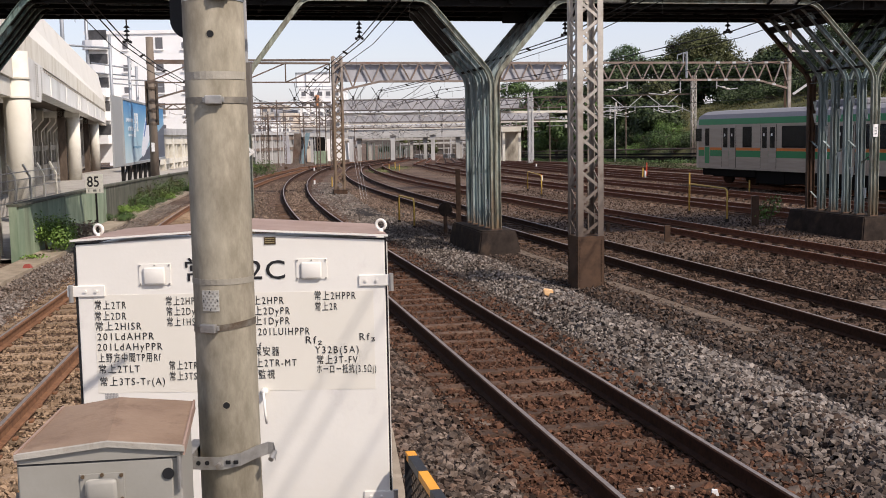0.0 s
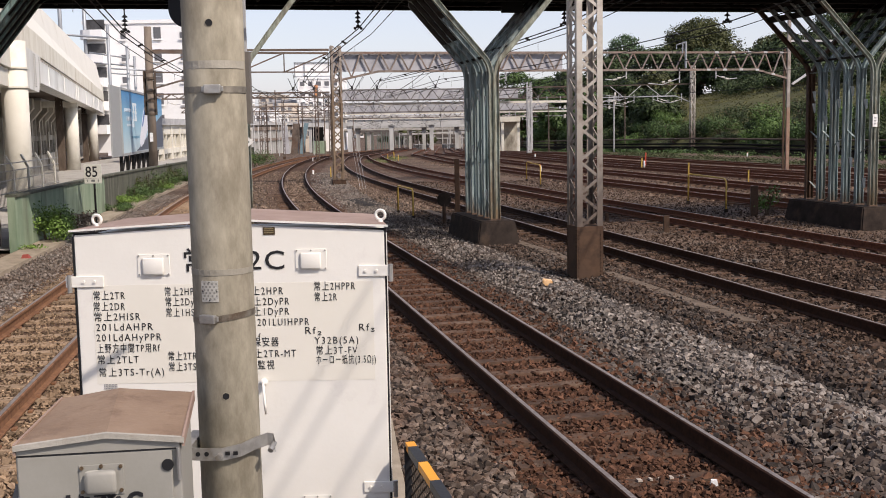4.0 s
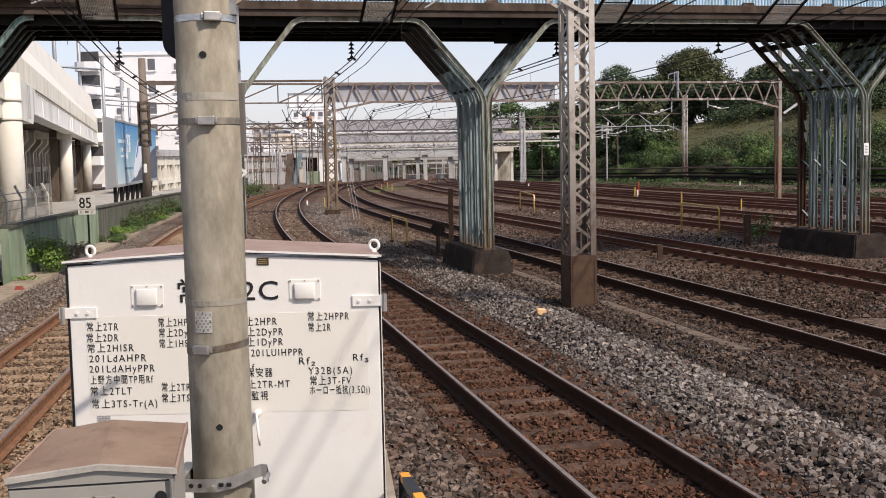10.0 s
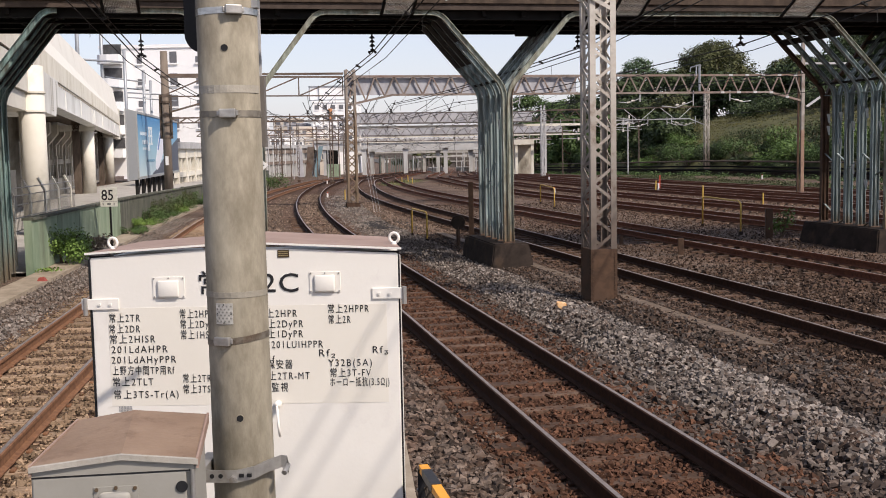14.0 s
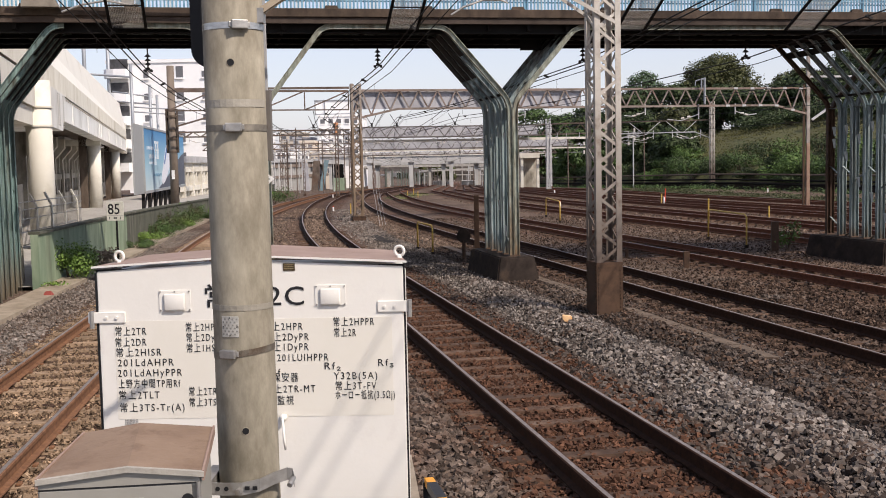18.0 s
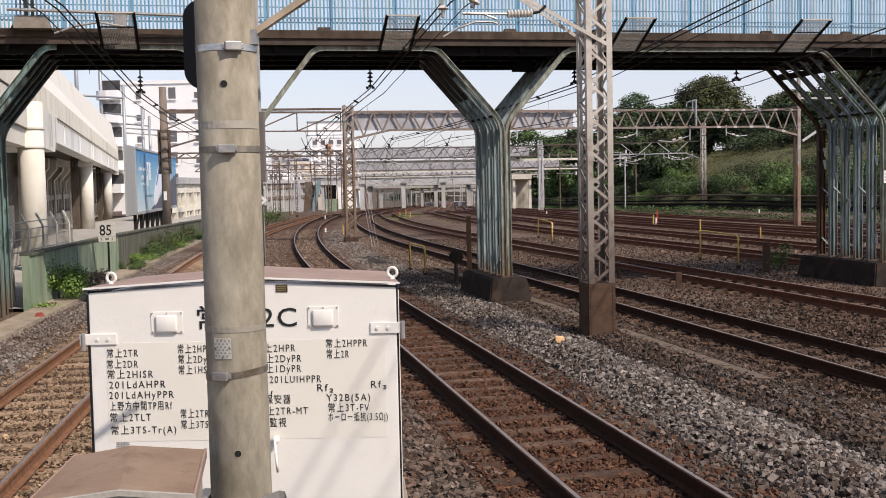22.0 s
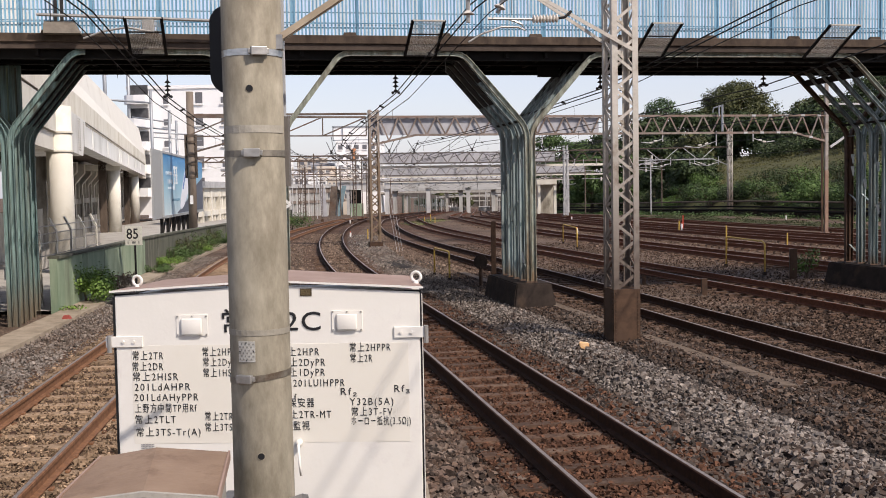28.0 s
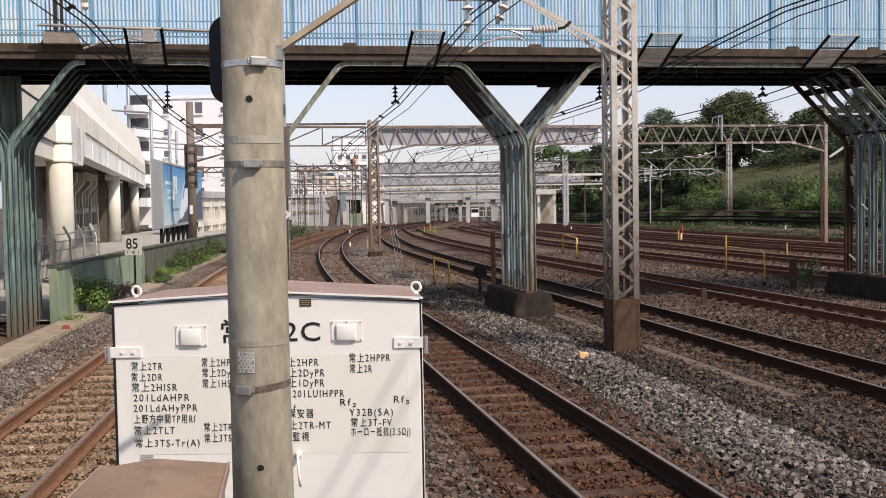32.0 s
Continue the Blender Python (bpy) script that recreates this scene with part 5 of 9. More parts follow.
for z, w in ((6.10, 0.03), (6.20, 0.02), (6.42, 0.018), (7.9, 0.04)):
    bm = bmesh.new()
    box(bm, S0, S1, 0.008, 0.03, z - w / 2, z + w / 2)
    part("screen_rail", bm, M["screen_rail"], bridge)
bm = bmesh.new()
pts = []
for i in range(120):
    s = -12 + 0.2 * i
    pts.append((s, -0.03, 6.175 + 0.018 * math.sin(s * 1.3)))
tube(bm, pts, 0.008, 6)
part("cable", bm, M["screen_blue"], bridge)

# steel Y frames under the deck


def rib_path(arm, top, foot=0.50, w=0.074):
    """Line of one rib: up the column, round the bend, along the arm, level under the deck."""
    c = -0.09 + (w + 0.006) * (1 if arm > -0.1 else -1)
    pts = [(c, foot), (c, 3.70)]
    a = Vector((c, 3.95))
    b = Vector((arm, 5.57))
    d = (b - a).normalized()
    for f in (0.15, 0.35, 0.6, 0.85):
        p = Vector((c, 3.70)).lerp(a, f).lerp(a.lerp(a + d * 0.25, f), f)
        pts.append((p.x, p.y))
    q = b - d * 0.2
    pts.append((q.x, q.y))
    sgn = 1 if arm > c else -1
    for f in (0.3, 0.65, 1.0):
        p = q.lerp(b, f).lerp(b.lerp(b + Vector((sgn * 0.2, 0)), f), f)
        pts.append((p.x, p.y))
    pts.append((top, 5.57))
    return pts


def strip(bm, pts, y0, y1, inner, outer):
    """A bent bar in the x-z plane between two offsets of a line."""
    rings = []
    for i, p in enumerate(pts):
        p = Vector(p)
        d = (Vector(pts[min(i + 1, len(pts) - 1)]) - Vector(pts[max(i - 1, 0)])).normalized()
        n = Vector((d.y, -d.x))
        a, b = p + n * inner, p + n * outer
        rings.append([bm.verts.new(v) for v in ((a.x, y0, a.y), (b.x, y0, b.y), (b.x, y1, b.y), (a.x, y1, a.y))])
    for r0, r1 in zip(rings, rings[1:]):
        for j in range(4):
            bm.faces.new((r0[j], r0[(j + 1) % 4], r1[(j + 1) % 4], r1[j]))
    bm.faces.new(rings[0][::-1]); bm.faces.new(rings[-1])


def rib(arm, top, foot, w):
    """One bent channel of a frame."""
    bm = bmesh.new()
    pts = rib_path(arm, top, foot, w)
    strip(bm, pts, -0.055, 0.055, -w, -w + 0.014)
    strip(bm, pts, -0.055, 0.055, w - 0.014, w)
    strip(bm, pts, -0.008, 0.008, 0.012 - w, w - 0.012)
    return bm


STEP = 0.57


def pier(s, arms, ribs, label, gusset_seed, footing=True, back_mat="pier", w=0.074, plates=(((0.25, 0.28), (0.80, 0.98)), ((0.08, 0.11), (0.38, 0.97))), main="pier", edge="pier_edge"):
    p = thing("bridge_pier", label, "bridge pier", tuple(BM @ Vector((s, 0, 0))), BT, group="piers of the footbridge")
    end = 0.06 + STEP * (ribs - 1)
    for arm, top in arms:
        first = None
        for i in range(ribs):
            m = Matrix.Translation((0, 0.06 + STEP * i, 0))
            if i == 0 or i == ribs - 1 or not first:
                ob = part("frame_rib", rib(arm, top, 0.50 if footing else -0.1, w), M[edge] if i == 0 else M[back_mat] if i == ribs - 1 else M[main], p, "rusty front rib tinted yellow as in sunlight" if i == 0 and edge == "pier_edge" else "")
                ob.matrix_basis = m
                if i:
                    first = ob
            else:
                share(first, m)
    # splayed rib feet and the footing
    if footing:
        for i in range(ribs):
            bm = bmesh.new()
            y = 0.06 + STEP * i
            hexa(bm, [(-0.11 - 2.2 * w, y - 0.07, 0.495), (-0.07 + 2.2 * w, y - 0.07, 0.495), (-0.07 + 2.2 * w, y + 0.07, 0.495), (-0.11 - 2.2 * w, y + 0.07, 0.495), (-0.09 - 2.05 * w, y - 0.06, 0.53), (-0.09 + 2.05 * w, y - 0.06, 0.53), (-0.09 + 2.05 * w, y + 0.06, 0.53), (-0.09 - 2.05 * w, y + 0.06, 0.53)])
            part("base_plate", bm, M["mast_foot"], p)
        bm = bmesh.new()
        hexa(bm, [(-0.62, -0.32, -0.2), (0.42, -0.32, -0.2), (0.42, end + 0.4, -0.2), (-0.62, end + 0.4, -0.2), (-0.50, -0.20, 0.50), (0.30, -0.20, 0.50), (0.30, end + 0.3, 0.50), (-0.50, end + 0.3, 0.50)])
        bmesh.ops.bevel(bm, geom=bm.edges[:], offset=0.03, segments=2, affect="EDGES")
        part("footing", bm, M["dark_concrete"], p, "sooty battered concrete footing")
    # ties across the arms
    for arm, top in arms:
        c = -0.09 + (w + 0.006) * (1 if arm > -0.1 else -1)
        a, b = Vector((c, 3.95)), Vector((arm, 5.57))
        for i in range(ribs - 1):
            y0, y1 = 0.06 + STEP * i, 0.06 + STEP * (i + 1)
            for f0, f1 in plates[arm < 0]:
                if f1 - f0 > 0.15 and i < 1:
                    f0 = max(f0, 0.66)
                bm = bmesh.new()
                p0, p1 = a.lerp(b, f0), a.lerp(b, f1)
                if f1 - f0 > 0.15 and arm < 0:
                    # near-black plate added under the arm for its shade, open at its edges
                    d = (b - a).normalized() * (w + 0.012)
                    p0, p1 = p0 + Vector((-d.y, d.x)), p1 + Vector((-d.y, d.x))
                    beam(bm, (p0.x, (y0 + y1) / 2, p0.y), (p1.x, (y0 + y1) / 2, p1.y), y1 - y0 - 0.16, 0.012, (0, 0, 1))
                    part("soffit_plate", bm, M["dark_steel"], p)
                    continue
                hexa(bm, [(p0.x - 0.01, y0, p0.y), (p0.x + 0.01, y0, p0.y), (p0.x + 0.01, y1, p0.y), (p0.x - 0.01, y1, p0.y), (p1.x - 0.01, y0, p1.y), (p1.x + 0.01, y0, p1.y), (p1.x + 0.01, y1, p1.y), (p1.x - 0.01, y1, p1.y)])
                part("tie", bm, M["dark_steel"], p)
    # small gusset tabs and a few lacing bars between the columns
    rg = random.Random(gusset_seed)
    for i in range(ribs - 1):
        y0, y1 = 0.06 + STEP * i, 0.06 + STEP * (i + 1)
        for z in (1.05 + 0.42 * i, 3.0):
            zz = z + rg.uniform(-0.2, 0.2)
            bm = bmesh.new()
            hexa(bm, [(-0.262, y0 + 0.05, zz), (-0.250, y0 + 0.05, zz), (-0.250, y0 + 0.11, zz), (-0.262, y0 + 0.11, zz), (-0.262, y0 + 0.05, zz + 0.24), (-0.250, y0 + 0.05, zz + 0.24), (-0.250, y0 + 0.20, zz + 0.24), (-0.262, y0 + 0.20, zz + 0.24)])
            part("gusset", bm, surface("chalky_pale_paint", (0.30, 0.34, 0.33), (0.55, 0.58, 0.55), scale=9, rough=0.8), p, "chalky pale gusset plate")
        for z in (0.62, 2.1):
            bm = bmesh.new()
            zz = z + rg.uniform(-0.1, 0.1)
            beam(bm, (-0.09, y0, zz), (-0.09, y1, zz + rg.choice((-0.25, 0.3))), 0.012, 0.05, (1, 0, 0))
            part("lacing_bar", bm, M[main], p)
        bm = bmesh.new()
        beam(bm, (-0.09, y0, 3.82), (-0.09, y1, 3.82), 0.02, 0.10, (1, 0, 0))
        part("tie_plate", bm, M[main], p)
    return p


pier(-11.0, [(1.25, 1.5), (-1.4, -2.8)], 5, "weathered blue-green steel frame pier of a footbridge beside a green wall", 1, False, "pier_teal", 0.058, (((0.12, 0.97),), ((0.3, 0.97),)), "pier_teal", "pier_teal")
pier(-5.45, [(1.20, 3.4), (-1.5, -2.9)], 5, "weathered blue-green steel frame pier of a footbridge behind a cabinet", 2, w=0.056)
pier(0.0, [(1.40, 5.0), (-1.58, -2.9)], 5, "weathered blue-green Y-shaped steel frame pier on a sooty footing", 3, w=0.054)
pier(9.45, [(1.40, 3.0), (-1.75, -6.5)], 6, "weathered blue-green steel frame pier on a wide sooty footing", 4, True, "mast_foot", 0.048, (((0.5, 0.53), (0.74, 0.80), (0.9, 0.98)), ((0.08, 0.11), (0.72, 0.80), (0.9, 0.98))))
pier(20.0, [(1.40, 3.0), (-1.75, -7.0)], 4, "weathered blue-green steel frame pier far along a footbridge", 5)
# dark panel between the arms of the pier by the wall
dp = thing("dark_panel", "dark green steel panel with thin ribs under a footbridge", "panel", tuple(BM @ Vector((-11.9, 1.5, 0))), BT)
bm = bmesh.new()
box(bm, 0, 0.86, 0, 0.04, 4.25, 5.45, bevel=0.01)
part("sheet", bm, M["pier_teal"], dp)
for i in range(5):
    bm = bmesh.new()
    box(bm, 0.05 + 0.17 * i, 0.08 + 0.17 * i, -0.04, 0.0, 4.25, 5.4)
    part("rib", bm, M["green_wall"] if i % 2 else M["dark_wall"], dp)
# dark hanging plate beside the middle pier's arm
hp = thing("hanging_plate", "dark steel plate hanging under a footbridge", "plate", tuple(BM @ Vector((0.5, 1.4, 5.2))), BT)
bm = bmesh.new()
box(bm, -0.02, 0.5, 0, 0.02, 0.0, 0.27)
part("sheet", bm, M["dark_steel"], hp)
# small number plate on the right pier
tag = thing("pier_tag", "small white enamel plate with worn marks on a steel pier", "plate", tuple(BM @ Vector((9.33, -0.015, 2.56))), BT)
bm = bmesh.new()
box(bm, -0.065, 0.065, -0.006, 0.0, -0.15, 0.15, bevel=0.003)
part("plate", bm, M["white"], tag)
bm = bmesh.new()
for z in (-0.07, 0.0, 0.07):
    box(bm, -0.03, 0.03, -0.009, -0.006, z - 0.02, z + 0.015)
part("marks", bm, plain("grey_mark", (0.35, 0.36, 0.36)), tag)

# slanting mesh guards over the wires
for s, w in ((-8.22, 0.70), (-2.55, 0.66), (2.62, 0.66), (6.75, 0.70)):
    g = thing("wire_guard", "slanting framed mesh guard fixed under a footbridge edge", "guard", tuple(BM @ Vector((s, 0, 0))), BT, group="guards of the footbridge")
    a0, a1 = Vector((0, -0.12, 5.50)), Vector((0, -1.30, 6.07))
    for x in (-w / 2, w / 2):
        bm = bmesh.new()
        beam(bm, a0 + Vector((x, 0, 0)), a1 + Vector((x, 0, 0)), 0.035, 0.06, (1, 0, 0))
        part("side_bar", bm, M["dark_steel"], g)
    for f in (0.0, 0.62, 1.0):
        bm = bmesh.new()
        p = a0.lerp(a1, f)
        beam(bm, p + Vector((-w / 2, 0, 0)), p + Vector((w / 2, 0, 0)), 0.03 if f < 1 else 0.05, 0.03)
        part("cross_bar", bm, M["mast"] if f == 1.0 else M["dark_steel"], g)
    bm = bmesh.new()
    for i in range(1, 22):
        x = -w / 2 + w * i / 22
        beam(bm, a0 + Vector((x, 0, 0)), a1 + Vector((x, 0, 0)), 0.004, 0.004)
    for i in range(1, 40):
        p = a0.lerp(a1, i / 40)
        beam(bm, p + Vector((-w / 2, 0, 0)), p + Vector((w / 2, 0, 0)), 0.004, 0.004)
    tagged(part("wire_mesh", bm, M["concrete"], g), kind="stuff")

# ---------------------------------------------------------------- lattice masts


def lattice(parent, w, d, z0, z1, panel, chord, bar, mat, names=("chord", "lacing")):
    for sx in (-1, 1):
        for sy in (-1, 1):
            bm = bmesh.new()
            x, y = sx * w / 2, sy * d / 2
            box(bm, min(x, x - sx * chord), max(x, x - sx * chord), min(y, y - sy * 0.012), max(y, y - sy * 0.012), z0, z1)
            box(bm, min(x, x - sx * 0.012), max(x, x - sx * 0.012), min(y - sy * 0.012, y - sy * chord), max(y - sy * 0.012, y - sy * chord), z0, z1)
            part(names[0], bm, mat, parent)
    n = max(1, round((z1 - z0) / panel))
    h = (z1 - z0) / n
    for side in range(4):
        for i in range(n):
            a, b = z0 + i * h, z0 + (i + 1) * h
            up = (i + side) % 2 == 0
            bm = bmesh.new()
            if side < 2:
                y = (d / 2 - 0.018) * (1 if side else -1)
                x0, x1 = (-w / 2 + chord * 0.5, w / 2 - chord * 0.5)
                beam(bm, (x0 if up else x1, y, a), (x1 if up else x0, y, b), bar, 0.012, (0, 1, 0))
            else:
                x = (w / 2 - 0.018) * (1 if side == 3 else -1)
                y0, y1 = (-d / 2 + chord * 0.5, d / 2 - chord * 0.5)
                beam(bm, (x, y0 if up else y1, a), (x, y1 if up else y0, b), bar, 0.012, (1, 0, 0))
            part(names[1], bm, mat, parent)


mast = thing("lattice_mast", "tall weathered steel lattice mast on a riveted brown foot", "mast", (2.43, 18.76, 0), BT)
lattice(mast, 0.46, 0.52, 0.86, 8.2, 0.285, 0.10, 0.05, M["mast"])
bm = bmesh.new()
box(bm, -0.235, 0.235, -0.265, 0.265, -0.15, 0.88)
part("foot", bm, M["mast_foot"], mast, "brown riveted plate foot")
bm = bmesh.new()
for sx in (-1, 1):
    for i in range(12):
        tube(bm, [(sx * 0.195, -0.264, 0.05 + 0.07 * i), (sx * 0.195, -0.28, 0.05 + 0.07 * i)], 0.014, 6)
        tube(bm, [(-0.234, sx * 0.225, 0.05 + 0.07 * i), (-0.25, sx * 0.225, 0.05 + 0.07 * i)], 0.014, 6)
tagged(part("riveting", bm, M["mast_foot"], mast), kind="stuff")
# cantilever over the near track
arm = thing("cantilever_arm", "grey steel cantilever with ribbed insulators holding the overhead wire", "cantilever", (2.43, 18.76, 0), BT)
for q0, q1, w in (((0.14, -0.29, 4.90), (-2.6, -0.29, 6.34), 0.062), ((0.10, 0.20, 4.88), (-2.6, 0.10, 6.55), 0.055)):
    bm = bmesh.new()
    beam(bm, q0, q1, 0.014, w)
    beam(bm, Vector(q0) + Vector((0, 0.035, w * 0.45)), Vector(q1) + Vector((0, 0.035, w * 0.45)), 0.06, 0.012)
    part("strut", bm, M["mast"], arm)


def ribbed(bm, a, b, r, n):
    """A ribbed insulator between two points."""
    a, b = Vector(a), Vector(b)
    pts, rs = [], []
    for i in range(n):
        for f, k in ((0.0, 0.45), (0.3, 1.0), (0.6, 1.0), (0.95, 0.45)):
            pts.append(a.lerp(b, (i + f) / n)); rs.append(r * k)
    tube(bm, pts, rs, 12)


bm = bmesh.new()
ribbed(bm, (-1.18, -0.34, 5.40), (-1.62, -0.34, 5.38), 0.068, 8)
part("insulator", bm, M["insulator"], arm, "cream ribbed insulator")
bm = bmesh.new()
tube(bm, [(-0.95, -0.32, 5.52), (-1.06, -0.34, 5.42), (-1.18, -0.34, 5.40)], 0.024, 8)
part("clevis", bm, M["dark_steel"], arm)
bm = bmesh.new()
tube(bm, [(-1.62, -0.34, 5.38), (-2.36, -0.34, 5.38)], 0.022, 8)
part("tube", bm, M["galv"], arm)
bm = bmesh.new()
tube(bm, [(-2.0, -0.34, 5.37), (-1.80, -0.34, 5.30), (-1.74, -0.34, 5.20), (-1.86, -0.34, 5.25), (-2.14, -0.34, 5.25), (-2.48, -0.34, 5.13), (-2.69, -0.34, 5.0)], 0.017, 8)
part("steady_arm", bm, M["galv"], arm)
for q0, q1 in (((-2.68, -0.3, 5.88), (-2.68, -0.3, 5.32)), ((-2.04, -0.3, 5.84), (-2.19, -0.3, 5.48))):
    bm = bmesh.new()
    q0, q1 = Vector(q0), Vector(q1)
    tube(bm, [q0, q1], 0.035, 8)
    stem = part("hanger_stem", bm, M["galv"], arm)
    for f in (0.3, 0.75):
        bm = bmesh.new()
        c = q0.lerp(q1, f)
        d = (q1 - q0).normalized()
        tube(bm, [c - d * 0.05, c, c + d * 0.012], [0.045, 0.10, 0.085], 14)
        part("disc", bm, M["insulator"], stem, "white porcelain disc")
bm = bmesh.new()
tube(bm, [(-3.01, -0.3, 5.86), (-2.0, -0.3, 5.88)], 0.03, 8)
beam(bm, (-2.3, -0.3, 5.88), (-2.3, -0.29, 6.2), 0.04, 0.04, (1, 0, 0))
part("cross_tube", bm, M["galv"], arm)

# ---------------------------------------------------------------- overhead wires
OFFS = [-0.62, 0.60, 0.52, 0.52]


def wire_z(y):
    """Height of the wires: held high by the mast, low under the bridge."""
    if y < 18.5:
        return 5.72
    if y < 27.4:
        return 5.72 - 0.68 * (y - 18.5) / 8.9
    return 5.04 - 0.0008 * (y - 27.4) * (60 - y) if y < 60 else 5.04


for k in range(4):
    side = -1 if k == 0 else 1
    for name, off, dz, r in (("messenger_wire", OFFS[k], 0.0, 0.014), ("feeder_wire", OFFS[k] + 0.10 * side, -0.05, 0.014), ("contact_wire", OFFS[k] + 0.34 * side, -0.12, 0.010)):
        if k == 3 and name == "feeder_wire":
            continue
        bm = bmesh.new()
        tube(bm, [track_pt(k, y, off - (0.9 if k == 1 and y < 10 else 0.0), wire_z(y) + dz) for y in (-12, 4, 9, 13, 18.5, 23, 27.4, 34, 42, 50, 57, 94)], [0.006] * 3 + [r] * 9, 6, caps=False)
        tagged(part(name, bm, M["wire"]), "sooty overhead wire above a track", "wire", kind="stuff")
    bm = bmesh.new()
    for y in (12, 17, 22.5, 30.5, 36, 42, 48, 56):
        a = track_pt(k, y, OFFS[k], wire_z(y))
        b = track_pt(k, y, OFFS[k] + 0.10 * side, wire_z(y) - 0.05)
        beam(bm, a, b, 0.05, 0.05)
        tube(bm, [a - Vector((0, 0.06, 0)), a + Vector((0, 0.06, 0))], 0.035, 6)
        c = track_pt(k, y, OFFS[k] + 0.34 * side, wire_z(y) - 0.10)
        beam(bm, c, c - Vector((0, 0, 0.3)), 0.008, 0.008, (1, 0, 0))
    tagged(part("wire_clips", bm, M["wire"]), "small clips and droppers on an overhead wire", "wire", kind="stuff")
for k in range(4):
    # insulator hung under the bridge soffit
    p = track_pt(k, 27.4, OFFS[k], 0)
    ins = thing("bridge_insulator", "dark bell insulator hanging under a footbridge", "insulator", tuple(p), group="insulators under the footbridge")
    bm = bmesh.new()
    tube(bm, [(0, 0, 5.68), (0, 0, 5.10)], 0.018, 8)
    part("stem", bm, M["wire"], ins)
    for z in (5.40, 5.30, 5.20):
        bm = bmesh.new()
        tube(bm, [(0, 0, z + 0.06), (0, 0, z + 0.04), (0, 0, z), (0, 0, z - 0.012)], [0.018, 0.04, 0.08, 0.03], 12)
        part("bell", bm, M["wire"], ins)
    bm = bmesh.new()
    box(bm, -0.045, 0.045, -0.05, 0.05, 5.06, 5.13, bevel=0.015)
    for x in (-0.075, 0.075):
        tube(bm, [(x, -0.07, 5.05), (x, 0.07, 5.05)], 0.032, 8)
    beam(bm, (-0.1, 0, 5.075), (0.1, 0, 5.075), 0.03, 0.025)
    part("clamp", bm, M["wire"], ins)
# equipment on the bridge edge over the rusty track
kit = thing("wire_bracket", "grey pipe bracket with insulators on a concrete block of the footbridge", "bracket", tuple(BM @ Vector((-9.95, -0.25, 5.91))), BT)
bm = bmesh.new()
hexa(bm, [(-0.30, -0.12, -0.02), (0.42, -0.12, -0.02), (0.42, 0.2, -0.02), (-0.30, 0.2, -0.02), (-0.28, -0.10, 0.22), (0.30, -0.10, 0.22), (0.30, 0.2, 0.22), (-0.28, 0.2, 0.22)])
part("block", bm, surface("pale_block_concrete", (0.14, 0.12, 0.10), (0.27, 0.24, 0.20), scale=4, rough=0.95, bump=0.2), kit)
bm = bmesh.new()
tube(bm, [(-0.4, -0.16, 0.34), (3.5, -0.16, 0.24)], 0.033, 10)
part("pipe", bm, M["galv"], kit)
bm = bmesh.new()
for x in (-0.06, 0.06):
    beam(bm, (x, 0, 0.2), (x, 0, 1.2), 0.06, 0.06, (1, 0, 0))
part("post", bm, M["wire"], kit)
bm = bmesh.new()
tube(bm, [(1.9, -0.3, -0.02), (1.35, -0.3, 0.08), (0.9, -0.3, 0.0), (0.5, -0.3, -0.15)], 0.022, 8)
part("arm", bm, M["galv"], kit)
bm = bmesh.new()
ribbed(bm, (0.55, -0.25, 1.05), (0.55, -0.25, 0.62), 0.08, 3)
part("insulator", bm, M["insulator"], kit)
bm = bmesh.new()
box(bm, 1.64, 1.88, -0.26, -0.06, 0.0, 0.30, bevel=0.02)
part("equipment_case", bm, M["galv"], kit)

# ---------------------------------------------------------------- boundary wall and what stands along it


def wall_x(y):
    return -9.35 - 0.132 * (y - 23.0) if y < 44 else -12.12 - 0.112 * (y - 44.0)


def wall_h(y):
    return 1.21 - 0.006 * max(0.0, y - 23) - 0.006 * min(max(0.0, y - 35), 25)


def wall_run(name, ya, yb, step, h, material, label):
    w = thing(name, label, "wall", kind="structure")
    y = ya
    i = 0
    while y < yb - 0.01:
        e = min(y + step, yb)
        h, k = wall_h(y), wall_h(e)
        bm = bmesh.new()
        hexa(bm, [(wall_x(y) - 0.18, y, -0.2), (wall_x(y), y, -0.2), (wall_x(e), e - 0.015, -0.2), (wall_x(e) - 0.18, e - 0.015, -0.2), (wall_x(y) - 0.18, y, h), (wall_x(y), y, h), (wall_x(e), e - 0.015, k), (wall_x(e) - 0.18, e - 0.015, k)])
        part("panel", bm, material, w)
        bm = bmesh.new()
        hexa(bm, [(wall_x(y) - 0.22, y, h), (wall_x(y) + 0.04, y, h), (wall_x(e) + 0.04, e - 0.01, k), (wall_x(e) - 0.22, e - 0.01, k), (wall_x(y) - 0.22, y, h + 0.06), (wall_x(y) + 0.04, y, h + 0.06), (wall_x(e) + 0.04, e - 0.01, k + 0.06), (wall_x(e) - 0.22, e - 0.01, k + 0.06)])
        part("coping", bm, M["dark_wall"], w)
        y = e


wall_run("wall_green", 24.2, 35.5, 2.5, 1.22, M["green_wall"], "weathered green-painted boundary wall")
wall_run("wall_mossy", 35.5, 120.0, 2.5, 1.12, M["dark_wall"], "mossy dark concrete boundary wall of panels")
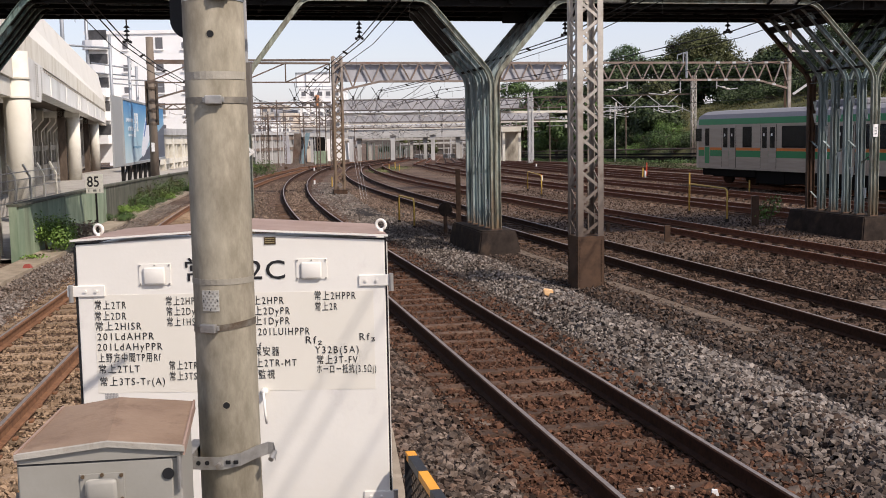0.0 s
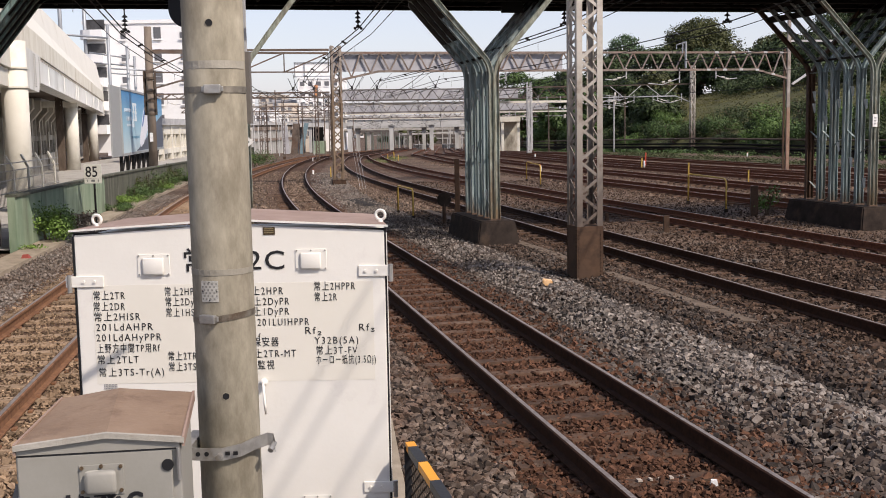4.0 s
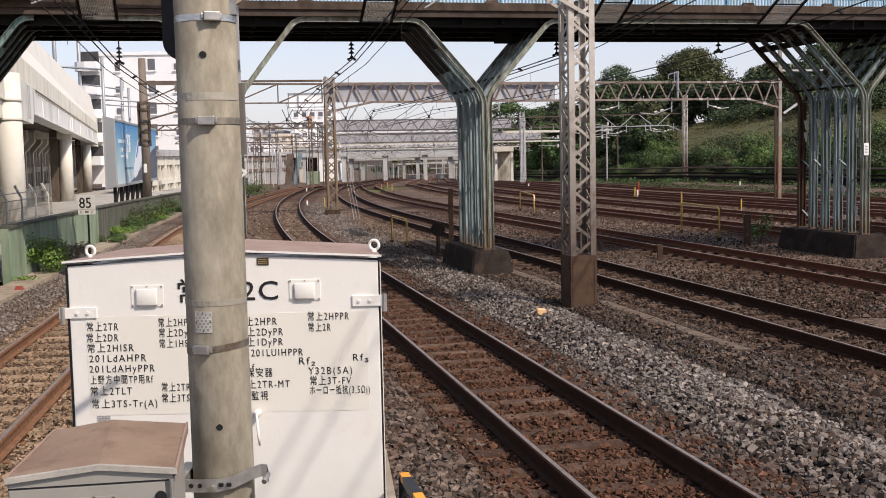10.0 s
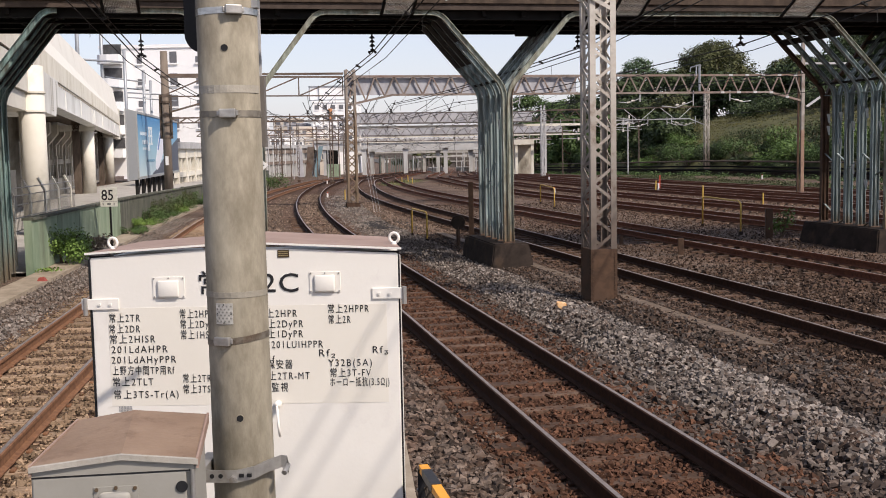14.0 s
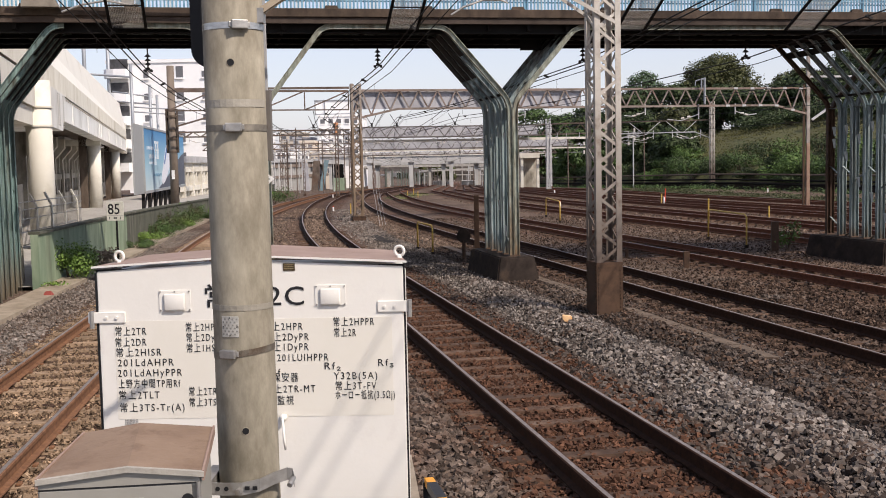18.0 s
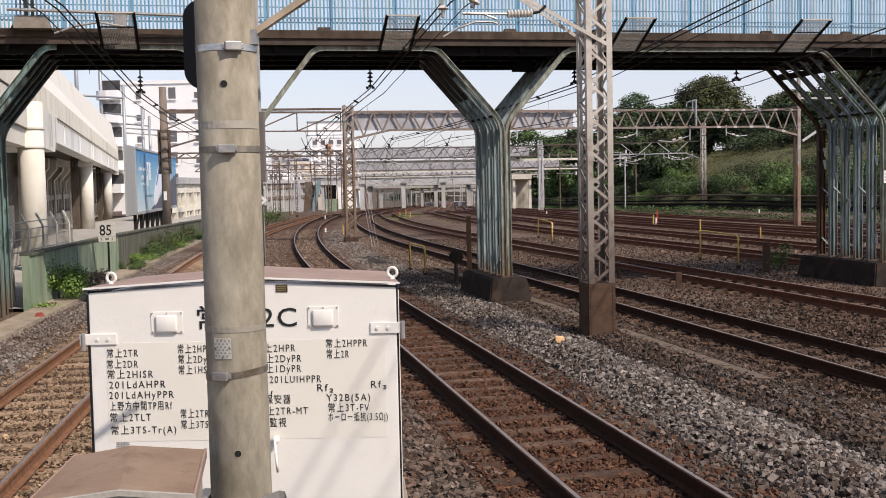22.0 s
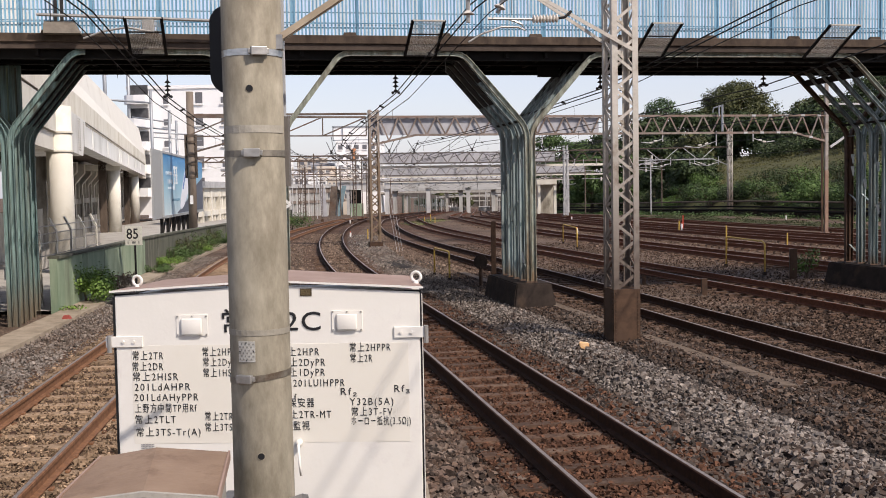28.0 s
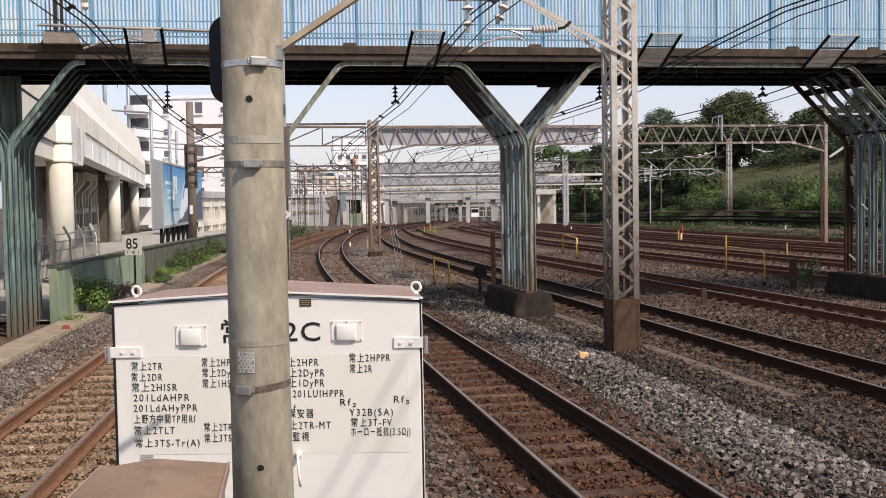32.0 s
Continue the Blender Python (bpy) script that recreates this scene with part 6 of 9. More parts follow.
# pale concrete paving between the wall and the elevated line
bm = bmesh.new()
rows = [[bm.verts.new((wall_x(y) - 0.2 - 12.0 * j / 3, y, 0.03)) for j in range(4)] for y in np.arange(24.2, 130.0, 5.0)]
for r0, r1 in zip(rows, rows[1:]):
    for j in range(3):
        bm.faces.new((r0[j + 1], r0[j], r1[j], r1[j + 1]))
tagged(part("paving", bm, M["concrete"]), "grey concrete paving behind a boundary wall", "pavement", kind="structure")
# kerb path at its foot
bm = bmesh.new()
sweep(bm, [(0.01, -0.1), (0.01, 0.03), (0.66, 0.03), (0.66, -0.1)], [(wall_x(y), y, 0) for y in list(np.arange(8, 60, 3.0))])
tagged(part("kerb_path", bm, M["kerb"]), "narrow brownish concrete kerb along a wall", "kerb", kind="structure")


def leaves(n, lobes, size, seed, rng_flat=0.0):
    """Vertices and faces of n small leaf clumps filling some lobes (x, y, z, rx, ry, rz)."""
    rng = np.random.default_rng(seed)
    lob = np.array(lobes, float)
    vol = lob[:, 3] * lob[:, 4] * lob[:, 5]
    pick = rng.choice(len(lob), n, p=vol / vol.sum())
    d = rng.normal(size=(n, 3))
    d /= np.linalg.norm(d, axis=1)[:, None]
    r = rng.uniform(0.25, 1.0, n) ** 0.5 * rng.uniform(0.75, 1.0, n) + np.abs(rng.normal(0, 0.16, n))
    c = lob[pick, :3] + d * r[:, None] * lob[pick, 3:]
    nrm = d * 0.9 + rng.normal(size=(n, 3)) * 0.4 + np.array([0, 0, 0.4])
    nrm /= np.linalg.norm(nrm, axis=1)[:, None]
    a = np.cross(nrm, rng.normal(size=(n, 3)))
    a /= np.linalg.norm(a, axis=1)[:, None] + 1e-9
    b = np.cross(nrm, a)
    s = size * rng.uniform(0.5, 1.3, n)[:, None]
    v = np.stack([c - a * s, c + b * s * 0.55 + nrm * s * 0.15, c + a * s, c - b * s * 0.55 + nrm * s * 0.15], 1)
    return v.reshape(-1, 3), np.arange(n * 4).reshape(n, 4)


def leaf_part(name, v, f, material, parent):
    me = bpy.data.meshes.new(name)
    me.vertices.add(len(v))
    me.vertices.foreach_set("co", v.reshape(-1))
    me.loops.add(f.size)
    me.loops.foreach_set("vertex_index", f.reshape(-1))
    me.polygons.add(len(f))
    me.polygons.foreach_set("loop_start", np.arange(0, f.size, 4))
    me.polygons.foreach_set("loop_total", np.full(len(f), 4))
    me.update()
    me.materials.append(material)
    ob = new(name, me)
    ob.parent = parent
    return ob


def shrub(x, y, z, w, h, n, size, material, label, seed, name="bush"):
    b = thing(name, label, "bush", (x, y, z))
    rg = random.Random(seed)
    lobes = [(rg.uniform(-0.5, 0.5) * w, rg.uniform(-0.3, 0.3) * w, h * rg.uniform(0.3, 0.65), w * rg.uniform(0.25, 0.4), w * rg.uniform(0.25, 0.4), h * rg.uniform(0.25, 0.4)) for _ in range(7)]
    v, f = leaves(n, lobes, size, seed)
    v[:, 2] = np.maximum(v[:, 2], 0.01)
    leaf_part("foliage", v, f, material, b)
    bm = bmesh.new()
    for i in range(6):
        tube(bm, [(rg.uniform(-0.1, 0.1) * w, 0, -0.05), (rg.uniform(-0.4, 0.4) * w, rg.uniform(-0.2, 0.2) * w, h * 0.7)], [0.02 * h, 0.006 * h], 5)
    part("stem", bm, M["bark"], b)
    return b


def tree(x, y, z, h, w, material, label, seed, n=2600, size=0.4, trunk=0.4, dome=False):
    t = thing("tree", label, "tree", (x, y, z))
    rg = random.Random(seed)
    bm = bmesh.new()
    tube(bm, [(0, 0, -0.3), (0.02 * h, 0, h * 0.25), (0, 0.02 * h, h * 0.55)], [0.035 * h, 0.026 * h, 0.014 * h], 8)
    part("trunk", bm, M["bark"], t)
    lobes = []
    bm = bmesh.new()
    for i in range(110 if dome else 30):
        a = i * 2.4 + rg.uniform(-0.4, 0.4)
        f = (i * 0.7549) % 1.0 if dome else rg.random()
        zz = h * (trunk + (0.93 - trunk) * f)
        rad = w * 0.5 * math.sqrt(max(0.08, 1 - (max(0.0, f - 0.25) / 0.85) ** 2)) * rg.uniform(0.45, 0.8)
        c = (math.cos(a) * rad, math.sin(a) * rad, zz)
        s = w * rg.uniform(0.09, 0.19)
        if dome:
            rad = w * 0.43 * math.sqrt(max(0.02, 1 - f ** 2.8)) * math.sqrt(rg.uniform(0.3, 1.0))
            c = (math.cos(a) * rad, math.sin(a) * rad, zz)
            s = w * rg.uniform(0.085, 0.125)
        lobes.append((*c, s, s, s * rg.uniform(0.6, 0.85)))
        tube(bm, [(0, 0, zz * 0.6), (c[0] * 0.5, c[1] * 0.5, zz * 0.82), c], [0.012 * h, 0.008 * h, 0.003 * h], 5)
    part("limb", bm, M["bark"], t)
    v, f = leaves(n, lobes, size, seed)
    leaf_part("crown", v, f, material, t)
    return t


shrub(-9.62, 26.3, 0, 1.15, 1.0, 4200, 0.036, M["leaf_bright"], "green leafy bush growing against a green wall", 3)
shrub(-10.25, 30.0, 0, 1.0, 0.5, 500, 0.06, surface("dry_twigs", (0.14, 0.10, 0.07), (0.27, 0.21, 0.16), scale=4, island=0.3), "dry brownish weeds at the foot of a wall", 4)
for i, y in enumerate((35.5, 38, 41, 44, 47.5, 51, 55, 59, 64)):
    shrub(wall_x(y) + 0.22, y, 0, 0.9, 0.34 + 0.12 * (i % 3), 2400, 0.026, M["leaf_bright"] if i % 3 == 1 else M["leaf"], "green weeds along the foot of a mossy wall", 20 + i, "weeds")
for i in range(7):
    y = 40.0 + 2.3 * i
    shrub(wall_x(y) + 0.12, y, 0, 0.9, 0.85 + 0.15 * (i % 3), 800, 0.04, M["leaf_olive"] if i % 2 else M["leaf"], "tall weeds overgrowing the top of a mossy wall", 60 + i, "weeds")
shrub(-9.3, 24.4, 0.02, 0.5, 0.12, 90, 0.04, M["leaf_bright"], "small weeds on a concrete kerb", 40, "weeds")
scrap = thing("red_scrap", "small faded red scrap lying on a kerb", "litter", (-8.72, 22.6, 0.03))
bm = bmesh.new()
hexa(bm, [(-0.09, -0.05, 0), (0.08, -0.06, 0), (0.10, 0.05, 0), (-0.07, 0.06, 0), (-0.06, -0.03, 0.07), (0.06, -0.04, 0.09), (0.07, 0.03, 0.06), (-0.05, 0.04, 0.08)])
part("lump", bm, plain("faded_red_plastic", (0.30, 0.07, 0.055)), scrap)

# speed sign
sg = thing("speed_sign", "ivory square speed sign with black numerals on a thin post", "sign", (-9.92, 31.0, 0))
bm = bmesh.new()
box(bm, -0.25, 0.245, -0.012, 0.0, 1.155, 1.70, bevel=0.004)
part("plate", bm, M["sign"], sg)
lettering("lettering", "85", 0.42, Matrix.Translation((-0.215, -0.0135, 1.345)) @ TM, M["ink"], sg, 0.86)
bm = bmesh.new()
box(bm, -0.235, 0.23, -0.0145, -0.012, 1.30, 1.306)
for x in (-0.17, 0.145):
    box(bm, x - 0.012, x + 0.012, -0.0145, -0.012, 1.195, 1.27)
box(bm, -0.05, 0.05, -0.0145, -0.012, 1.205, 1.265)
part("mark", bm, plain("grey_sign_mark", (0.16, 0.16, 0.15)), sg)
bm = bmesh.new()
tube(bm, [(0.02, 0.02, -0.1), (0.02, 0.02, 1.5)], 0.03, 8)
part("post", bm, M["dark_steel"], sg)

# billboard along the viaduct
bb = thing("billboard", "large billboard with a blue sky and a white train nose", "billboard", (-14.0, 48.0, 0), 98.5)
# local x runs along the board, its face towards the tracks is -y
BL, BB0, BB1 = 17.0, 1.62, 4.40


def gradient_mat(name, c0, c1, c2):
    m, nt, bsdf = node_mat(name)
    N, L = nt.nodes, nt.links
    co = N.new("ShaderNodeTexCoord"); sep = N.new("ShaderNodeSeparateXYZ")
    L.new(co.outputs["Generated"], sep.inputs[0])
    r = N.new("ShaderNodeValToRGB"); el = r.color_ramp.elements
    el.new(0.5)
    for e, p, c in zip(el, (0.0, 0.45, 1.0), (c0, c1, c2)):
        e.position, e.color = p, (*c, 1)
    L.new(sep.outputs[2], r.inputs[0])
    L.new(r.outputs[0], bsdf.inputs["Base Color"])
    bsdf.inputs["Roughness"].default_value = 0.5
    return m


bm = bmesh.new()
box(bm, 0, BL, -0.02, 0.05, BB0, BB1)
part("picture", bm, gradient_mat("printed_sky", (0.55, 0.66, 0.70), (0.30, 0.52, 0.64), (0.03, 0.22, 0.50)), bb)
bm = bmesh.new()
box(bm, -0.12, 0, -0.05, 0.08, BB0 - 0.05, BB1 + 0.08)
box(bm, 0, BL + 0.1, -0.05, 0.08, BB1, BB1 + 0.1)
box(bm, 0, BL + 0.1, -0.05, 0.08, BB0 - 0.12, BB0)
part("frame", bm, plain("silver_frame", (0.42, 0.43, 0.43), 0.45, 0.3), bb)
bm = bmesh.new()
box(bm, -2.9, -0.14, 0.0, 0.06, BB0 - 0.1, BB1 + 0.1)
part("end_panel", bm, plain("grey_metal_panel", (0.34, 0.35, 0.35), 0.5), bb)


def board_shape(name, pts, mat, y):
    bm = bmesh.new()
    lo = [bm.verts.new((x, y, z)) for x, z in pts]
    hi = [bm.verts.new((x, y - 0.006, z)) for x, z in pts]
    bm.faces.new(hi)
    for i in range(len(pts)):
        bm.faces.new((lo[i], lo[(i + 1) % len(pts)], hi[(i + 1) % len(pts)], hi[i]))
    part(name, bm, mat, bb)


board_shape("dark_base", [(4.6, BB0 + 0.02), (16.9, BB0 + 0.02), (16.9, 3.5), (14.6, 3.2), (11.5, 2.75), (8.6, 2.2), (6.2, 1.85)], plain("printed_slate", (0.10, 0.115, 0.15), 0.5), -0.024)
board_shape("train_nose", [(5.9, 1.95), (6.4, 1.8), (7.4, 1.95), (8.8, 2.45), (10.6, 3.05), (12.6, 3.9), (11.8, 4.16), (10.2, 4.2), (9.0, 4.08), (7.9, 3.6), (6.9, 2.9), (6.2, 2.35)], plain("printed_white", (0.78, 0.80, 0.86), 0.5), -0.03)
board_shape("train_window", [(7.0, 2.82), (7.35, 2.8), (8.3, 3.42), (9.3, 3.92), (9.9, 4.1), (9.1, 4.02), (8.0, 3.54)], plain("printed_blue", (0.05, 0.16, 0.42), 0.5), -0.036)
rb = random.Random(31)
for xs0, xs1, z0, z1, n in ((1.0, 3.4, 3.45, 3.62, 8), (1.6, 3.5, 3.05, 3.25, 6), (1.6, 3.5, 2.78, 2.92, 7), (3.5, 4.4, 2.75, 3.05, 2), (3.0, 6.0, 2.22, 2.36, 9)):
    w = (xs1 - xs0) / n
    for i in range(n):
        bm = bmesh.new()
        x = xs0 + w * i
        box(bm, x, x + w * rb.uniform(0.45, 0.8), -0.03, -0.02, z0 + rb.uniform(0, 0.04), z1)
        part("writing_bar", bm, plain("printed_bar", (0.70, 0.77, 0.82), 0.5) if z0 > 2.6 else plain("printed_dark_bar", (0.16, 0.32, 0.44), 0.5), bb)
for x in (3.7, 4.5):
    for x0, x1, z0, z1 in ((0, 0.62, 3.78, 3.9), (0, 0.62, 3.42, 3.52), (0, 0.62, 3.05, 3.15), (0.12, 0.26, 3.1, 3.85), (0.4, 0.54, 3.1, 3.85)):
        bm = bmesh.new()
        box(bm, x + x0, x + x1, -0.032, -0.021, z0, z1)
        part("writing_bar", bm, plain("printed_bar_white", (0.78, 0.82, 0.84), 0.5), bb)
for i in range(8):
    bm = bmesh.new()
    box(bm, 0.6 + 2.0 * i, 0.74 + 2.0 * i, 0.1, 0.24, -0.1, BB0)
    beam(bm, (0.6 + 2.0 * i, 0.2, 0.3), (2.2 + 2.0 * i, 0.2, BB0 - 0.15), 0.06, 0.06)
    part("leg", bm, M["dark_steel"], bb)

# utility pole in front of the billboard
up = thing("utility_pole", "brownish concrete pole carrying overhead wire fittings", "pole", (-13.2, 50.0, 0))
bm = bmesh.new()
tube(bm, [(0, 0, -0.1), (0, 0, 7.25)], [0.205, 0.165], 16)
part("shaft", bm, surface("dark_brown_pole", (0.12, 0.095, 0.075), (0.22, 0.18, 0.145), scale=3, stretch=(1, 1, 0.3), rough=0.9), up, smooth=True)
bm = bmesh.new()
for z, r in ((5.2, 0.21), (4.9, 0.23), (4.3, 0.22), (3.9, 0.23), (3.3, 0.215)):
    tube(bm, [(0, 0, z), (0, 0, z + 0.10)], r, 12)
box(bm, -0.28, -0.20, -0.1, 0.1, 3.3, 5.3)
box(bm, 0.21, 0.26, -0.1, 0.1, 3.3, 5.3)
part("fitting", bm, M["brown_concrete"], up)
bm = bmesh.new()
box(bm, -0.05, 0.09, -0.26, -0.23, 2.1, 2.5)
part("label_plate", bm, M["white"], up)
bm = bmesh.new()
beam(bm, (0, 0, 6.18), (8.0, 1.4, 6.18), 0.10, 0.10)
beam(bm, (0.2, 0, 4.5), (2.8, 0.6, 5.25), 0.08, 0.08)
part("arm", bm, M["gantry"], up)

# ---------------------------------------------------------------- elevated line: painted girder on round columns
VD = Vector((-0.27, 1.0, 0)).normalized()
VN = Vector((VD.y, -VD.x, 0))          # towards the tracks
VB = Vector((-14.5, 38.0, 0))


def via(s, out, z):
    return VB + VD * s + VN * out + Vector((0, 0, z))


viaduct = thing("viaduct", "cream-painted elevated railway with a riveted girder on round columns", "viaduct", kind="structure")


def slab(name, s0, s1, o0, o1, z0, z1, mat, parent=None, label=""):
    bm = bmesh.new()
    hexa(bm, [via(s0, o0, z0), via(s0, o1, z0), via(s1, o1, z0), via(s1, o0, z0), via(s0, o0, z1), via(s0, o1, z1), via(s1, o1, z1), via(s1, o0, z1)])
    return part(name, bm, mat, parent or viaduct, label)


M["girder_paint"] = surface("pale_grey_girder_paint", (0.70, 0.69, 0.64), (0.80, 0.79, 0.75), scale=0.8, stretch=(1, 1, 0.4), rough=0.6, bump=0.03, stain=(0.44, 0.42, 0.37), stain_amount=0.35, stain_scale=0.5)
slab("fascia", -30, 3.0, 0.0, -0.5, 4.70, 5.64, M["white_concrete"])
bm = bmesh.new()
hexa(bm, [via(6.5, 0.0, 4.66), via(6.5, -0.5, 4.66), via(78, -0.5, 4.42), via(78, 0.0, 4.42), via(6.5, 0.0, 5.64), via(6.5, -0.5, 5.64), via(78, -0.5, 5.64), via(78, 0.0, 5.64)])
part("fascia", bm, M["girder_paint"], viaduct)
slab("upper_fascia", -30, 78, 0.04, -0.5, 5.70, 6.545, surface("stained_cream_concrete", (0.66, 0.62, 0.52), (0.78, 0.75, 0.66), scale=0.9, stretch=(1, 1, 0.5), rough=0.85, bump=0.08, stain=(0.48, 0.42, 0.30), stain_amount=0.35, stain_scale=0.6))
slab("web_recess", -30, 78, -0.06, -0.5, 5.64, 5.70, M["brown_concrete"])
bm = bmesh.new()
hexa(bm, [via(-30, 0.0, 6.565), via(-30, -0.7, 6.565), via(78, -0.7, 6.565), via(78, 0.0, 6.565), via(-30, -0.5, 8.0), via(-30, -0.75, 8.0), via(78, -0.75, 9.45), via(78, -0.5, 9.45)])
bmesh.ops.bevel(bm, geom=[e for e in bm.edges if min(v.co.z for v in e.verts) > 7.9], offset=0.12, segments=3, affect="EDGES")
part("parapet", bm, surface("smooth_cream_paint", (0.73, 0.705, 0.635), (0.79, 0.765, 0.695), scale=0.35, rough=0.7, bump=0.02, stain=(0.60, 0.56, 0.47), stain_amount=0.1, stain_scale=0.3), viaduct, "smooth cream parapet leaning inwards")
bm = bmesh.new()
hexa(bm, [via(78.3, -0.5, 4.35), via(78.3, -1.0, 4.35), via(122, -1.0, 4.35), via(122, -0.5, 4.35), via(78.3, -0.5, 7.6), via(78.3, -1.0, 7.6), via(122, -1.0, 8.3), via(122, -0.5, 8.3)])
part("approach_wall", bm, M["white_concrete"], viaduct)
slab("soffit", -30, 78, -0.52, -9, 4.9, 5.2, M["brown_concrete"])
bm = bmesh.new()
hexa(bm, [via(6.5, 0.10, 4.60), via(6.5, -0.6, 4.60), via(78, -0.6, 4.36), via(78, 0.10, 4.36), via(6.5, 0.10, 4.655), via(6.5, -0.6, 4.655), via(78, -0.6, 4.415), via(78, 0.10, 4.415)])
part("bottom_flange", bm, M["girder_paint"], viaduct)
bm = bmesh.new()
# row under the fascia lip, coloured dark for the shadows below it
for i in range(70):
    slab_pts = [via(6.8 + 1.02 * i + ds, o, z) for z in (5.54, 5.63) for ds, o in ((0, 0.0), (0, 0.05), (0.3, 0.05), (0.3, 0.0))]
    hexa(bm, slab_pts)
for k in range(14):
    for s in (3.4, 4.0, 5.6):
        q = via(s, 0.16, 4.35 + 0.09 * k)
        box(bm, q.x - 0.03, q.x + 0.03, q.y - 0.03, q.y + 0.03, q.z - 0.02, q.z + 0.02)
tagged(part("riveting", bm, surface("grimy_rivet_paint", (0.20, 0.18, 0.15), (0.36, 0.33, 0.28), scale=6, rough=0.8), viaduct), kind="stuff")
for s in (12, 22, 32.4, 34.4, 44, 56, 66):
    slab("stiffener", s, s + 0.12, 0.03, 0.0, 4.66 if s < 40 else 4.58, 5.52, M["girder_paint"])
hb = bmesh.new()
hexa(hb, [via(0.5, 0.16, 4.18), via(0.5, -1.6, 4.18), via(5.2, -1.6, 4.16), via(5.2, 0.16, 4.16), via(0.5, 0.16, 5.63), via(0.5, -1.6, 5.63), via(6.6, -1.6, 5.63), via(6.6, 0.16, 5.63)])
part("bearing_block", hb, M["girder_paint"], viaduct)
slab("crosshead", -9.0, -1.6, -0.1, -5.0, 4.10, 4.68, M["white_concrete"])
for s, out, r, top, rings in ((-2.0, 0.02, 0.42, 5.58, (4.68, 4.06)), (36.8, -0.65, 0.43, 4.9, (4.3,)), (67, -0.65, 0.43, 4.9, (4.3,))):
    bm = bmesh.new()
    tube(bm, [via(s, out, -0.2), via(s, out, top)], r, 28)
    col = part("column", bm, M["white_concrete"], viaduct, "round cream-painted column", smooth=True)
    for z in rings:
        bm = bmesh.new()
        tube(bm, [via(s, out, z), via(s, out, z + 0.06)], r + 0.05, 28)
        part("collar", bm, M["white_concrete"], col)
    if s > 0:
        slab("crosshead", s - 0.5, s + 0.5, -0.2, -5, 4.2, 4.6, M["white_concrete"])
for s in (36.3, 66.5):
    bm = bmesh.new()
    hexa(bm, [via(s, -1.12, -0.2), via(s, -1.6, -0.2), via(s + 1.0, -1.6, -0.2), via(s + 1.0, -1.12, -0.2), via(s, -1.12, 4.85), via(s, -1.6, 4.85), via(s + 1.0, -1.6, 4.85), via(s + 1.0, -1.12, 4.85)])
    part("square_column", bm, M["brown_concrete"], viaduct)
slab("plinth", 20, 124, -2.35, -2.6, -0.2, 1.15, M["grimy_concrete"])
for s in range(26, 122, 6):
    slab("pilaster", s, s + 0.6, -2.25, -2.35, -0.2, 2.6, M["grimy_concrete"])
slab("plinth", -24, 18, -3.0, -3.4, -0.2, 1.95, M["grimy_concrete"])
# older arcade behind the elevated line
arc = thing("railway_arcade", "old pale concrete railway arcade with dark bays behind the elevated line", "arcade", kind="structure")
for i in range(26):
    s0 = -26 + 5.0 * i
    o = -5.6 if i < 9 else -2.9 if i < 22 else -2.9 + (i - 21) * 0.3
    for (a, b, z0, z1, d) in ((0, 0.7, -0.2, 4.6, 0.6), (0.7, 5.0, 3.9, 4.6, 0.4), (0.7, 5.0, 2.0, 2.35, 0.3), (2.6, 3.0, -0.2, 3.9, 0.3)):
        slab("bay_frame", s0 + a, s0 + b, o, o - d, z0, z1, M["grimy_concrete"], arc)
    bm = bmesh.new()
    hexa(bm, [via(s0 - 0.2, o + 0.6, 4.0), via(s0 - 0.2, o, 3.3), via(s0 + 0.9, o, 3.3), via(s0 + 0.9, o + 0.6, 4.0), via(s0 - 0.2, o + 0.6, 4.6), via(s0 - 0.2, o, 4.6), via(s0 + 0.9, o, 4.6), via(s0 + 0.9, o + 0.6, 4.6)])
    part("bracket", bm, M["grimy_concrete"], arc)
    slab("back_wall", s0, s0 + 5.0, o - 1.2, o - 1.4, -0.2, 4.6, M["kerb"], arc)
    if i > 12:
        slab("parapet", s0, s0 + 5.0, o + 0.2, o - 0.2, 4.62, 5.5, M["gantry_pale"], arc)
# short security fence by the first column
fence = thing("security_fence", "pale angled posts of a mesh security fence on a wall", "fence")
for i in range(6):
    y = 23.5 + 1.5 * i
    p = Vector((wall_x(y) - 0.6, y, 0))
    bm = bmesh.new()
    beam(bm, p, p + Vector((0, 0, 1.75)), 0.05, 0.05, (1, 0, 0))
    beam(bm, p + Vector((0, 0, 1.75)), p + Vector((-0.14, -0.08, 2.08)), 0.05, 0.05, (1, 0, 0))
    part("post", bm, M["white_concrete"], fence)
bm = bmesh.new()
for z in (0.9, 1.2, 1.5, 1.72, 1.9):
    tube(bm, [(wall_x(y) - 0.6, y, z) for y in (23.5, 27.5, 31.55)], 0.014, 5)
for i in range(70):
    y = 23.5 + 8.05 * i / 70
    tube(bm, [(wall_x(y) - 0.6, y, 0.9), (wall_x(y) - 0.6, y, 1.72)], 0.006, 4)
tagged(part("wire_mesh", bm, M["galv"], fence), kind="stuff")
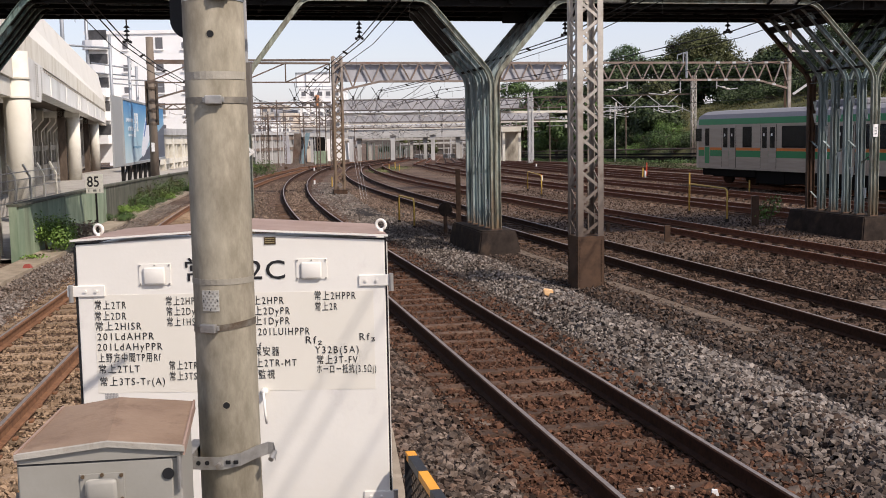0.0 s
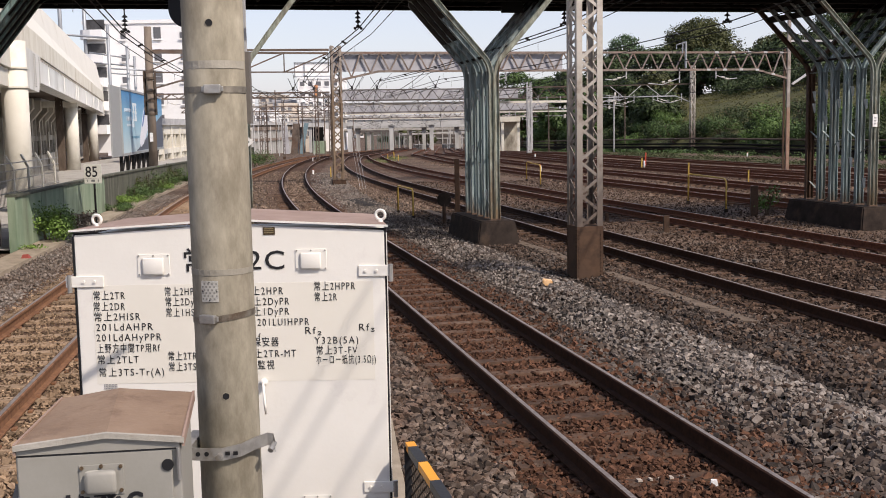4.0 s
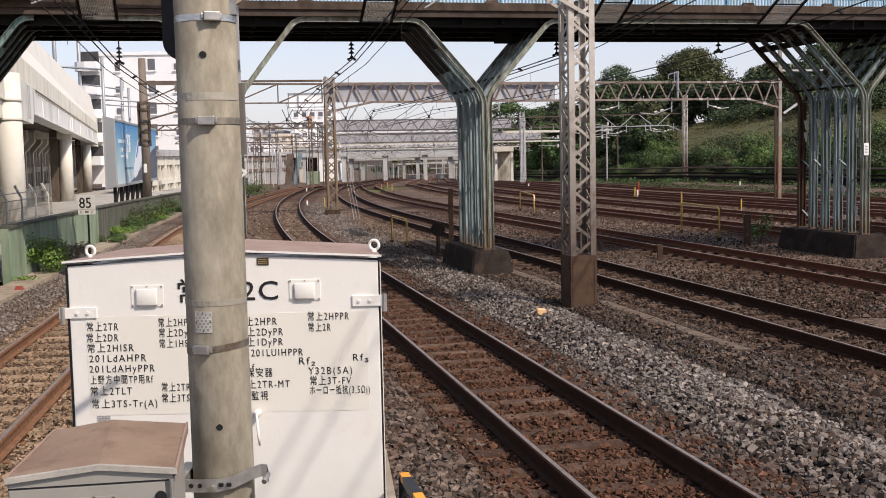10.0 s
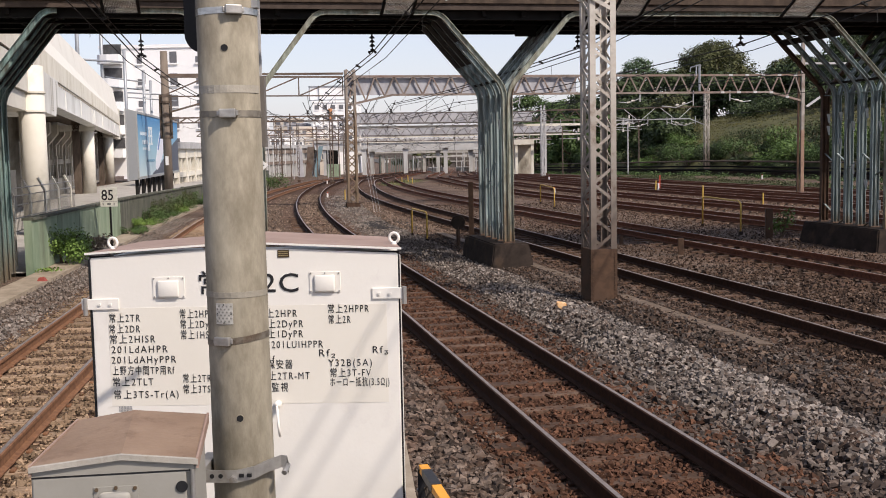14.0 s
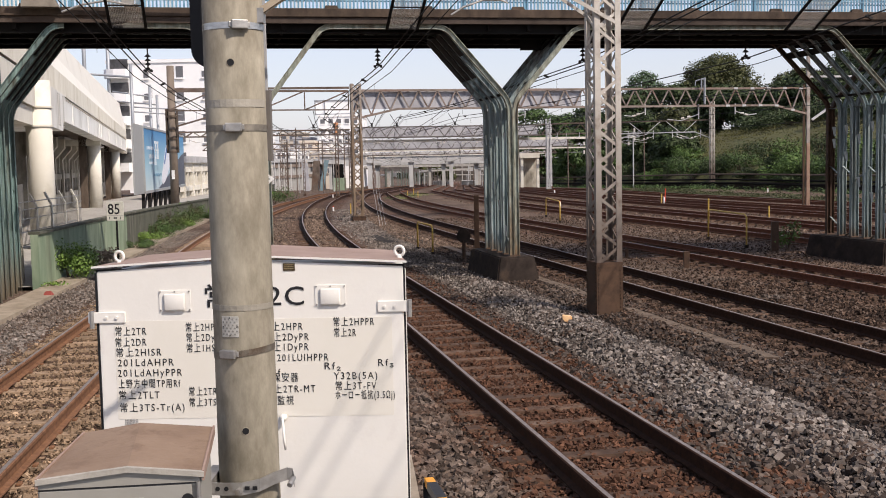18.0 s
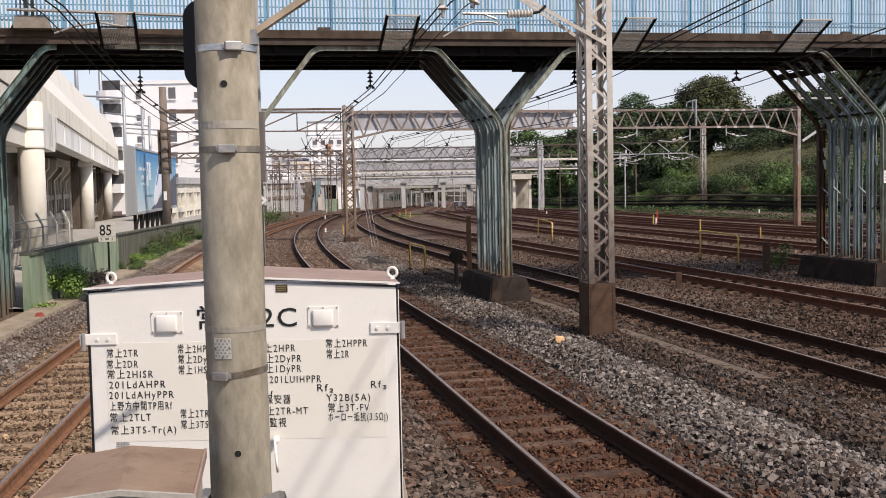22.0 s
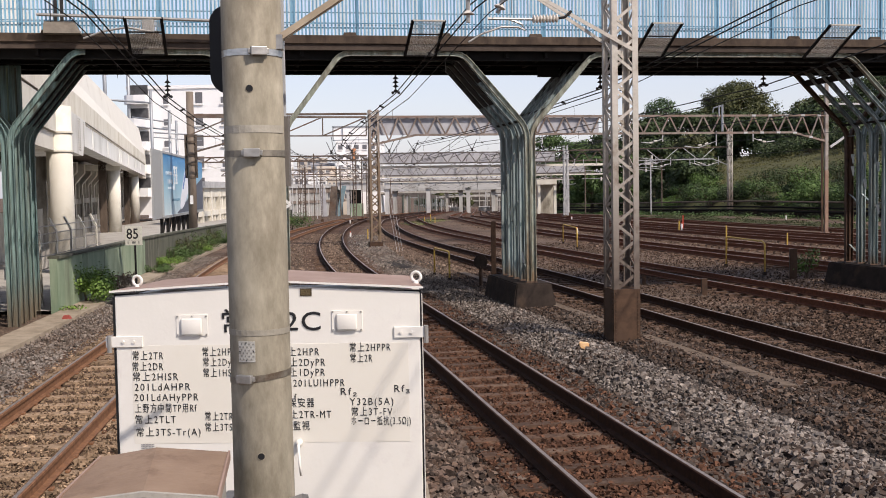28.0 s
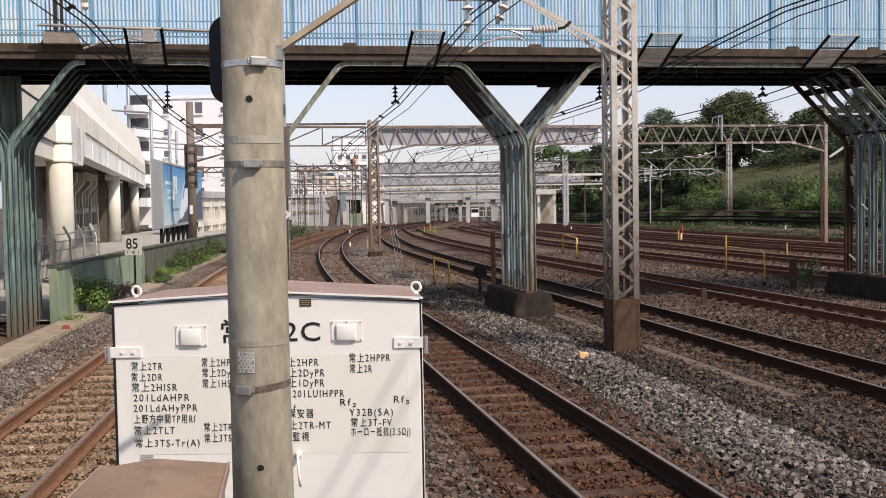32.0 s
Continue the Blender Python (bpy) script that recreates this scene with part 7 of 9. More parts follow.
# poles and pipes on the elevated line
for x, y, z0, z1, r in ((*via(54.5, -2.2, 0).xy, 5.0, 17.0, 0.16), (*via(94.9, -2.2, 0).xy, 5.0, 20.0, 0.21), (-35.4, 118.0, 0.0, 13.8, 0.17), (-34.0, 120.0, 0.0, 11.7, 0.16), (-33.8, 122.0, 0.0, 10.7, 0.15)):
    tp = thing("line_pole", "grey steel pole on the elevated line", "pole", (x, y, 0), group="poles of the elevated line")
    bm = bmesh.new()
    tube(bm, [(0, 0, z0), (0, 0, z1)], r, 12)
    part("shaft", bm, M["steel_pole"], tp, smooth=True)
for a, b, r in (((-38.0, 110, 12.2), (-35.4, 118, 12.4), 0.11), ((-37.5, 118, 10.9), (-34.0, 120, 10.4), 0.08), ((-37.5, 118, 9.9), (-33.8, 122, 9.6), 0.08), ((-35.4, 118, 9.2), (-31.0, 122, 9.0), 0.08), ((-35.4, 118, 8.7), (-31.0, 122, 8.4), 0.07)):
    tp = thing("cross_pipe", "grey steel pipe between line poles", "pipe", group="pipes of the elevated line")
    bm = bmesh.new()
    tube(bm, [a, b], r, 8)
    part("pipe", bm, M["steel_pole"], tp, smooth=True)

# ---------------------------------------------------------------- yard furniture


def loop_rail(x0, y0, x1, y1, h, label):
    t = thing("guard_rail", label, "guard rail", group="yellow guard rails")
    bm = bmesh.new()
    a, b = Vector((x0, y0, 0)), Vector((x1, y1, 0))
    d = (b - a) * 0.06
    up = Vector((0, 0, h))
    tube(bm, [a - Vector((0, 0, 0.1)), a + up * 0.9, a + up * 0.97 + d * 0.5, a + up + d, b + up - d, b + up * 0.97 - d * 0.5, b + up * 0.9, b - Vector((0, 0, 0.1))], 0.026, 8)
    part("hoop", bm, M["yellow"], t, smooth=True)
    bm = bmesh.new()
    for p in (a, b):
        box(bm, p.x - 0.05, p.x + 0.05, p.y - 0.05, p.y + 0.05, -0.08, 0.04)
    part("base", bm, M["dark_concrete"], t)


loop_rail(-1.40, 33.6, -0.88, 31.5, 0.80, "worn yellow tubular guard rail between tracks")
loop_rail(7.95, 35.4, 8.30, 32.0, 0.92, "rusty yellow tubular guard rail near a footing")
loop_rail(3.92, 51.2, 4.15, 46.5, 0.85, "faded yellow tubular guard rail between far tracks")
for x, y, h, mat in ((13.2, 47.2, 0.45, "yellow"), (9.55, 42.5, 1.0, "yellow"), (-4.3, 86, 0.4, "yellow"), (-3.9, 88, 0.38, "yellow"), (-4.1, 92, 0.42, "yellow"), (-3.4, 84, 0.4, "yellow"), (-6.0, 58.5, 0.5, "yellow")):
    t = thing("marker_post", "thin worn yellow marker post on the ballast", "marker post", (x, y, 0), group="yard marker posts")
    bm = bmesh.new()
    tube(bm, [(0, 0, -0.1), (0, 0, h)], 0.022 if h > 1 else 0.032, 8)
    part("post", bm, M[mat], t)
for x, y, h in ((11.28, 61.2, 1.1), (5.55, 62, 0.6), (7.1, 84, 0.7), (-7.35, 62, 0.5), (-13.0, 66, 0.4), (2.0, 60, 0.5), (-10.2, 86, 0.6), (22.0, 79, 0.6)):
    t = thing("marker_post", "short white marker post with a red top", "marker post", (x, y, ground_z(y)), group="yard marker posts")
    h *= 0.48
    bm = bmesh.new()
    tube(bm, [(0, 0, -0.1), (0, 0, h * 0.8)], 0.05, 10)
    part("post", bm, M["white"], t)
    bm = bmesh.new()
    tube(bm, [(0, 0, h * 0.8), (0, 0, h * 0.8 + 0.06)], 0.03, 10)
    part("cap", bm, M["red"], t)
for x, y, h, w in ((5.40, 26.4, 0.36, 0.07), (4.42, 29.5, 0.2, 0.05), (0.42, 32.8, 1.62, 0.075), (8.75, 30.7, 0.78, 0.10)):
    t = thing("iron_stub", "rusty brown iron post standing in the ballast", "post", (x, y, 0), group="rusty posts")
    bm = bmesh.new()
    box(bm, -w, w, -w * 0.6, w * 0.6, -0.1, h, bevel=0.012)
    part("post", bm, M["mast_foot"], t)
for x, y, h in ((11.47, 61.9, 0.86), (11.0, 60.5, 0.62), (9.0, 68.0, 0.5)):
    t = thing("marker_stake", "thin rusty red stake standing between far tracks", "stake", (x, y, 0), group="rusty stakes")
    bm = bmesh.new()
    beam(bm, (0, 0, -0.1), (0.02, 0, h), 0.06, 0.06, (1, 0, 0))
    part("shaft", bm, M["red"] if h > 0.8 else M["yellow"], t)
# point lever beside the footing
pl = thing("point_lever", "rusty round-topped point indicator beside a footing", "point indicator", (0.02, 29.6, 0))
bm = bmesh.new()
tube(bm, [(0, 0, -0.1), (0, 0, 0.5)], 0.055, 8)
part("stand", bm, M["mast_foot"], pl)
bm = bmesh.new()
tube(bm, [(0, -0.05, 0.62), (0, 0.05, 0.62)], 0.19, 18)
part("disc", bm, M["dark_concrete"], pl)
# short orange reflector by the mast
mk = thing("reflector_block", "small pale orange reflector block on the ballast", "marker", (1.64, 17.3, 0))
bm = bmesh.new()
hexa(bm, [(-0.075, -0.05, -0.05), (0.075, -0.05, -0.05), (0.075, 0.05, -0.05), (-0.075, 0.05, -0.05), (-0.08, -0.05, 0.17), (0.075, -0.05, 0.15), (0.07, 0.05, 0.15), (-0.08, 0.05, 0.17)])
bmesh.ops.bevel(bm, geom=bm.edges[:], offset=0.012, segments=2, affect="EDGES")
part("block", bm, surface("pale_orange_reflector", (0.70, 0.36, 0.13), (0.85, 0.58, 0.33), scale=14, rough=0.4), mk)
shrub(9.15, 30.8, 0, 0.6, 0.95, 460, 0.042, M["leaf_lit"], "sparse green sapling beside a footing", 60)
# white scraps of stone near the rails
bits = thing("pale_stone", "small white stone lying between the rails", "stone", (1.946, 7.788, 0.0))
bm = bmesh.new()
hexa(bm, [(-0.03, -0.02, -0.02), (0.03, -0.025, -0.02), (0.035, 0.02, -0.02), (-0.02, 0.03, -0.02), (-0.02, -0.015, 0.02), (0.02, -0.02, 0.025), (0.025, 0.015, 0.02), (-0.015, 0.02, 0.022)])
part("chip", bm, M["white"], bits)

ck = thing("chalk_marks", "worn chalk marks on a stained sleeper", "marking", (1.60, 7.915, 0.004), 12.3)
for i, (x, w, h) in enumerate(((-0.19, 0.035, 0.05), (-0.10, 0.02, 0.045), (-0.02, 0.045, 0.012), (0.06, 0.03, 0.05), (0.15, 0.045, 0.02))):
    bm = bmesh.new()
    box(bm, x - w / 2, x + w / 2, -h / 2, h / 2, -0.012, 0.002)
    part("bar", bm, surface("chalk", (0.30, 0.25, 0.20), (0.48, 0.42, 0.36), scale=30, rough=0.95), ck)

# ---------------------------------------------------------------- overhead gantries


def truss_gantry(a, b, zb, zt, panel, depth, mats, label, haunch=(0.0, 0.0), posts=True, netting=0.0, post_w=0.5, ground=None):
    """A portal of two trusses between plan points a and b."""
    g = thing("overhead_gantry", label, "gantry", group="overhead gantries")
    a, b = Vector((*a, 0)), Vector((*b, 0))
    d = (b - a).normalized()
    n = Vector((-d.y, d.x, 0)) * depth
    L = (b - a).length
    k = max(4, round(L / panel))
    chord, bar = mats

    def low(f):
        if haunch[0] and f * L < haunch[0]:
            return zb - (zt - zb) * 0.55 * (1 - f * L / haunch[0])
        if haunch[1] and (1 - f) * L < haunch[1]:
            return zb - (zt - zb) * 0.55 * (1 - (1 - f) * L / haunch[1])
        return zb
    for side in (0, 1) if depth > 0.2 else (0,):
        o = n * side
        bm = bmesh.new()
        beam(bm, a + o + Vector((0, 0, zt)), b + o + Vector((0, 0, zt)), 0.10, 0.10)
        part("top_chord", bm, chord, g)
        bm = bmesh.new()
        if not (haunch[0] or haunch[1]):
            beam(bm, a + o + Vector((0, 0, zb)), b + o + Vector((0, 0, zb)), 0.10, 0.10)
        if haunch[0] or haunch[1]:
            cuts = [0.0, haunch[0] / L, 1 - haunch[1] / L, 1.0]
            bm.free()
            for f0, f1 in zip(cuts, cuts[1:]):
                bm = bmesh.new()
                beam(bm, a + d * L * f0 + o + Vector((0, 0, low(f0))), a + d * L * f1 + o + Vector((0, 0, low(f1))), 0.10, 0.10)
                part("bottom_chord", bm, chord, g)
        else:
            part("bottom_chord", bm, chord, g)
        for i in range(k):
            bm = bmesh.new()
            f0, fm, f1 = i / k, (i + 0.5) / k, (i + 1) / k
            m = a + d * L * fm + o + Vector((0, 0, zt))
            for f in (f0, f1):
                e = a + d * L * f + o + Vector((0, 0, low(f)))
                beam(bm, e, m, 0.06, 0.06)
            part("diagonal", bm, bar, g)
            if haunch[1] and side == 0 and i > k - 6:
                # white gusset plates at the stiffened end
                bm = bmesh.new()
                beam(bm, m - d * 0.10 - n * 0.4, m + d * 0.10 - n * 0.4, 0.012, 0.10)
                part("gusset", bm, M["gantry_pale"], g)
                bm = bmesh.new()
                e = a + d * L * f0 + Vector((0, 0, low(f0))) - n * 0.4
                beam(bm, e - d * 0.10, e + d * 0.10, 0.012, 0.10)
                part("gusset", bm, M["gantry_pale"], g)
    for i in range(k + 1):
        p = a + d * L * i / k
        for z in (zt, low(i / k)):
            bm = bmesh.new()
            beam(bm, p + Vector((0, 0, z)), p + n + Vector((0, 0, z)), 0.06, 0.06)
            part("cross_bar", bm, bar, g)
    if netting:
        bm = bmesh.new()
        e = a + d * L * netting
        hexa(bm, [a + n * 0.9 + Vector((0, 0, zb)), e + n * 0.9 + Vector((0, 0, zb)), e + n * 0.95 + Vector((0, 0, zb)), a + n * 0.95 + Vector((0, 0, zb)), a + n * 0.9 + Vector((0, 0, zt)), e + n * 0.9 + Vector((0, 0, zt)), e + n * 0.95 + Vector((0, 0, zt)), a + n * 0.95 + Vector((0, 0, zt))])
        part("netting", bm, M["mesh_grey"], g, "grey protective netting")
    return g


def lattice_post(x, y, z0, z1, w, mat, label, panel=0.6):
    m = thing("lattice_post", label, "mast", (x, y, 0), BT, group="lattice posts of the gantries")
    lattice(m, w, w, z0, z1, panel, w * 0.2, w * 0.12, mat)
    bm = bmesh.new()
    box(bm, -w * 0.64, w * 0.64, -w * 0.64, w * 0.64, z0 - 0.3, z0 + 0.16)
    part("base", bm, M["mast_foot"], m)
    return m


truss_gantry((-5.05, 51.1), (17.9, 56.9), 5.16, 6.02, 0.90, 0.16, (M["gantry_near"], M["gantry_near"]), "rusty grey steel truss gantry spanning the tracks", (2.2, 1.9), netting=0.48)
lattice_post(-4.89, 51.3, 0, 6.34, 0.49, surface("tan_rusty_mast", (0.20, 0.165, 0.135), (0.40, 0.35, 0.30), scale=3, rough=0.7, bump=0.08, stain=(0.13, 0.075, 0.045), stain_amount=0.5, stain_scale=1.5, low=((0.17, 0.115, 0.07), 5.1, 1.0)), "rusty lattice mast at the end of a gantry", 0.36)
gl = thing("gantry_side_arm", "thin steel truss arm reaching from a lattice mast", "gantry")
bm = bmesh.new()
A, B = Vector((-13.0, 48.5, 6.0)), Vector((-5.2, 51.0, 6.0))
beam(bm, A, B, 0.09, 0.09)
beam(bm, A - Vector((0, 0, 0.86)), B - Vector((0, 0, 0.86)), 0.06, 0.06)
part("chord", bm, M["gantry"], gl)
for i in range(4):
    p, q = A.lerp(B, i / 4), A.lerp(B, (i + 1) / 4)
    bm = bmesh.new()
    beam(bm, q, p - Vector((0, 0, 0.86)), 0.06, 0.06)
    part("diagonal", bm, M["gantry"], gl)
    bm = bmesh.new()
    beam(bm, q, q - Vector((0, 0, 0.86)), 0.05, 0.05, (1, 0, 0))
    part("hanger", bm, M["gantry"], gl)
rp = thing("gantry_post", "brown steel post carrying the end of a gantry", "post", (17.9, 56.9, 0))
bm = bmesh.new()
box(bm, -0.085, 0.085, -0.085, 0.085, 3.2, 7.7, bevel=0.02)
part("upper_shaft", bm, surface("worn_post_paint", (0.22, 0.185, 0.155), (0.44, 0.40, 0.36), scale=2, rough=0.7, stain=(0.16, 0.08, 0.05), stain_amount=0.4, stain_scale=1.5), rp)
bm = bmesh.new()
box(bm, -0.09, 0.09, -0.09, 0.09, -0.2, 3.2, bevel=0.02)
part("lower_shaft", bm, surface("tan_mast", (0.22, 0.125, 0.08), (0.36, 0.25, 0.19), scale=2, rough=0.7), rp, "rust-stained lower shaft")
bm = bmesh.new()
box(bm, -0.26, -0.17, -0.05, 0.05, -0.2, 6.2)
part("side_post", bm, M["mast_foot"], rp)
for q in (((0.2, 0, 4.4), (1.8, 0.4, 5.4)), ((0.0, 0, 6.6), (2.5, 0.5, 6.6))):
    bm = bmesh.new()
    beam(bm, *q, 0.1, 0.1)
    part("bracket", bm, M["gantry_pale"], rp)
ms = thing("gantry_mast_top", "grey pipe support standing on a gantry", "bracket", (12.2, 55.1, 6.02))
bm = bmesh.new()
tube(bm, [(0, 0, -0.8), (0, 0, 0.52)], 0.055, 8)
tube(bm, [(-0.16, 0, -0.05), (-0.16, 0, 0.46)], 0.035, 8)
tube(bm, [(0.0, 0, 0.50), (-0.45, 0, 0.36), (-0.47, 0, 0.14)], 0.03, 6)
beam(bm, (-0.2, 0, 0.45), (0.05, 0, 0.45), 0.05, 0.05)
part("pipe", bm, M["steel_pole"], ms)
lattice_post(21.2, 93.0, 0, 7.2, 0.37, M["mast"], "pale grey lattice post behind the tracks", 0.7)
lattice_post(7.3, 92.0, 0, 6.0, 0.36, M["gantry_pale"], "pale grey lattice post between far tracks", 0.7)
lattice_post(9.5, 118.0, -0.4, 6.5, 0.4, M["gantry_pale"], "pale grey lattice post in the yard", 0.8)
for x, y, h, w in ((-9.6, 84.4, 5.6, 0.27), (-9.0, 88.5, 5.2, 0.24), (-15.2, 86.0, 5.3, 0.20), (-16.0, 97.0, 5.4, 0.22), (-14.0, 97.0, 5.0, 0.2), (-18.0, 112, 5.2, 0.24), (4.9, 96.5, 5.4, 0.3)):
    lattice_post(x, y, ground_z(y), h, w, M["gantry"], "slender rusty lattice post among far tracks", 0.45)


def hanger(x, y, z, side, big, label):
    """Drop pipe, arm and insulators hung from a gantry."""
    t = thing("insulator_bracket", label, "bracket", (x, y, z), group="brackets hung from the gantries")
    bm = bmesh.new()
    tube(bm, [(0, 0, 0.1), (0, 0, -0.55 * big)], 0.03, 6)
    part("drop_pipe", bm, M["gantry_pale"], t)
    bm = bmesh.new()
    tube(bm, [(0, 0, -0.35 * big), (0.75 * side * big, 0, -0.62 * big), (1.35 * side * big, 0, -0.55 * big)], 0.024, 6)
    part("arm", bm, M["gantry_pale"], t)
    for f in (0.35, 0.62):
        bm = bmesh.new()
        tube(bm, [(f * side * big, 0, -0.35 * big - 0.28 * f), (f * side * big + 0.16 * side, 0, -0.38 * big - 0.28 * f)], 0.045, 8)
        part("insulator", bm, M["insulator"], t)


rk = random.Random(77)
for (a, b, zb, n, f0) in (((-5.05, 51.1), (17.9, 56.9), 5.16, 5, 0.15), ((-9.0, 92.5), (7.0, 96), 4.78, 11, 0.03), ((7.0, 95), (21.0, 93.1), 4.8, 11, 0.02), ((-11.0, 117), (12, 119.5), 4.05, 12, 0.03), ((-24, 90), (-9.4, 92.5), 5.1, 8, 0.03), ((-27, 114), (-11.4, 117), 4.3, 12, 0.03), ((-13.0, 137), (12, 138.5), 3.55, 26, 0.02), ((-30, 134), (-13.4, 137), 3.8, 12, 0.02)):
    for i in range(n):
        f = f0 + (0.97 - f0) * (i + rk.uniform(0.1, 0.9)) / n
        hanger(a[0] + (b[0] - a[0]) * f, a[1] + (b[1] - a[1]) * f, zb, rk.choice((-1, 1)), rk.uniform(0.7, 1.25), "pale pipe bracket with insulators hung from a gantry")
for (a, b, zb, zt, netting, mats, lab) in (
        ((-8.8, 92.5), (7.2, 96), 4.78, 5.65, 0.98, ("gantry_dark", "gantry_dark"), "grey netted truss gantry over far tracks"),
        ((7.0, 95), (13.6, 94.3), 4.8, 5.7, 0.0, ("gantry", "gantry"), "rusty truss gantry in front of the bank"),
        ((-10.75, 117), (12.25, 119.5), 4.05, 4.90, 0.98, ("gantry_dark", "gantry_dark"), "grey netted truss gantry over the station throat"),
        ((-13.0, 137), (12, 138.5), 3.55, 4.15, 0.0, ("gantry", "gantry_dark"), "thin rusty truss gantry far down the line"),
        ((-24, 90), (-9.4, 92.5), 5.1, 5.5, 0.0, ("gantry", "gantry"), "thin rusty truss beam over far side tracks"),
        ((-27, 114), (-11.4, 117), 4.3, 4.8, 0.0, ("gantry", "gantry"), "thin rusty truss beam over the side tracks"),
        ((-30, 134), (-13.4, 137), 3.8, 4.3, 0.0, ("gantry", "gantry"), "thin rusty truss beam further down the line")):
    truss_gantry(a, b, zb, zt, 1.25, 0.8, (M[mats[0]], M[mats[1]]), lab, netting=netting)
tb = thing("gantry_beam", "thin grey steel beam reaching from a truss gantry to a lattice post", "gantry")
A, B = Vector((13.6, 94.3, 5.68)), Vector((21.2, 93.0, 5.68))
for z0, z1, f in ((0.0, 0.0, 1.0), (-0.98, -0.98, 0.82)):
    bm = bmesh.new()
    beam(bm, A + Vector((0, 0, z0)), A.lerp(B, f) + Vector((0, 0, z1)), 0.09, 0.09)
    part("chord", bm, M["gantry"] if f == 1.0 else M["gantry_pale"], tb)
for f0, z0, f1, z1 in ((0.82, -0.98, 1.0, -1.6), (0.0, -1.5, 0.14, -0.98), (0.1, 0.0, 0.25, -0.98), (0.45, 0.0, 0.3, -0.98), (0.5, 0.0, 0.66, -0.98), (0.84, 0.0, 0.7, -0.98)):
    bm = bmesh.new()
    beam(bm, A.lerp(B, f0) + Vector((0, 0, z0)), A.lerp(B, f1) + Vector((0, 0, z1)), 0.06, 0.06)
    part("strut", bm, M["gantry_pale"], tb)
# pale cable ducts slung under the netted gantries
for (a, b, z, h) in (((-9.0, 94.2), (12.0, 98.6), 4.50, 0.20), ((-11.0, 121), (14, 123.2), 3.90, 0.14), ((-12.0, 141), (14, 142.5), 3.45, 0.12)):
    t = thing("cable_duct", "pale metal cable duct slung under a gantry", "cable duct", group="ducts under the gantries")
    bm = bmesh.new()
    beam(bm, (*a, z), (*b, z), 0.25, h)
    part("trough", bm, M["white_concrete"], t)
# overhead lines above the throat tracks, with droppers and hangers
rc = random.Random(77)
for k in range(6):
    stops = (58, 84, 108, 132, 156, 180)
    bm = bmesh.new()
    for ya, yb in zip(stops, stops[1:]):
        pa, pb = [], []
        for i in range(7):
            y = ya + (yb - ya) * i / 6
            zc = 4.55 + 0.55 * ground_z(y)
            zm = zc + 0.22 + 0.75 * (2 * i / 6 - 1) ** 2
            pa.append(track_pt(k, y, 0.0, zc)); pb.append(track_pt(k, y, 0.05, zm))
            if 0 < i < 6:
                tube(bm, [pa[-1], pb[-1]], 0.012, 4, caps=False)
        tube(bm, pa, 0.018, 4, caps=False)
        tube(bm, pb, 0.018, 4, caps=False)
        h = pb[-1]
        s = rc.choice((-1, 1))
        for e in (Vector((0.5 * s, 0, 0.8)), Vector((-0.35 * s, 0, 0.8)), Vector((1.6 * s, 0, -0.55))):
            tube(bm, [h, h + e], 0.03, 4, caps=False)
        tube(bm, [h - Vector((0, 0, 0.12)), h + Vector((0, 0, 0.16))], 0.08, 6)
    tagged(part("far_catenary", bm, M["wire"]), "thin sooty overhead line with droppers above a far track", "wire", kind="stuff")
# thin wires between the gantries
rg = random.Random(9)
for i in range(9):
    x0 = -8.0 + 1.9 * i + rg.uniform(-0.5, 0.5)
    z0 = rg.uniform(4.7, 5.3)
    bm = bmesh.new()
    tube(bm, [(x0 + 4.2, 56.0, z0 + 0.3), (x0 + 2.0, 74.0, z0 - 0.25), (x0, 93.5, z0 - 0.1)], 0.008, 4, caps=False)
    tagged(part("far_wire", bm, M["wire"]), "thin overhead wire between two gantries", "wire", kind="stuff")
for i in range(3):
    bm = bmesh.new()
    tube(bm, [(-4.55 - 0.1 * i, 50.5, 4.95), (-3.85 - 0.12 * i, 48.2, 2.5), (-3.25 - 0.12 * i, 46.0, 0.0)], 0.006, 4)
    tagged(part("stay_wire", bm, M["gantry_pale"]), "pale stay wire anchored in the ballast", "wire", kind="stuff")
for i in range(15):
    x, y = rg.uniform(-24, -10.5), rg.uniform(95, 160)
    if i > 10:
        x, y = rg.uniform(8, 20), rg.uniform(100, 122)
    t = thing("yard_pole", "thin pole with brackets and insulators in the far yard", "pole", (x, y, ground_z(y)), rg.uniform(-20, 20), group="poles of the far yard")
    bm = bmesh.new()
    h = rg.uniform(4.6, 6.4)
    tube(bm, [(0, 0, -0.2), (0, 0, h)], 0.06, 6)
    part("shaft", bm, M["gantry_pale"] if i % 3 == 0 else M["gantry"], t)
    s = rg.choice((-1, 1))
    for z in (h - 0.4, h - 1.2):
        bm = bmesh.new()
        beam(bm, (-0.3 * s, 0, z), (1.7 * s, 0, z + rg.uniform(-0.3, 0.4)), 0.045, 0.045)
        part("arm", bm, M["gantry_pale"], t)
        bm = bmesh.new()
        tube(bm, [(1.5 * s, 0, z - 0.2), (1.5 * s, 0, z + 0.12)], 0.09, 8)
        part("insulator", bm, M["insulator"], t)

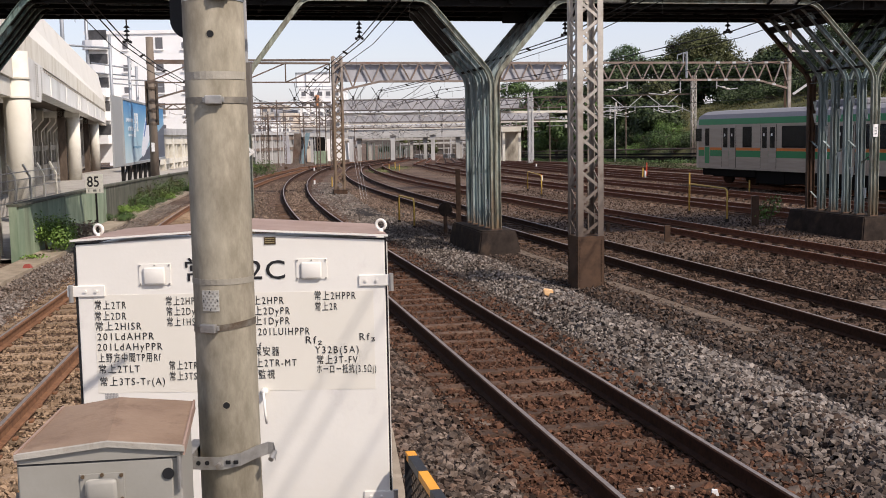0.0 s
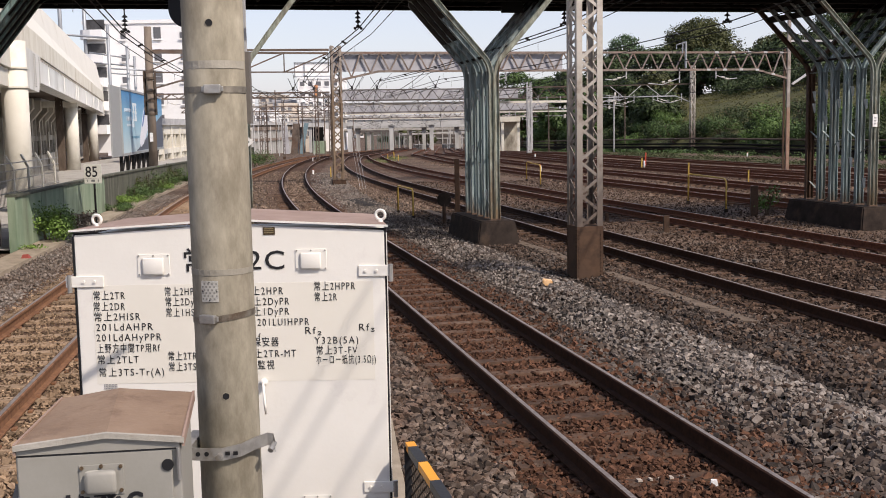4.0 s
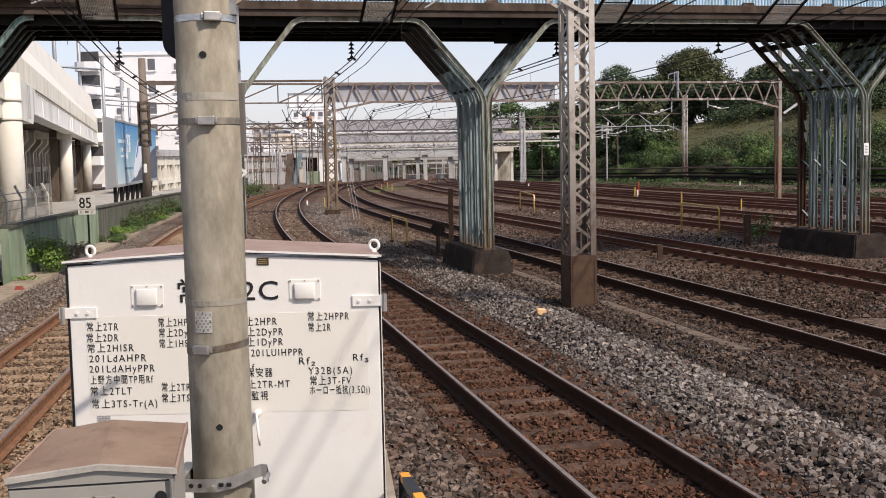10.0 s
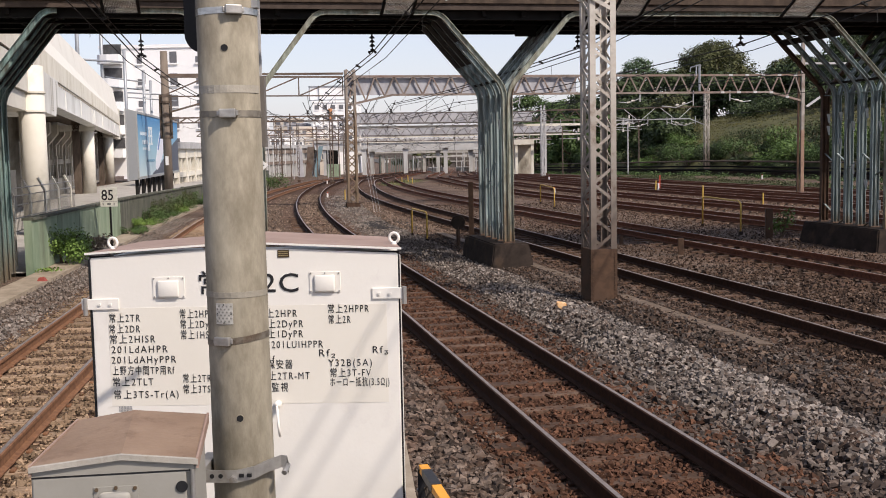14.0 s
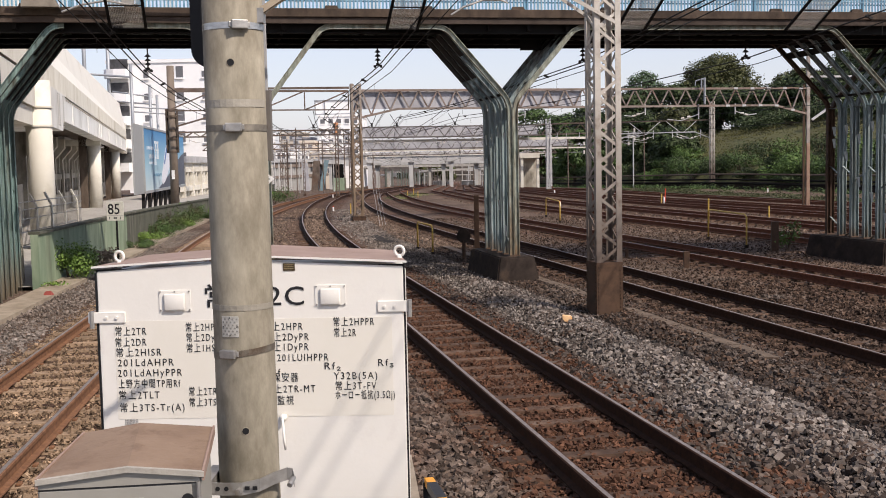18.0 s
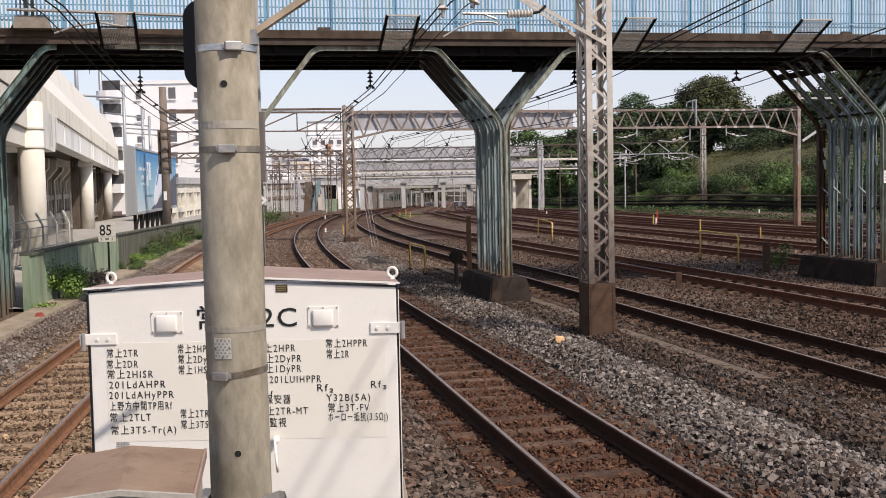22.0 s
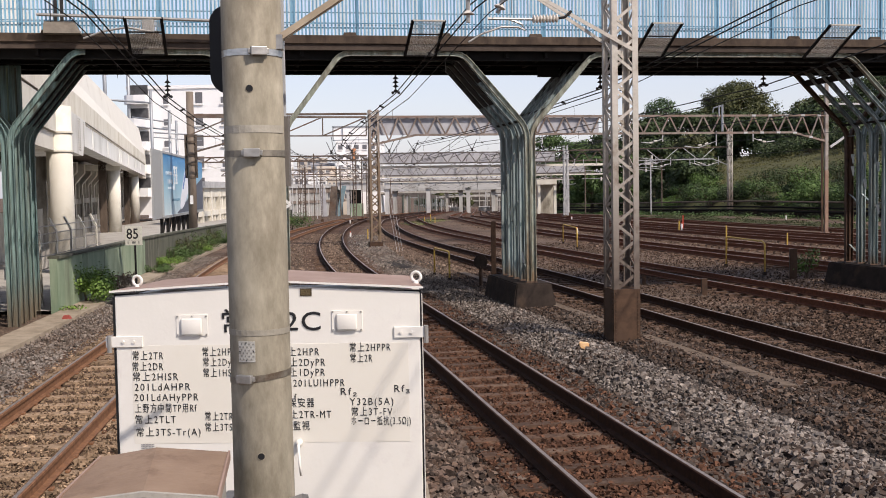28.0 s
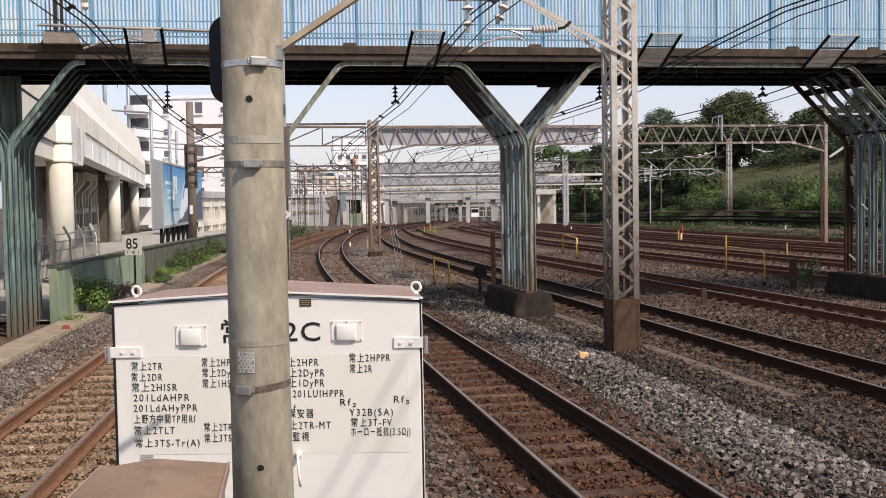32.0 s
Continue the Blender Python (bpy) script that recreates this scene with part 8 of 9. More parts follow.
# ---------------------------------------------------------------- white concrete road viaduct across the throat
M["far_concrete"] = surface("pale_grey_far_concrete", (0.40, 0.40, 0.39), (0.56, 0.555, 0.54), scale=0.5, stretch=(1, 1, 0.3), rough=0.9, bump=0.02, stain=(0.25, 0.24, 0.22), stain_amount=0.4, stain_scale=0.4)
M["arch_brown"] = surface("brownish_arch_concrete", (0.13, 0.10, 0.082), (0.27, 0.225, 0.19), scale=1.2, rough=0.9)
wv = thing("road_viaduct", "white concrete viaduct crossing far tracks on square columns", "viaduct", kind="structure")


def crossing(y, x0, x1, z0, z1, columns, cw, mat, depth=5.0):
    g = ground_z(y) - 0.3
    bm = bmesh.new()
    box(bm, x0, x1, y, y + depth, z0, z1)
    part("beam", bm, M["far_concrete"], wv)
    bm = bmesh.new()
    box(bm, x0, x1, y - 0.35, y, z1 - 0.3, z1 + 0.12)
    part("parapet", bm, M[mat], wv)
    for x in columns:
        bm = bmesh.new()
        w = cw
        hexa(bm, [(x - w, y + 0.3, g), (x + w, y + 0.3, g), (x + w, y + 1.8, g), (x - w, y + 1.8, g), (x - w, y + 0.3, z0 - 1.0), (x + w, y + 0.3, z0 - 1.0), (x + w, y + 1.8, z0 - 1.0), (x - w, y + 1.8, z0 - 1.0)])
        hexa(bm, [(x - w, y + 0.3, z0 - 1.0), (x + w, y + 0.3, z0 - 1.0), (x + w, y + 1.8, z0 - 1.0), (x - w, y + 1.8, z0 - 1.0), (x - 1.6 * w, y + 0.3, z0), (x + 1.6 * w, y + 0.3, z0), (x + 1.6 * w, y + 1.8, z0), (x - 1.6 * w, y + 1.8, z0)])
        part("column", bm, M[mat], wv)


crossing(182, -23.5, 22, 2.62, 4.15, (-21.8, -15.35, -8.43, -1.75, 6.1, 11.7), 0.32, "far_concrete", 6)
crossing(194, -20.5, 24, 2.2, 2.5, (-14.95, -3.2, 2.6, 9.4), 0.30, "far_concrete", 5)
crossing(212, -22, 26, 1.62, 1.95, (-14.25, -6.2, 3.4, 9.0), 0.24, "concrete", 5)
hall = thing("station_hall", "shaded covered station hall behind the viaduct", "station hall", kind="structure")
bm = bmesh.new()
box(bm, -25.5, 80, 560, 564, -9, 1.6)
part("back", bm, surface("sooty_far_wall", (0.05, 0.042, 0.036), (0.14, 0.12, 0.105), scale=0.35, rough=0.9), hall)
for i in range(26):
    bm = bmesh.new()
    x = -24 + 4 * i
    box(bm, x, x + 0.5, 559.4, 560, -9, 1.4)
    part("pilaster", bm, M["concrete"], hall)
for z in (-4.6, -1.6):
    bm = bmesh.new()
    box(bm, -25.5, 80, 559.6, 560, z, z + 0.5)
    part("band", bm, M["concrete"], hall)
bm = bmesh.new()
box(bm, -8.4, 30, 246, 252, 0.5, 0.8)
part("canopy", bm, M["concrete"], hall)
rh = random.Random(12)
for i in range(34):
    bm = bmesh.new()
    x = -8.0 + 0.98 * i + rh.uniform(-0.3, 0.3)
    y = rh.uniform(196, 255)
    if -2.2 < x < 0.5:
        continue
    box(bm, x - 0.06, x + 0.06, y, y + 0.15, ground_z(y) - 0.3, rh.uniform(0.2, 0.8) - 0.008 * (y - 190))
    part("post", bm, M["gantry_dark"] if i % 3 else M["gantry_pale"], hall)
for i in range(5):
    bm = bmesh.new()
    x = -6.6 + 6.5 * i
    box(bm, x, x + 3.6, 250, 258, -3.2, -1.9)
    part("platform_block", bm, M["concrete"], hall)
# thin poles and cross beams of the station throat
for i in range(70):
    x, y = rh.uniform(-22, 26), rh.uniform(200, 330)
    if -0.012 < x / y < 0.004:
        continue
    top = 1.9 - 0.012 * (y - 200) + rh.uniform(-0.5, 0.3)
    t = thing("throat_pole", "thin pale steel pole in the station throat", "pole", (x, y, ground_z(y)), group="poles of the station throat")
    bm = bmesh.new()
    box(bm, -0.07, 0.07, -0.07, 0.07, -0.3, top - ground_z(y))
    part("shaft", bm, M["gantry_dark"] if i % 3 else M["gantry_pale"] if i % 2 else M["gantry"], t)
    bm = bmesh.new()
    s = rh.choice((-1, 1))
    beam(bm, (0, 0, top - ground_z(y) - 0.4), (1.8 * s, 0, top - ground_z(y) - 0.4), 0.07, 0.09)
    part("arm", bm, M["gantry_pale"], t)
# green station frames beyond
for i in range(9):
    y = 205 + 17 * i
    t = thing("station_frame", "dull green steel portal frame over far tracks", "portal frame", (0, y, ground_z(y)), group="far station frames")
    for x in (-17.2 + 0.25 * i, -14.2 + 0.2 * i, -11.4 + 0.1 * i):
        bm = bmesh.new()
        box(bm, x - 0.09, x + 0.09, 0, 0.3, -0.3, 3.6)
        part("post", bm, plain("dull_green_paint", (0.13, 0.15, 0.13), 0.6), t)
    bm = bmesh.new()
    box(bm, -18 + 0.25 * i, -9.6, 0, 0.4, 3.4, 3.75)
    part("beam", bm, M["gantry_dark"], t)
# far trees closing the view along the line
tree(-19, 420, -6.5, 9.5, 12, M["leaf_olive"], "hazy olive trees far beyond the station", 901, 2500, 0.6)
tree(-8, 430, -6.5, 8.0, 12, M["leaf_olive"], "hazy olive trees far beyond the station", 902, 2500, 0.6)
# white shed portal at the foot of the bank
sp = thing("bank_portal", "white concrete portal with a dark opening below the bank", "portal", (7.9, 124, ground_z(124)), 0, kind="structure")
bm = bmesh.new()
box(bm, -1.3, 0.95, 0, 4, 3.4, 3.95)
part("lintel", bm, M["white_concrete"], sp)
for x in (-1.2, 0.6):
    bm = bmesh.new()
    box(bm, x, x + 0.3, 0.1, 0.9, -0.3, 3.4)
    part("column", bm, M["white_concrete"], sp)
bm = bmesh.new()
box(bm, -1.2, 0.9, 3.5, 3.9, -0.3, 3.39)
part("back", bm, M["grimy_concrete"], sp)

# ---------------------------------------------------------------- pale arcade behind the boundary wall
ar2 = thing("lineside_arcade", "pale concrete arcade with two rows of openings behind a wall", "arcade", kind="structure")
A0, A1, A2 = Vector((-23.2, 88, 0)), Vector((-28.6, 165, 0)), Vector((-23.4, 191, 0))
for i in range(28):
    p, q = (A0.lerp(A1, i / 18), A0.lerp(A1, (i + 1) / 18)) if i < 18 else (A1.lerp(A2, (i - 18) / 10), A1.lerp(A2, (i - 17) / 10))
    g = ground_z(p.y) - 0.3
    for f0, f1, z0, z1, dx in ((0.0, 0.14, g, 3.0, 0.0), (0.14, 1.0, 2.2, 3.0, 0.05), (0.14, 1.0, 0.55, 1.0, 0.05), (0.52, 0.60, g, 2.2, 0.1), (0.0, 1.0, 3.0, 3.55, -0.2)):
        a, b = p.lerp(q, f0), p.lerp(q, f1)
        bm = bmesh.new()
        hexa(bm, [(a.x - 0.5 - dx, a.y, z0), (a.x - dx, a.y, z0), (b.x - dx, b.y, z0), (b.x - 0.5 - dx, b.y, z0), (a.x - 0.5 - dx, a.y, z1), (a.x - dx, a.y, z1), (b.x - dx, b.y, z1), (b.x - 0.5 - dx, b.y, z1)])
        part("bay_frame" if z1 < 3.2 else "parapet", bm, (M["white_concrete"] if i < 18 else M["far_concrete"] if f1 < 0.7 else M["arch_brown"]) if z1 < 3.2 else M["gantry_pale"], ar2)
    bm = bmesh.new()
    hexa(bm, [(p.x - 2.2, p.y, g), (p.x - 2.0, p.y, g), (q.x - 2.0, q.y, g), (q.x - 2.2, q.y, g), (p.x - 2.2, p.y, 3.0), (p.x - 2.0, p.y, 3.0), (q.x - 2.0, q.y, 3.0), (q.x - 2.2, q.y, 3.0)])
    # far bays: near-black back wall carries the shade inside the openings
    part("back_wall", bm, M["brown_concrete"] if i < 18 else M["under"], ar2)

# ---------------------------------------------------------------- buildings


def house(name, label, x0, x1, y0, y1, z0, z1, mat, cols, rows, margin=0.12, win=None, roof=True, lower=0.05):
    """A block with window openings filled by dark recessed panes on the face towards the platform."""
    h = thing(name, label, "building")
    bm = bmesh.new()
    box(bm, x0, x1, y0, y1, z0, z1)
    part("wall", bm, mat, h)
    if roof:
        bm = bmesh.new()
        box(bm, x0 - 0.15, x1 + 0.15, y0 - 0.15, y1 + 0.15, z1, z1 + 0.4)
        part("roof", bm, mat, h)
    w, hh = (x1 - x0) / max(cols, 1), (z1 - z0) * (1 - lower) / rows
    for i in range(cols):
        for j in range(rows):
            cx, cz = x0 + (i + 0.5) * w, z0 + (z1 - z0) * lower + (j + 0.55) * hh
            bm = bmesh.new()
            box(bm, cx - w * 0.27, cx + w * 0.27, y0 - 0.06, y0 - 0.004, cz - hh * 0.22, cz + hh * 0.22)
            wd = part("window", bm, M["far_glass"], h)
            bm = bmesh.new()
            box(bm, cx - w * 0.30, cx + w * 0.30, y0 - 0.16, y0 - 0.004, cz - hh * 0.30, cz - hh * 0.22)
            part("sill", bm, mat, wd)
    return h


apt = house("apartment_building", "tall white apartment block behind the elevated line", -41.8, -27.5, 130, 150, 0, 15.0, M["building"], 0, 5)
for j in range(5):
    for x, w in ((-37.2, 0.3), (-33.2, 0.42), (-30.2, 0.36)):
        z = 3.0 + 2.55 * j
        bm = bmesh.new()
        box(bm, x - w, x + w, 129.94, 129.996, z, z + (1.35 if w > 0.4 else 0.75))
        wd = part("window", bm, M["far_glass"], apt)
        bm = bmesh.new()
        box(bm, x - w - 0.1, x + w + 0.1, 129.8, 129.996, z - 0.16, z)
        part("sill", bm, M["building"], wd)
for j in range(5):
    z = 2.2 + 2.75 * j
    bm = bmesh.new()
    pts = [(-42.0, 129.9), (-42.0, 129.3), (-41.5, 128.7), (-40.6, 128.4), (-39.2, 128.4), (-39.2, 129.9)]
    lo = [bm.verts.new((x, y, z)) for x, y in pts]
    hi = [bm.verts.new((x, y, z + 1.05)) for x, y in pts]
    bm.faces.new(lo[::-1]); bm.faces.new(hi)
    for i in range(len(pts)):
        bm.faces.new((lo[i], lo[(i + 1) % len(pts)], hi[(i + 1) % len(pts)], hi[i]))
    bl = part("balcony", bm, M["building"], apt)
    bm = bmesh.new()
    box(bm, -41.6, -39.3, 129.7, 129.95, z + 1.1, z + 2.3)
    part("recess", bm, surface("shaded_recess", (0.03, 0.03, 0.032), (0.10, 0.10, 0.105), scale=1.2, rough=0.6), bl)
house("office_block", "white office block with a sign panel beyond the tracks", -26.6, -19.0, 205, 222, -2, 11.4, M["building"], 5, 5, lower=0.3)
sgn = thing("roof_sign", "framed white sign box on an office roof", "sign", (-23.2, 205.3, 13.25))
bm = bmesh.new()
box(bm, -4.0, 3.4, 0, 0.8, -1.4, 1.1)
part("box", bm, M["building"], sgn)
bm = bmesh.new()
for z in (-1.45, 1.1):
    box(bm, -4.1, 3.5, -0.15, 0.0, z, z + 0.2)
for x in (-4.1, -2.3, 3.3):
    box(bm, x, x + 0.2, -0.15, 0.0, -1.45, 1.3)
part("frame", bm, M["steel_pole"], sgn)
ob = thing("wall_sign", "small orange sign on an office wall", "sign", (-23.3, 204.7, 9.2))
bm = bmesh.new()
box(bm, -0.35, 0.35, 0, 0.2, -1.1, 1.1)
part("panel", bm, M["brick_orange"], ob)
for wx, wz in ((-25.6, 6.5), (-25.6, 3.5), (-22.3, 3.6), (-21.0, 8.2), (-21.0, 5.2)):
    t = thing("wall_panel", "pale grey window strip on an office wall", "window", (wx, 204.7, wz))
    bm = bmesh.new()
    box(bm, -0.5, 0.5, 0, 0.25, -0.5, 0.5)
    part("pane", bm, M["mesh_grey"], t)
for x0, x1, y, z1, m, cols, rows_n in ((-38, -33, 230, 9.0, "building_beige", 3, 4), (-33, -29.5, 215, 7.6, "mesh_grey", 3, 4), (-43, -37, 210, 8.5, "building", 3, 3), (-58, -46, 190, 12, "building", 4, 5), (-33.0, -29.6, 190, 5.2, "building", 4, 2), (-29.5, -27, 200, 6.6, "building_beige", 2, 3), (-31.5, -27.4, 196, 4.6, "building", 6, 2), (-27.2, -23.6, 197, 4.4, "building_beige", 5, 2)):
    house("town_building", "pale low town building beyond the railway", x0, x1, y, y + 8, -3, z1, M[m], cols, rows_n, lower=0.45)
M["blue_sheet"] = surface("weathered_blue_sheet", (0.10, 0.17, 0.20), (0.22, 0.30, 0.33), scale=1.5, rough=0.8)
# leaning blue and grey sheets and a green hoarding by the far tracks
for x, y, w, h, lean, m in ((-21.3, 150, 0.8, 4.0, 0.3, "mesh_grey"), (-20.3, 150, 0.9, 4.2, -0.4, "gantry"), (-19.4, 150, 0.6, 4.2, -0.9, "blue_sheet"), (-17.0, 150, 1.6, 3.6, 0.0, "under")):
    t = thing("sheet_panel", "upright weathered sheet panel beside far tracks", "panel", (x, y, ground_z(y)))
    bm = bmesh.new()
    hexa(bm, [(-w / 2, 0, 0), (w / 2, 0, 0), (w / 2, 0.2, 0), (-w / 2, 0.2, 0), (-w / 2 - lean, 0, h), (w / 2 - lean, 0, h), (w / 2 - lean, 0.2, h), (-w / 2 - lean, 0.2, h)])
    part("sheet", bm, M[m], t)
t = thing("green_hoarding", "dark green hoarding beside far tracks", "hoarding", (-16.6, 148, ground_z(148)))
bm = bmesh.new()
box(bm, -0.9, 0.9, 0, 0.15, 0, 1.7)
part("panel", bm, M["green_wall"], t)
for i in range(2):
    y = 74 + 8 * i
    shrub(track_x(0, y) - 3.6 - 0.3 * i, y, ground_z(y), 1.8, 0.9, 700, 0.09, M["leaf_bright"] if i % 2 else M["leaf"], "green weeds beside a far track", 70 + i, "weeds")
shrub(-13.2, 75.5, 0, 2.4, 1.3, 2600, 0.05, M["leaf"], "green bush beside a far track", 79)
v, f = leaves(1600, [(-4.7, 84, -0.02, 1.3, 5.0, 0.06), (-3.9, 90, -0.02, 1.5, 4.0, 0.05)], 0.05, 88)
gp = thing("grass_patch", "patch of yellow-green grass between far tracks", "grass", kind="stuff")
leaf_part("blades", v, f, surface("yellow_green_grass", (0.09, 0.105, 0.04), (0.19, 0.20, 0.085), scale=2, rough=0.9, bump=0, island=0.3), gp)

# ---------------------------------------------------------------- wooded bank on the far side
HILL = [(8, 200), (13, 155), (17, 116), (22, 94), (28, 75), (38, 56), (56, 36), (90, 10), (140, -30)]


def hill_foot(u):
    i = min(int(u), len(HILL) - 2)
    a, b = Vector(HILL[i]), Vector(HILL[i + 1])
    return a.lerp(b, u - i)


def hill_pt(u, d):
    """A point d metres up the bank from its foot."""
    p = hill_foot(u)
    q = (hill_foot(min(u + 0.3, len(HILL) - 1.001)) - hill_foot(max(u - 0.3, 0))).normalized()
    n = Vector((-q.y, q.x))
    if n.x < 0:
        n = -n
    xy = p + n * d
    z = ground_z(p.y) + 1.0 * min(1, d / 1.2) + 8.6 * (1 - math.exp(-max(0, d - 1.2) / 17)) + 0.5 * noise.noise(Vector((xy.x * 0.08, xy.y * 0.08, 3)))
    if d <= 0:
        z = ground_z(p.y) - 0.2
    return Vector((xy.x, xy.y, z))


def bank_z(x, y):
    """Level of the bank at a place in plan."""
    best = min(((Vector((x, y)) - hill_foot(u)).length, u) for u in np.linspace(0, len(HILL) - 1.01, 160))
    return hill_pt(best[1], best[0]).z


bm = bmesh.new()
ds = [0, 0.4, 1.4, 3, 5, 8, 12, 17, 24, 34, 50, 90]
rows = []
n_u = 60
for i in range(n_u + 1):
    u = (len(HILL) - 1.001) * i / n_u
    rows.append([bm.verts.new(hill_pt(u, d)) for d in ds])
for r0, r1 in zip(rows, rows[1:]):
    for j in range(len(ds) - 1):
        bm.faces.new((r0[j], r0[j + 1], r1[j + 1], r1[j]))
tagged(part("bank", bm, M["hill"], smooth=True), "grassy bank rising beyond the tracks", "bank", kind="structure")
bm = bmesh.new()
sweep(bm, [(-0.15, -0.2), (-0.15, 0.5), (0.15, 0.5), (0.15, -0.2)], [(hill_foot(u).x - 1.2, hill_foot(u).y - 0.6, ground_z(hill_foot(u).y)) for u in np.linspace(0, len(HILL) - 1.01, 40)])
tagged(part("bank_wall", bm, M["dark_concrete"]), "low dark retaining wall at the foot of a bank", "wall", kind="structure")
for z in (0.42, 0.72, 1.15):
    bm = bmesh.new()
    tube(bm, [(hill_foot(u).x - 2.0, hill_foot(u).y - 1.0, ground_z(hill_foot(u).y) + z) for u in np.linspace(0.4, len(HILL) - 1.01, 40)], 0.07, 6)
    tagged(part("cable_pipe", bm, M["brown_concrete"] if z > 1 else M["under"]), "dusty cable pipe along the foot of a bank", "pipe", kind="stuff")
M["leaf_teal"] = surface("blue_green_leaves", (0.03, 0.06, 0.028), (0.10, 0.16, 0.075), scale=2, rough=0.65, bump=0.0, island=0.35)
rg = random.Random(5)
# trees: x, y, top, width, leaf, share of trunk
for (x, y, top, w, m, lab, n, size) in (
        (26.7, 160, 15.5, 8.4, "leaf_teal", "blue-green feathery tree on the skyline of the bank", 2600, 0.42),
        (35.1, 150, 16.2, 12.6, "leaf_olive", "broad olive-green domed tree on the skyline of the bank", 6500, 0.5),
        (43.5, 140, 13.2, 11.0, "leaf_olive", "broad dark olive tree on the skyline of the bank", 5000, 0.5),
        (48.5, 131, 15.8, 13.0, "leaf_dark", "dark green tree on the skyline of the bank", 4500, 0.5),
        (48.0, 118, 17.0, 13.0, "leaf_dark", "dark green tree on the skyline of the bank", 4500, 0.5),
        (50.0, 106, 16.0, 13.0, "leaf_dark", "dark green tree on the skyline of the bank", 4500, 0.5),
        (11.5, 176, 10.8, 9.0, "leaf", "green tree far along the bank", 3500, 0.45),
        (15.2, 168, 10.0, 8.0, "leaf", "green tree far along the bank", 3500, 0.45),
        (18.8, 160, 10.0, 8.0, "leaf_dark", "dark green tree far along the bank", 3500, 0.45),
        (23.0, 150, 11.6, 9.0, "leaf_dark", "dark green tree high on the bank", 4500, 0.45),
        (27.5, 143, 11.6, 9.0, "leaf_dark", "dark green tree high on the bank", 4500, 0.45),
        (31.5, 138, 11.4, 9.0, "leaf_dark", "dark green tree high on the bank", 4500, 0.45),
        (35.5, 132, 11.2, 9.0, "leaf_dark", "dark green tree high on the bank", 4500, 0.45),
        (39.0, 126, 11.0, 9.0, "leaf_dark", "dark green tree high on the bank", 4500, 0.45),
        (42.0, 118, 11.0, 9.0, "leaf_dark", "dark green tree high on the bank", 4500, 0.45),
        (20.6, 134, 8.2, 7.0, "leaf_dark", "dark green tree half-way up the bank", 4000, 0.4),
        (24.4, 128, 8.0, 7.0, "leaf_olive", "olive tree half-way up the bank", 4000, 0.4),
        (19.2, 118, 7.4, 6.4, "leaf_dark", "dark green tree low on the bank", 4500, 0.36),
        (21.8, 112, 5.6, 5.6, "leaf_dark", "dark green tree low on the bank", 4200, 0.34),
        (16.8, 126, 6.2, 6.0, "leaf", "green tree low on the bank", 4000, 0.36),
        (14.6, 142, 6.4, 7.0, "leaf", "green tree low on the bank", 4000, 0.38),
        (11.6, 160, 6.0, 7.5, "leaf", "green tree low on the bank", 4000, 0.38)):
    z = bank_z(x, y)
    tree(x, y, z - 0.3, top - z + 0.3, w, M[m], lab, int(x * 10 + y), int(n * (4.4 if top > 12.5 else 2.1)), size * (0.34 if top > 12.5 else 0.52), 0.22, dome=top > 12.5 and w > 8)
for i in range(84):
    u = rg.uniform(0.8, 5.2)
    d = rg.uniform(1.6, 5.6) if i % 2 else rg.uniform(0.3, 1.8)
    p = hill_pt(u, d)
    bright = rg.random()
    shrub(p.x, p.y, p.z - 0.1, rg.uniform(1.8, 3.8), rg.uniform(0.9, 2.6) + (0.9 if i % 5 == 1 else 0.0), 1800, 0.085, M["leaf_lit"] if bright > 0.74 else M["leaf"] if bright > 0.5 else M["leaf_dark"], "green shrub low on the bank", 200 + i)
# dark scrub along the upper edge of the slope
for i in range(30):
    p = hill_pt(rg.uniform(1.8, 4.8), rg.uniform(14.5, 19))
    shrub(p.x, p.y, p.z - 0.2, rg.uniform(2.6, 4.2), rg.uniform(1.6, 3.0), 900, 0.13, M["leaf_dark"], "dark green scrub along the top of a slope", 400 + i)
# weeds along the foot of the bank
spots = []
for i in range(260):
    u = rg.uniform(0.6, 6.2)
    q = hill_foot(u)
    spots.append((q.x - rg.uniform(1.6, 4.2), q.y - rg.uniform(0.8, 2.0), ground_z(q.y) + 0.05, 0.7, 0.7, rg.uniform(0.15, 0.38)))
v, f = leaves(16000, spots, 0.075, 93)
gw = thing("lineside_weeds", "low green weeds along the foot of a bank", "weeds", kind="stuff")
leaf_part("blades", v, f, M["leaf"], gw)
spots = []
for i in range(420):
    y = rg.uniform(36, 92)
    x = track_x(8, y) + rg.uniform(1.3, 7.0)
    spots.append((x, y, ground_z(y) - 0.03, 0.8, 0.8, rg.uniform(0.05, 0.22)))
v, f = leaves(30000, spots, 0.055, 95)
gv = thing("verge_weeds", "low dark green weeds between the last track and a bank", "weeds", kind="stuff")
leaf_part("blades", v, f, surface("dull_green_weeds", (0.022, 0.032, 0.011), (0.075, 0.088, 0.034), scale=0.5, rough=0.8, bump=0, island=0.35), gv)
# rough grass on the slope
spots = []
for i in range(1500):
    p = hill_pt(rg.uniform(1.5, 5.0), rg.uniform(3, 24))
    spots.append((p.x, p.y, p.z, 1.8, 1.8, 0.16))
v, f = leaves(56000, spots, 0.09, 91)
gs = thing("bank_grass", "rough yellow-green grass on a bank", "grass", kind="stuff")
leaf_part("blades", v, f, surface("dry_grass", (0.05, 0.054, 0.017), (0.135, 0.125, 0.045), scale=0.3, rough=0.9, bump=0, island=0.35), gs)
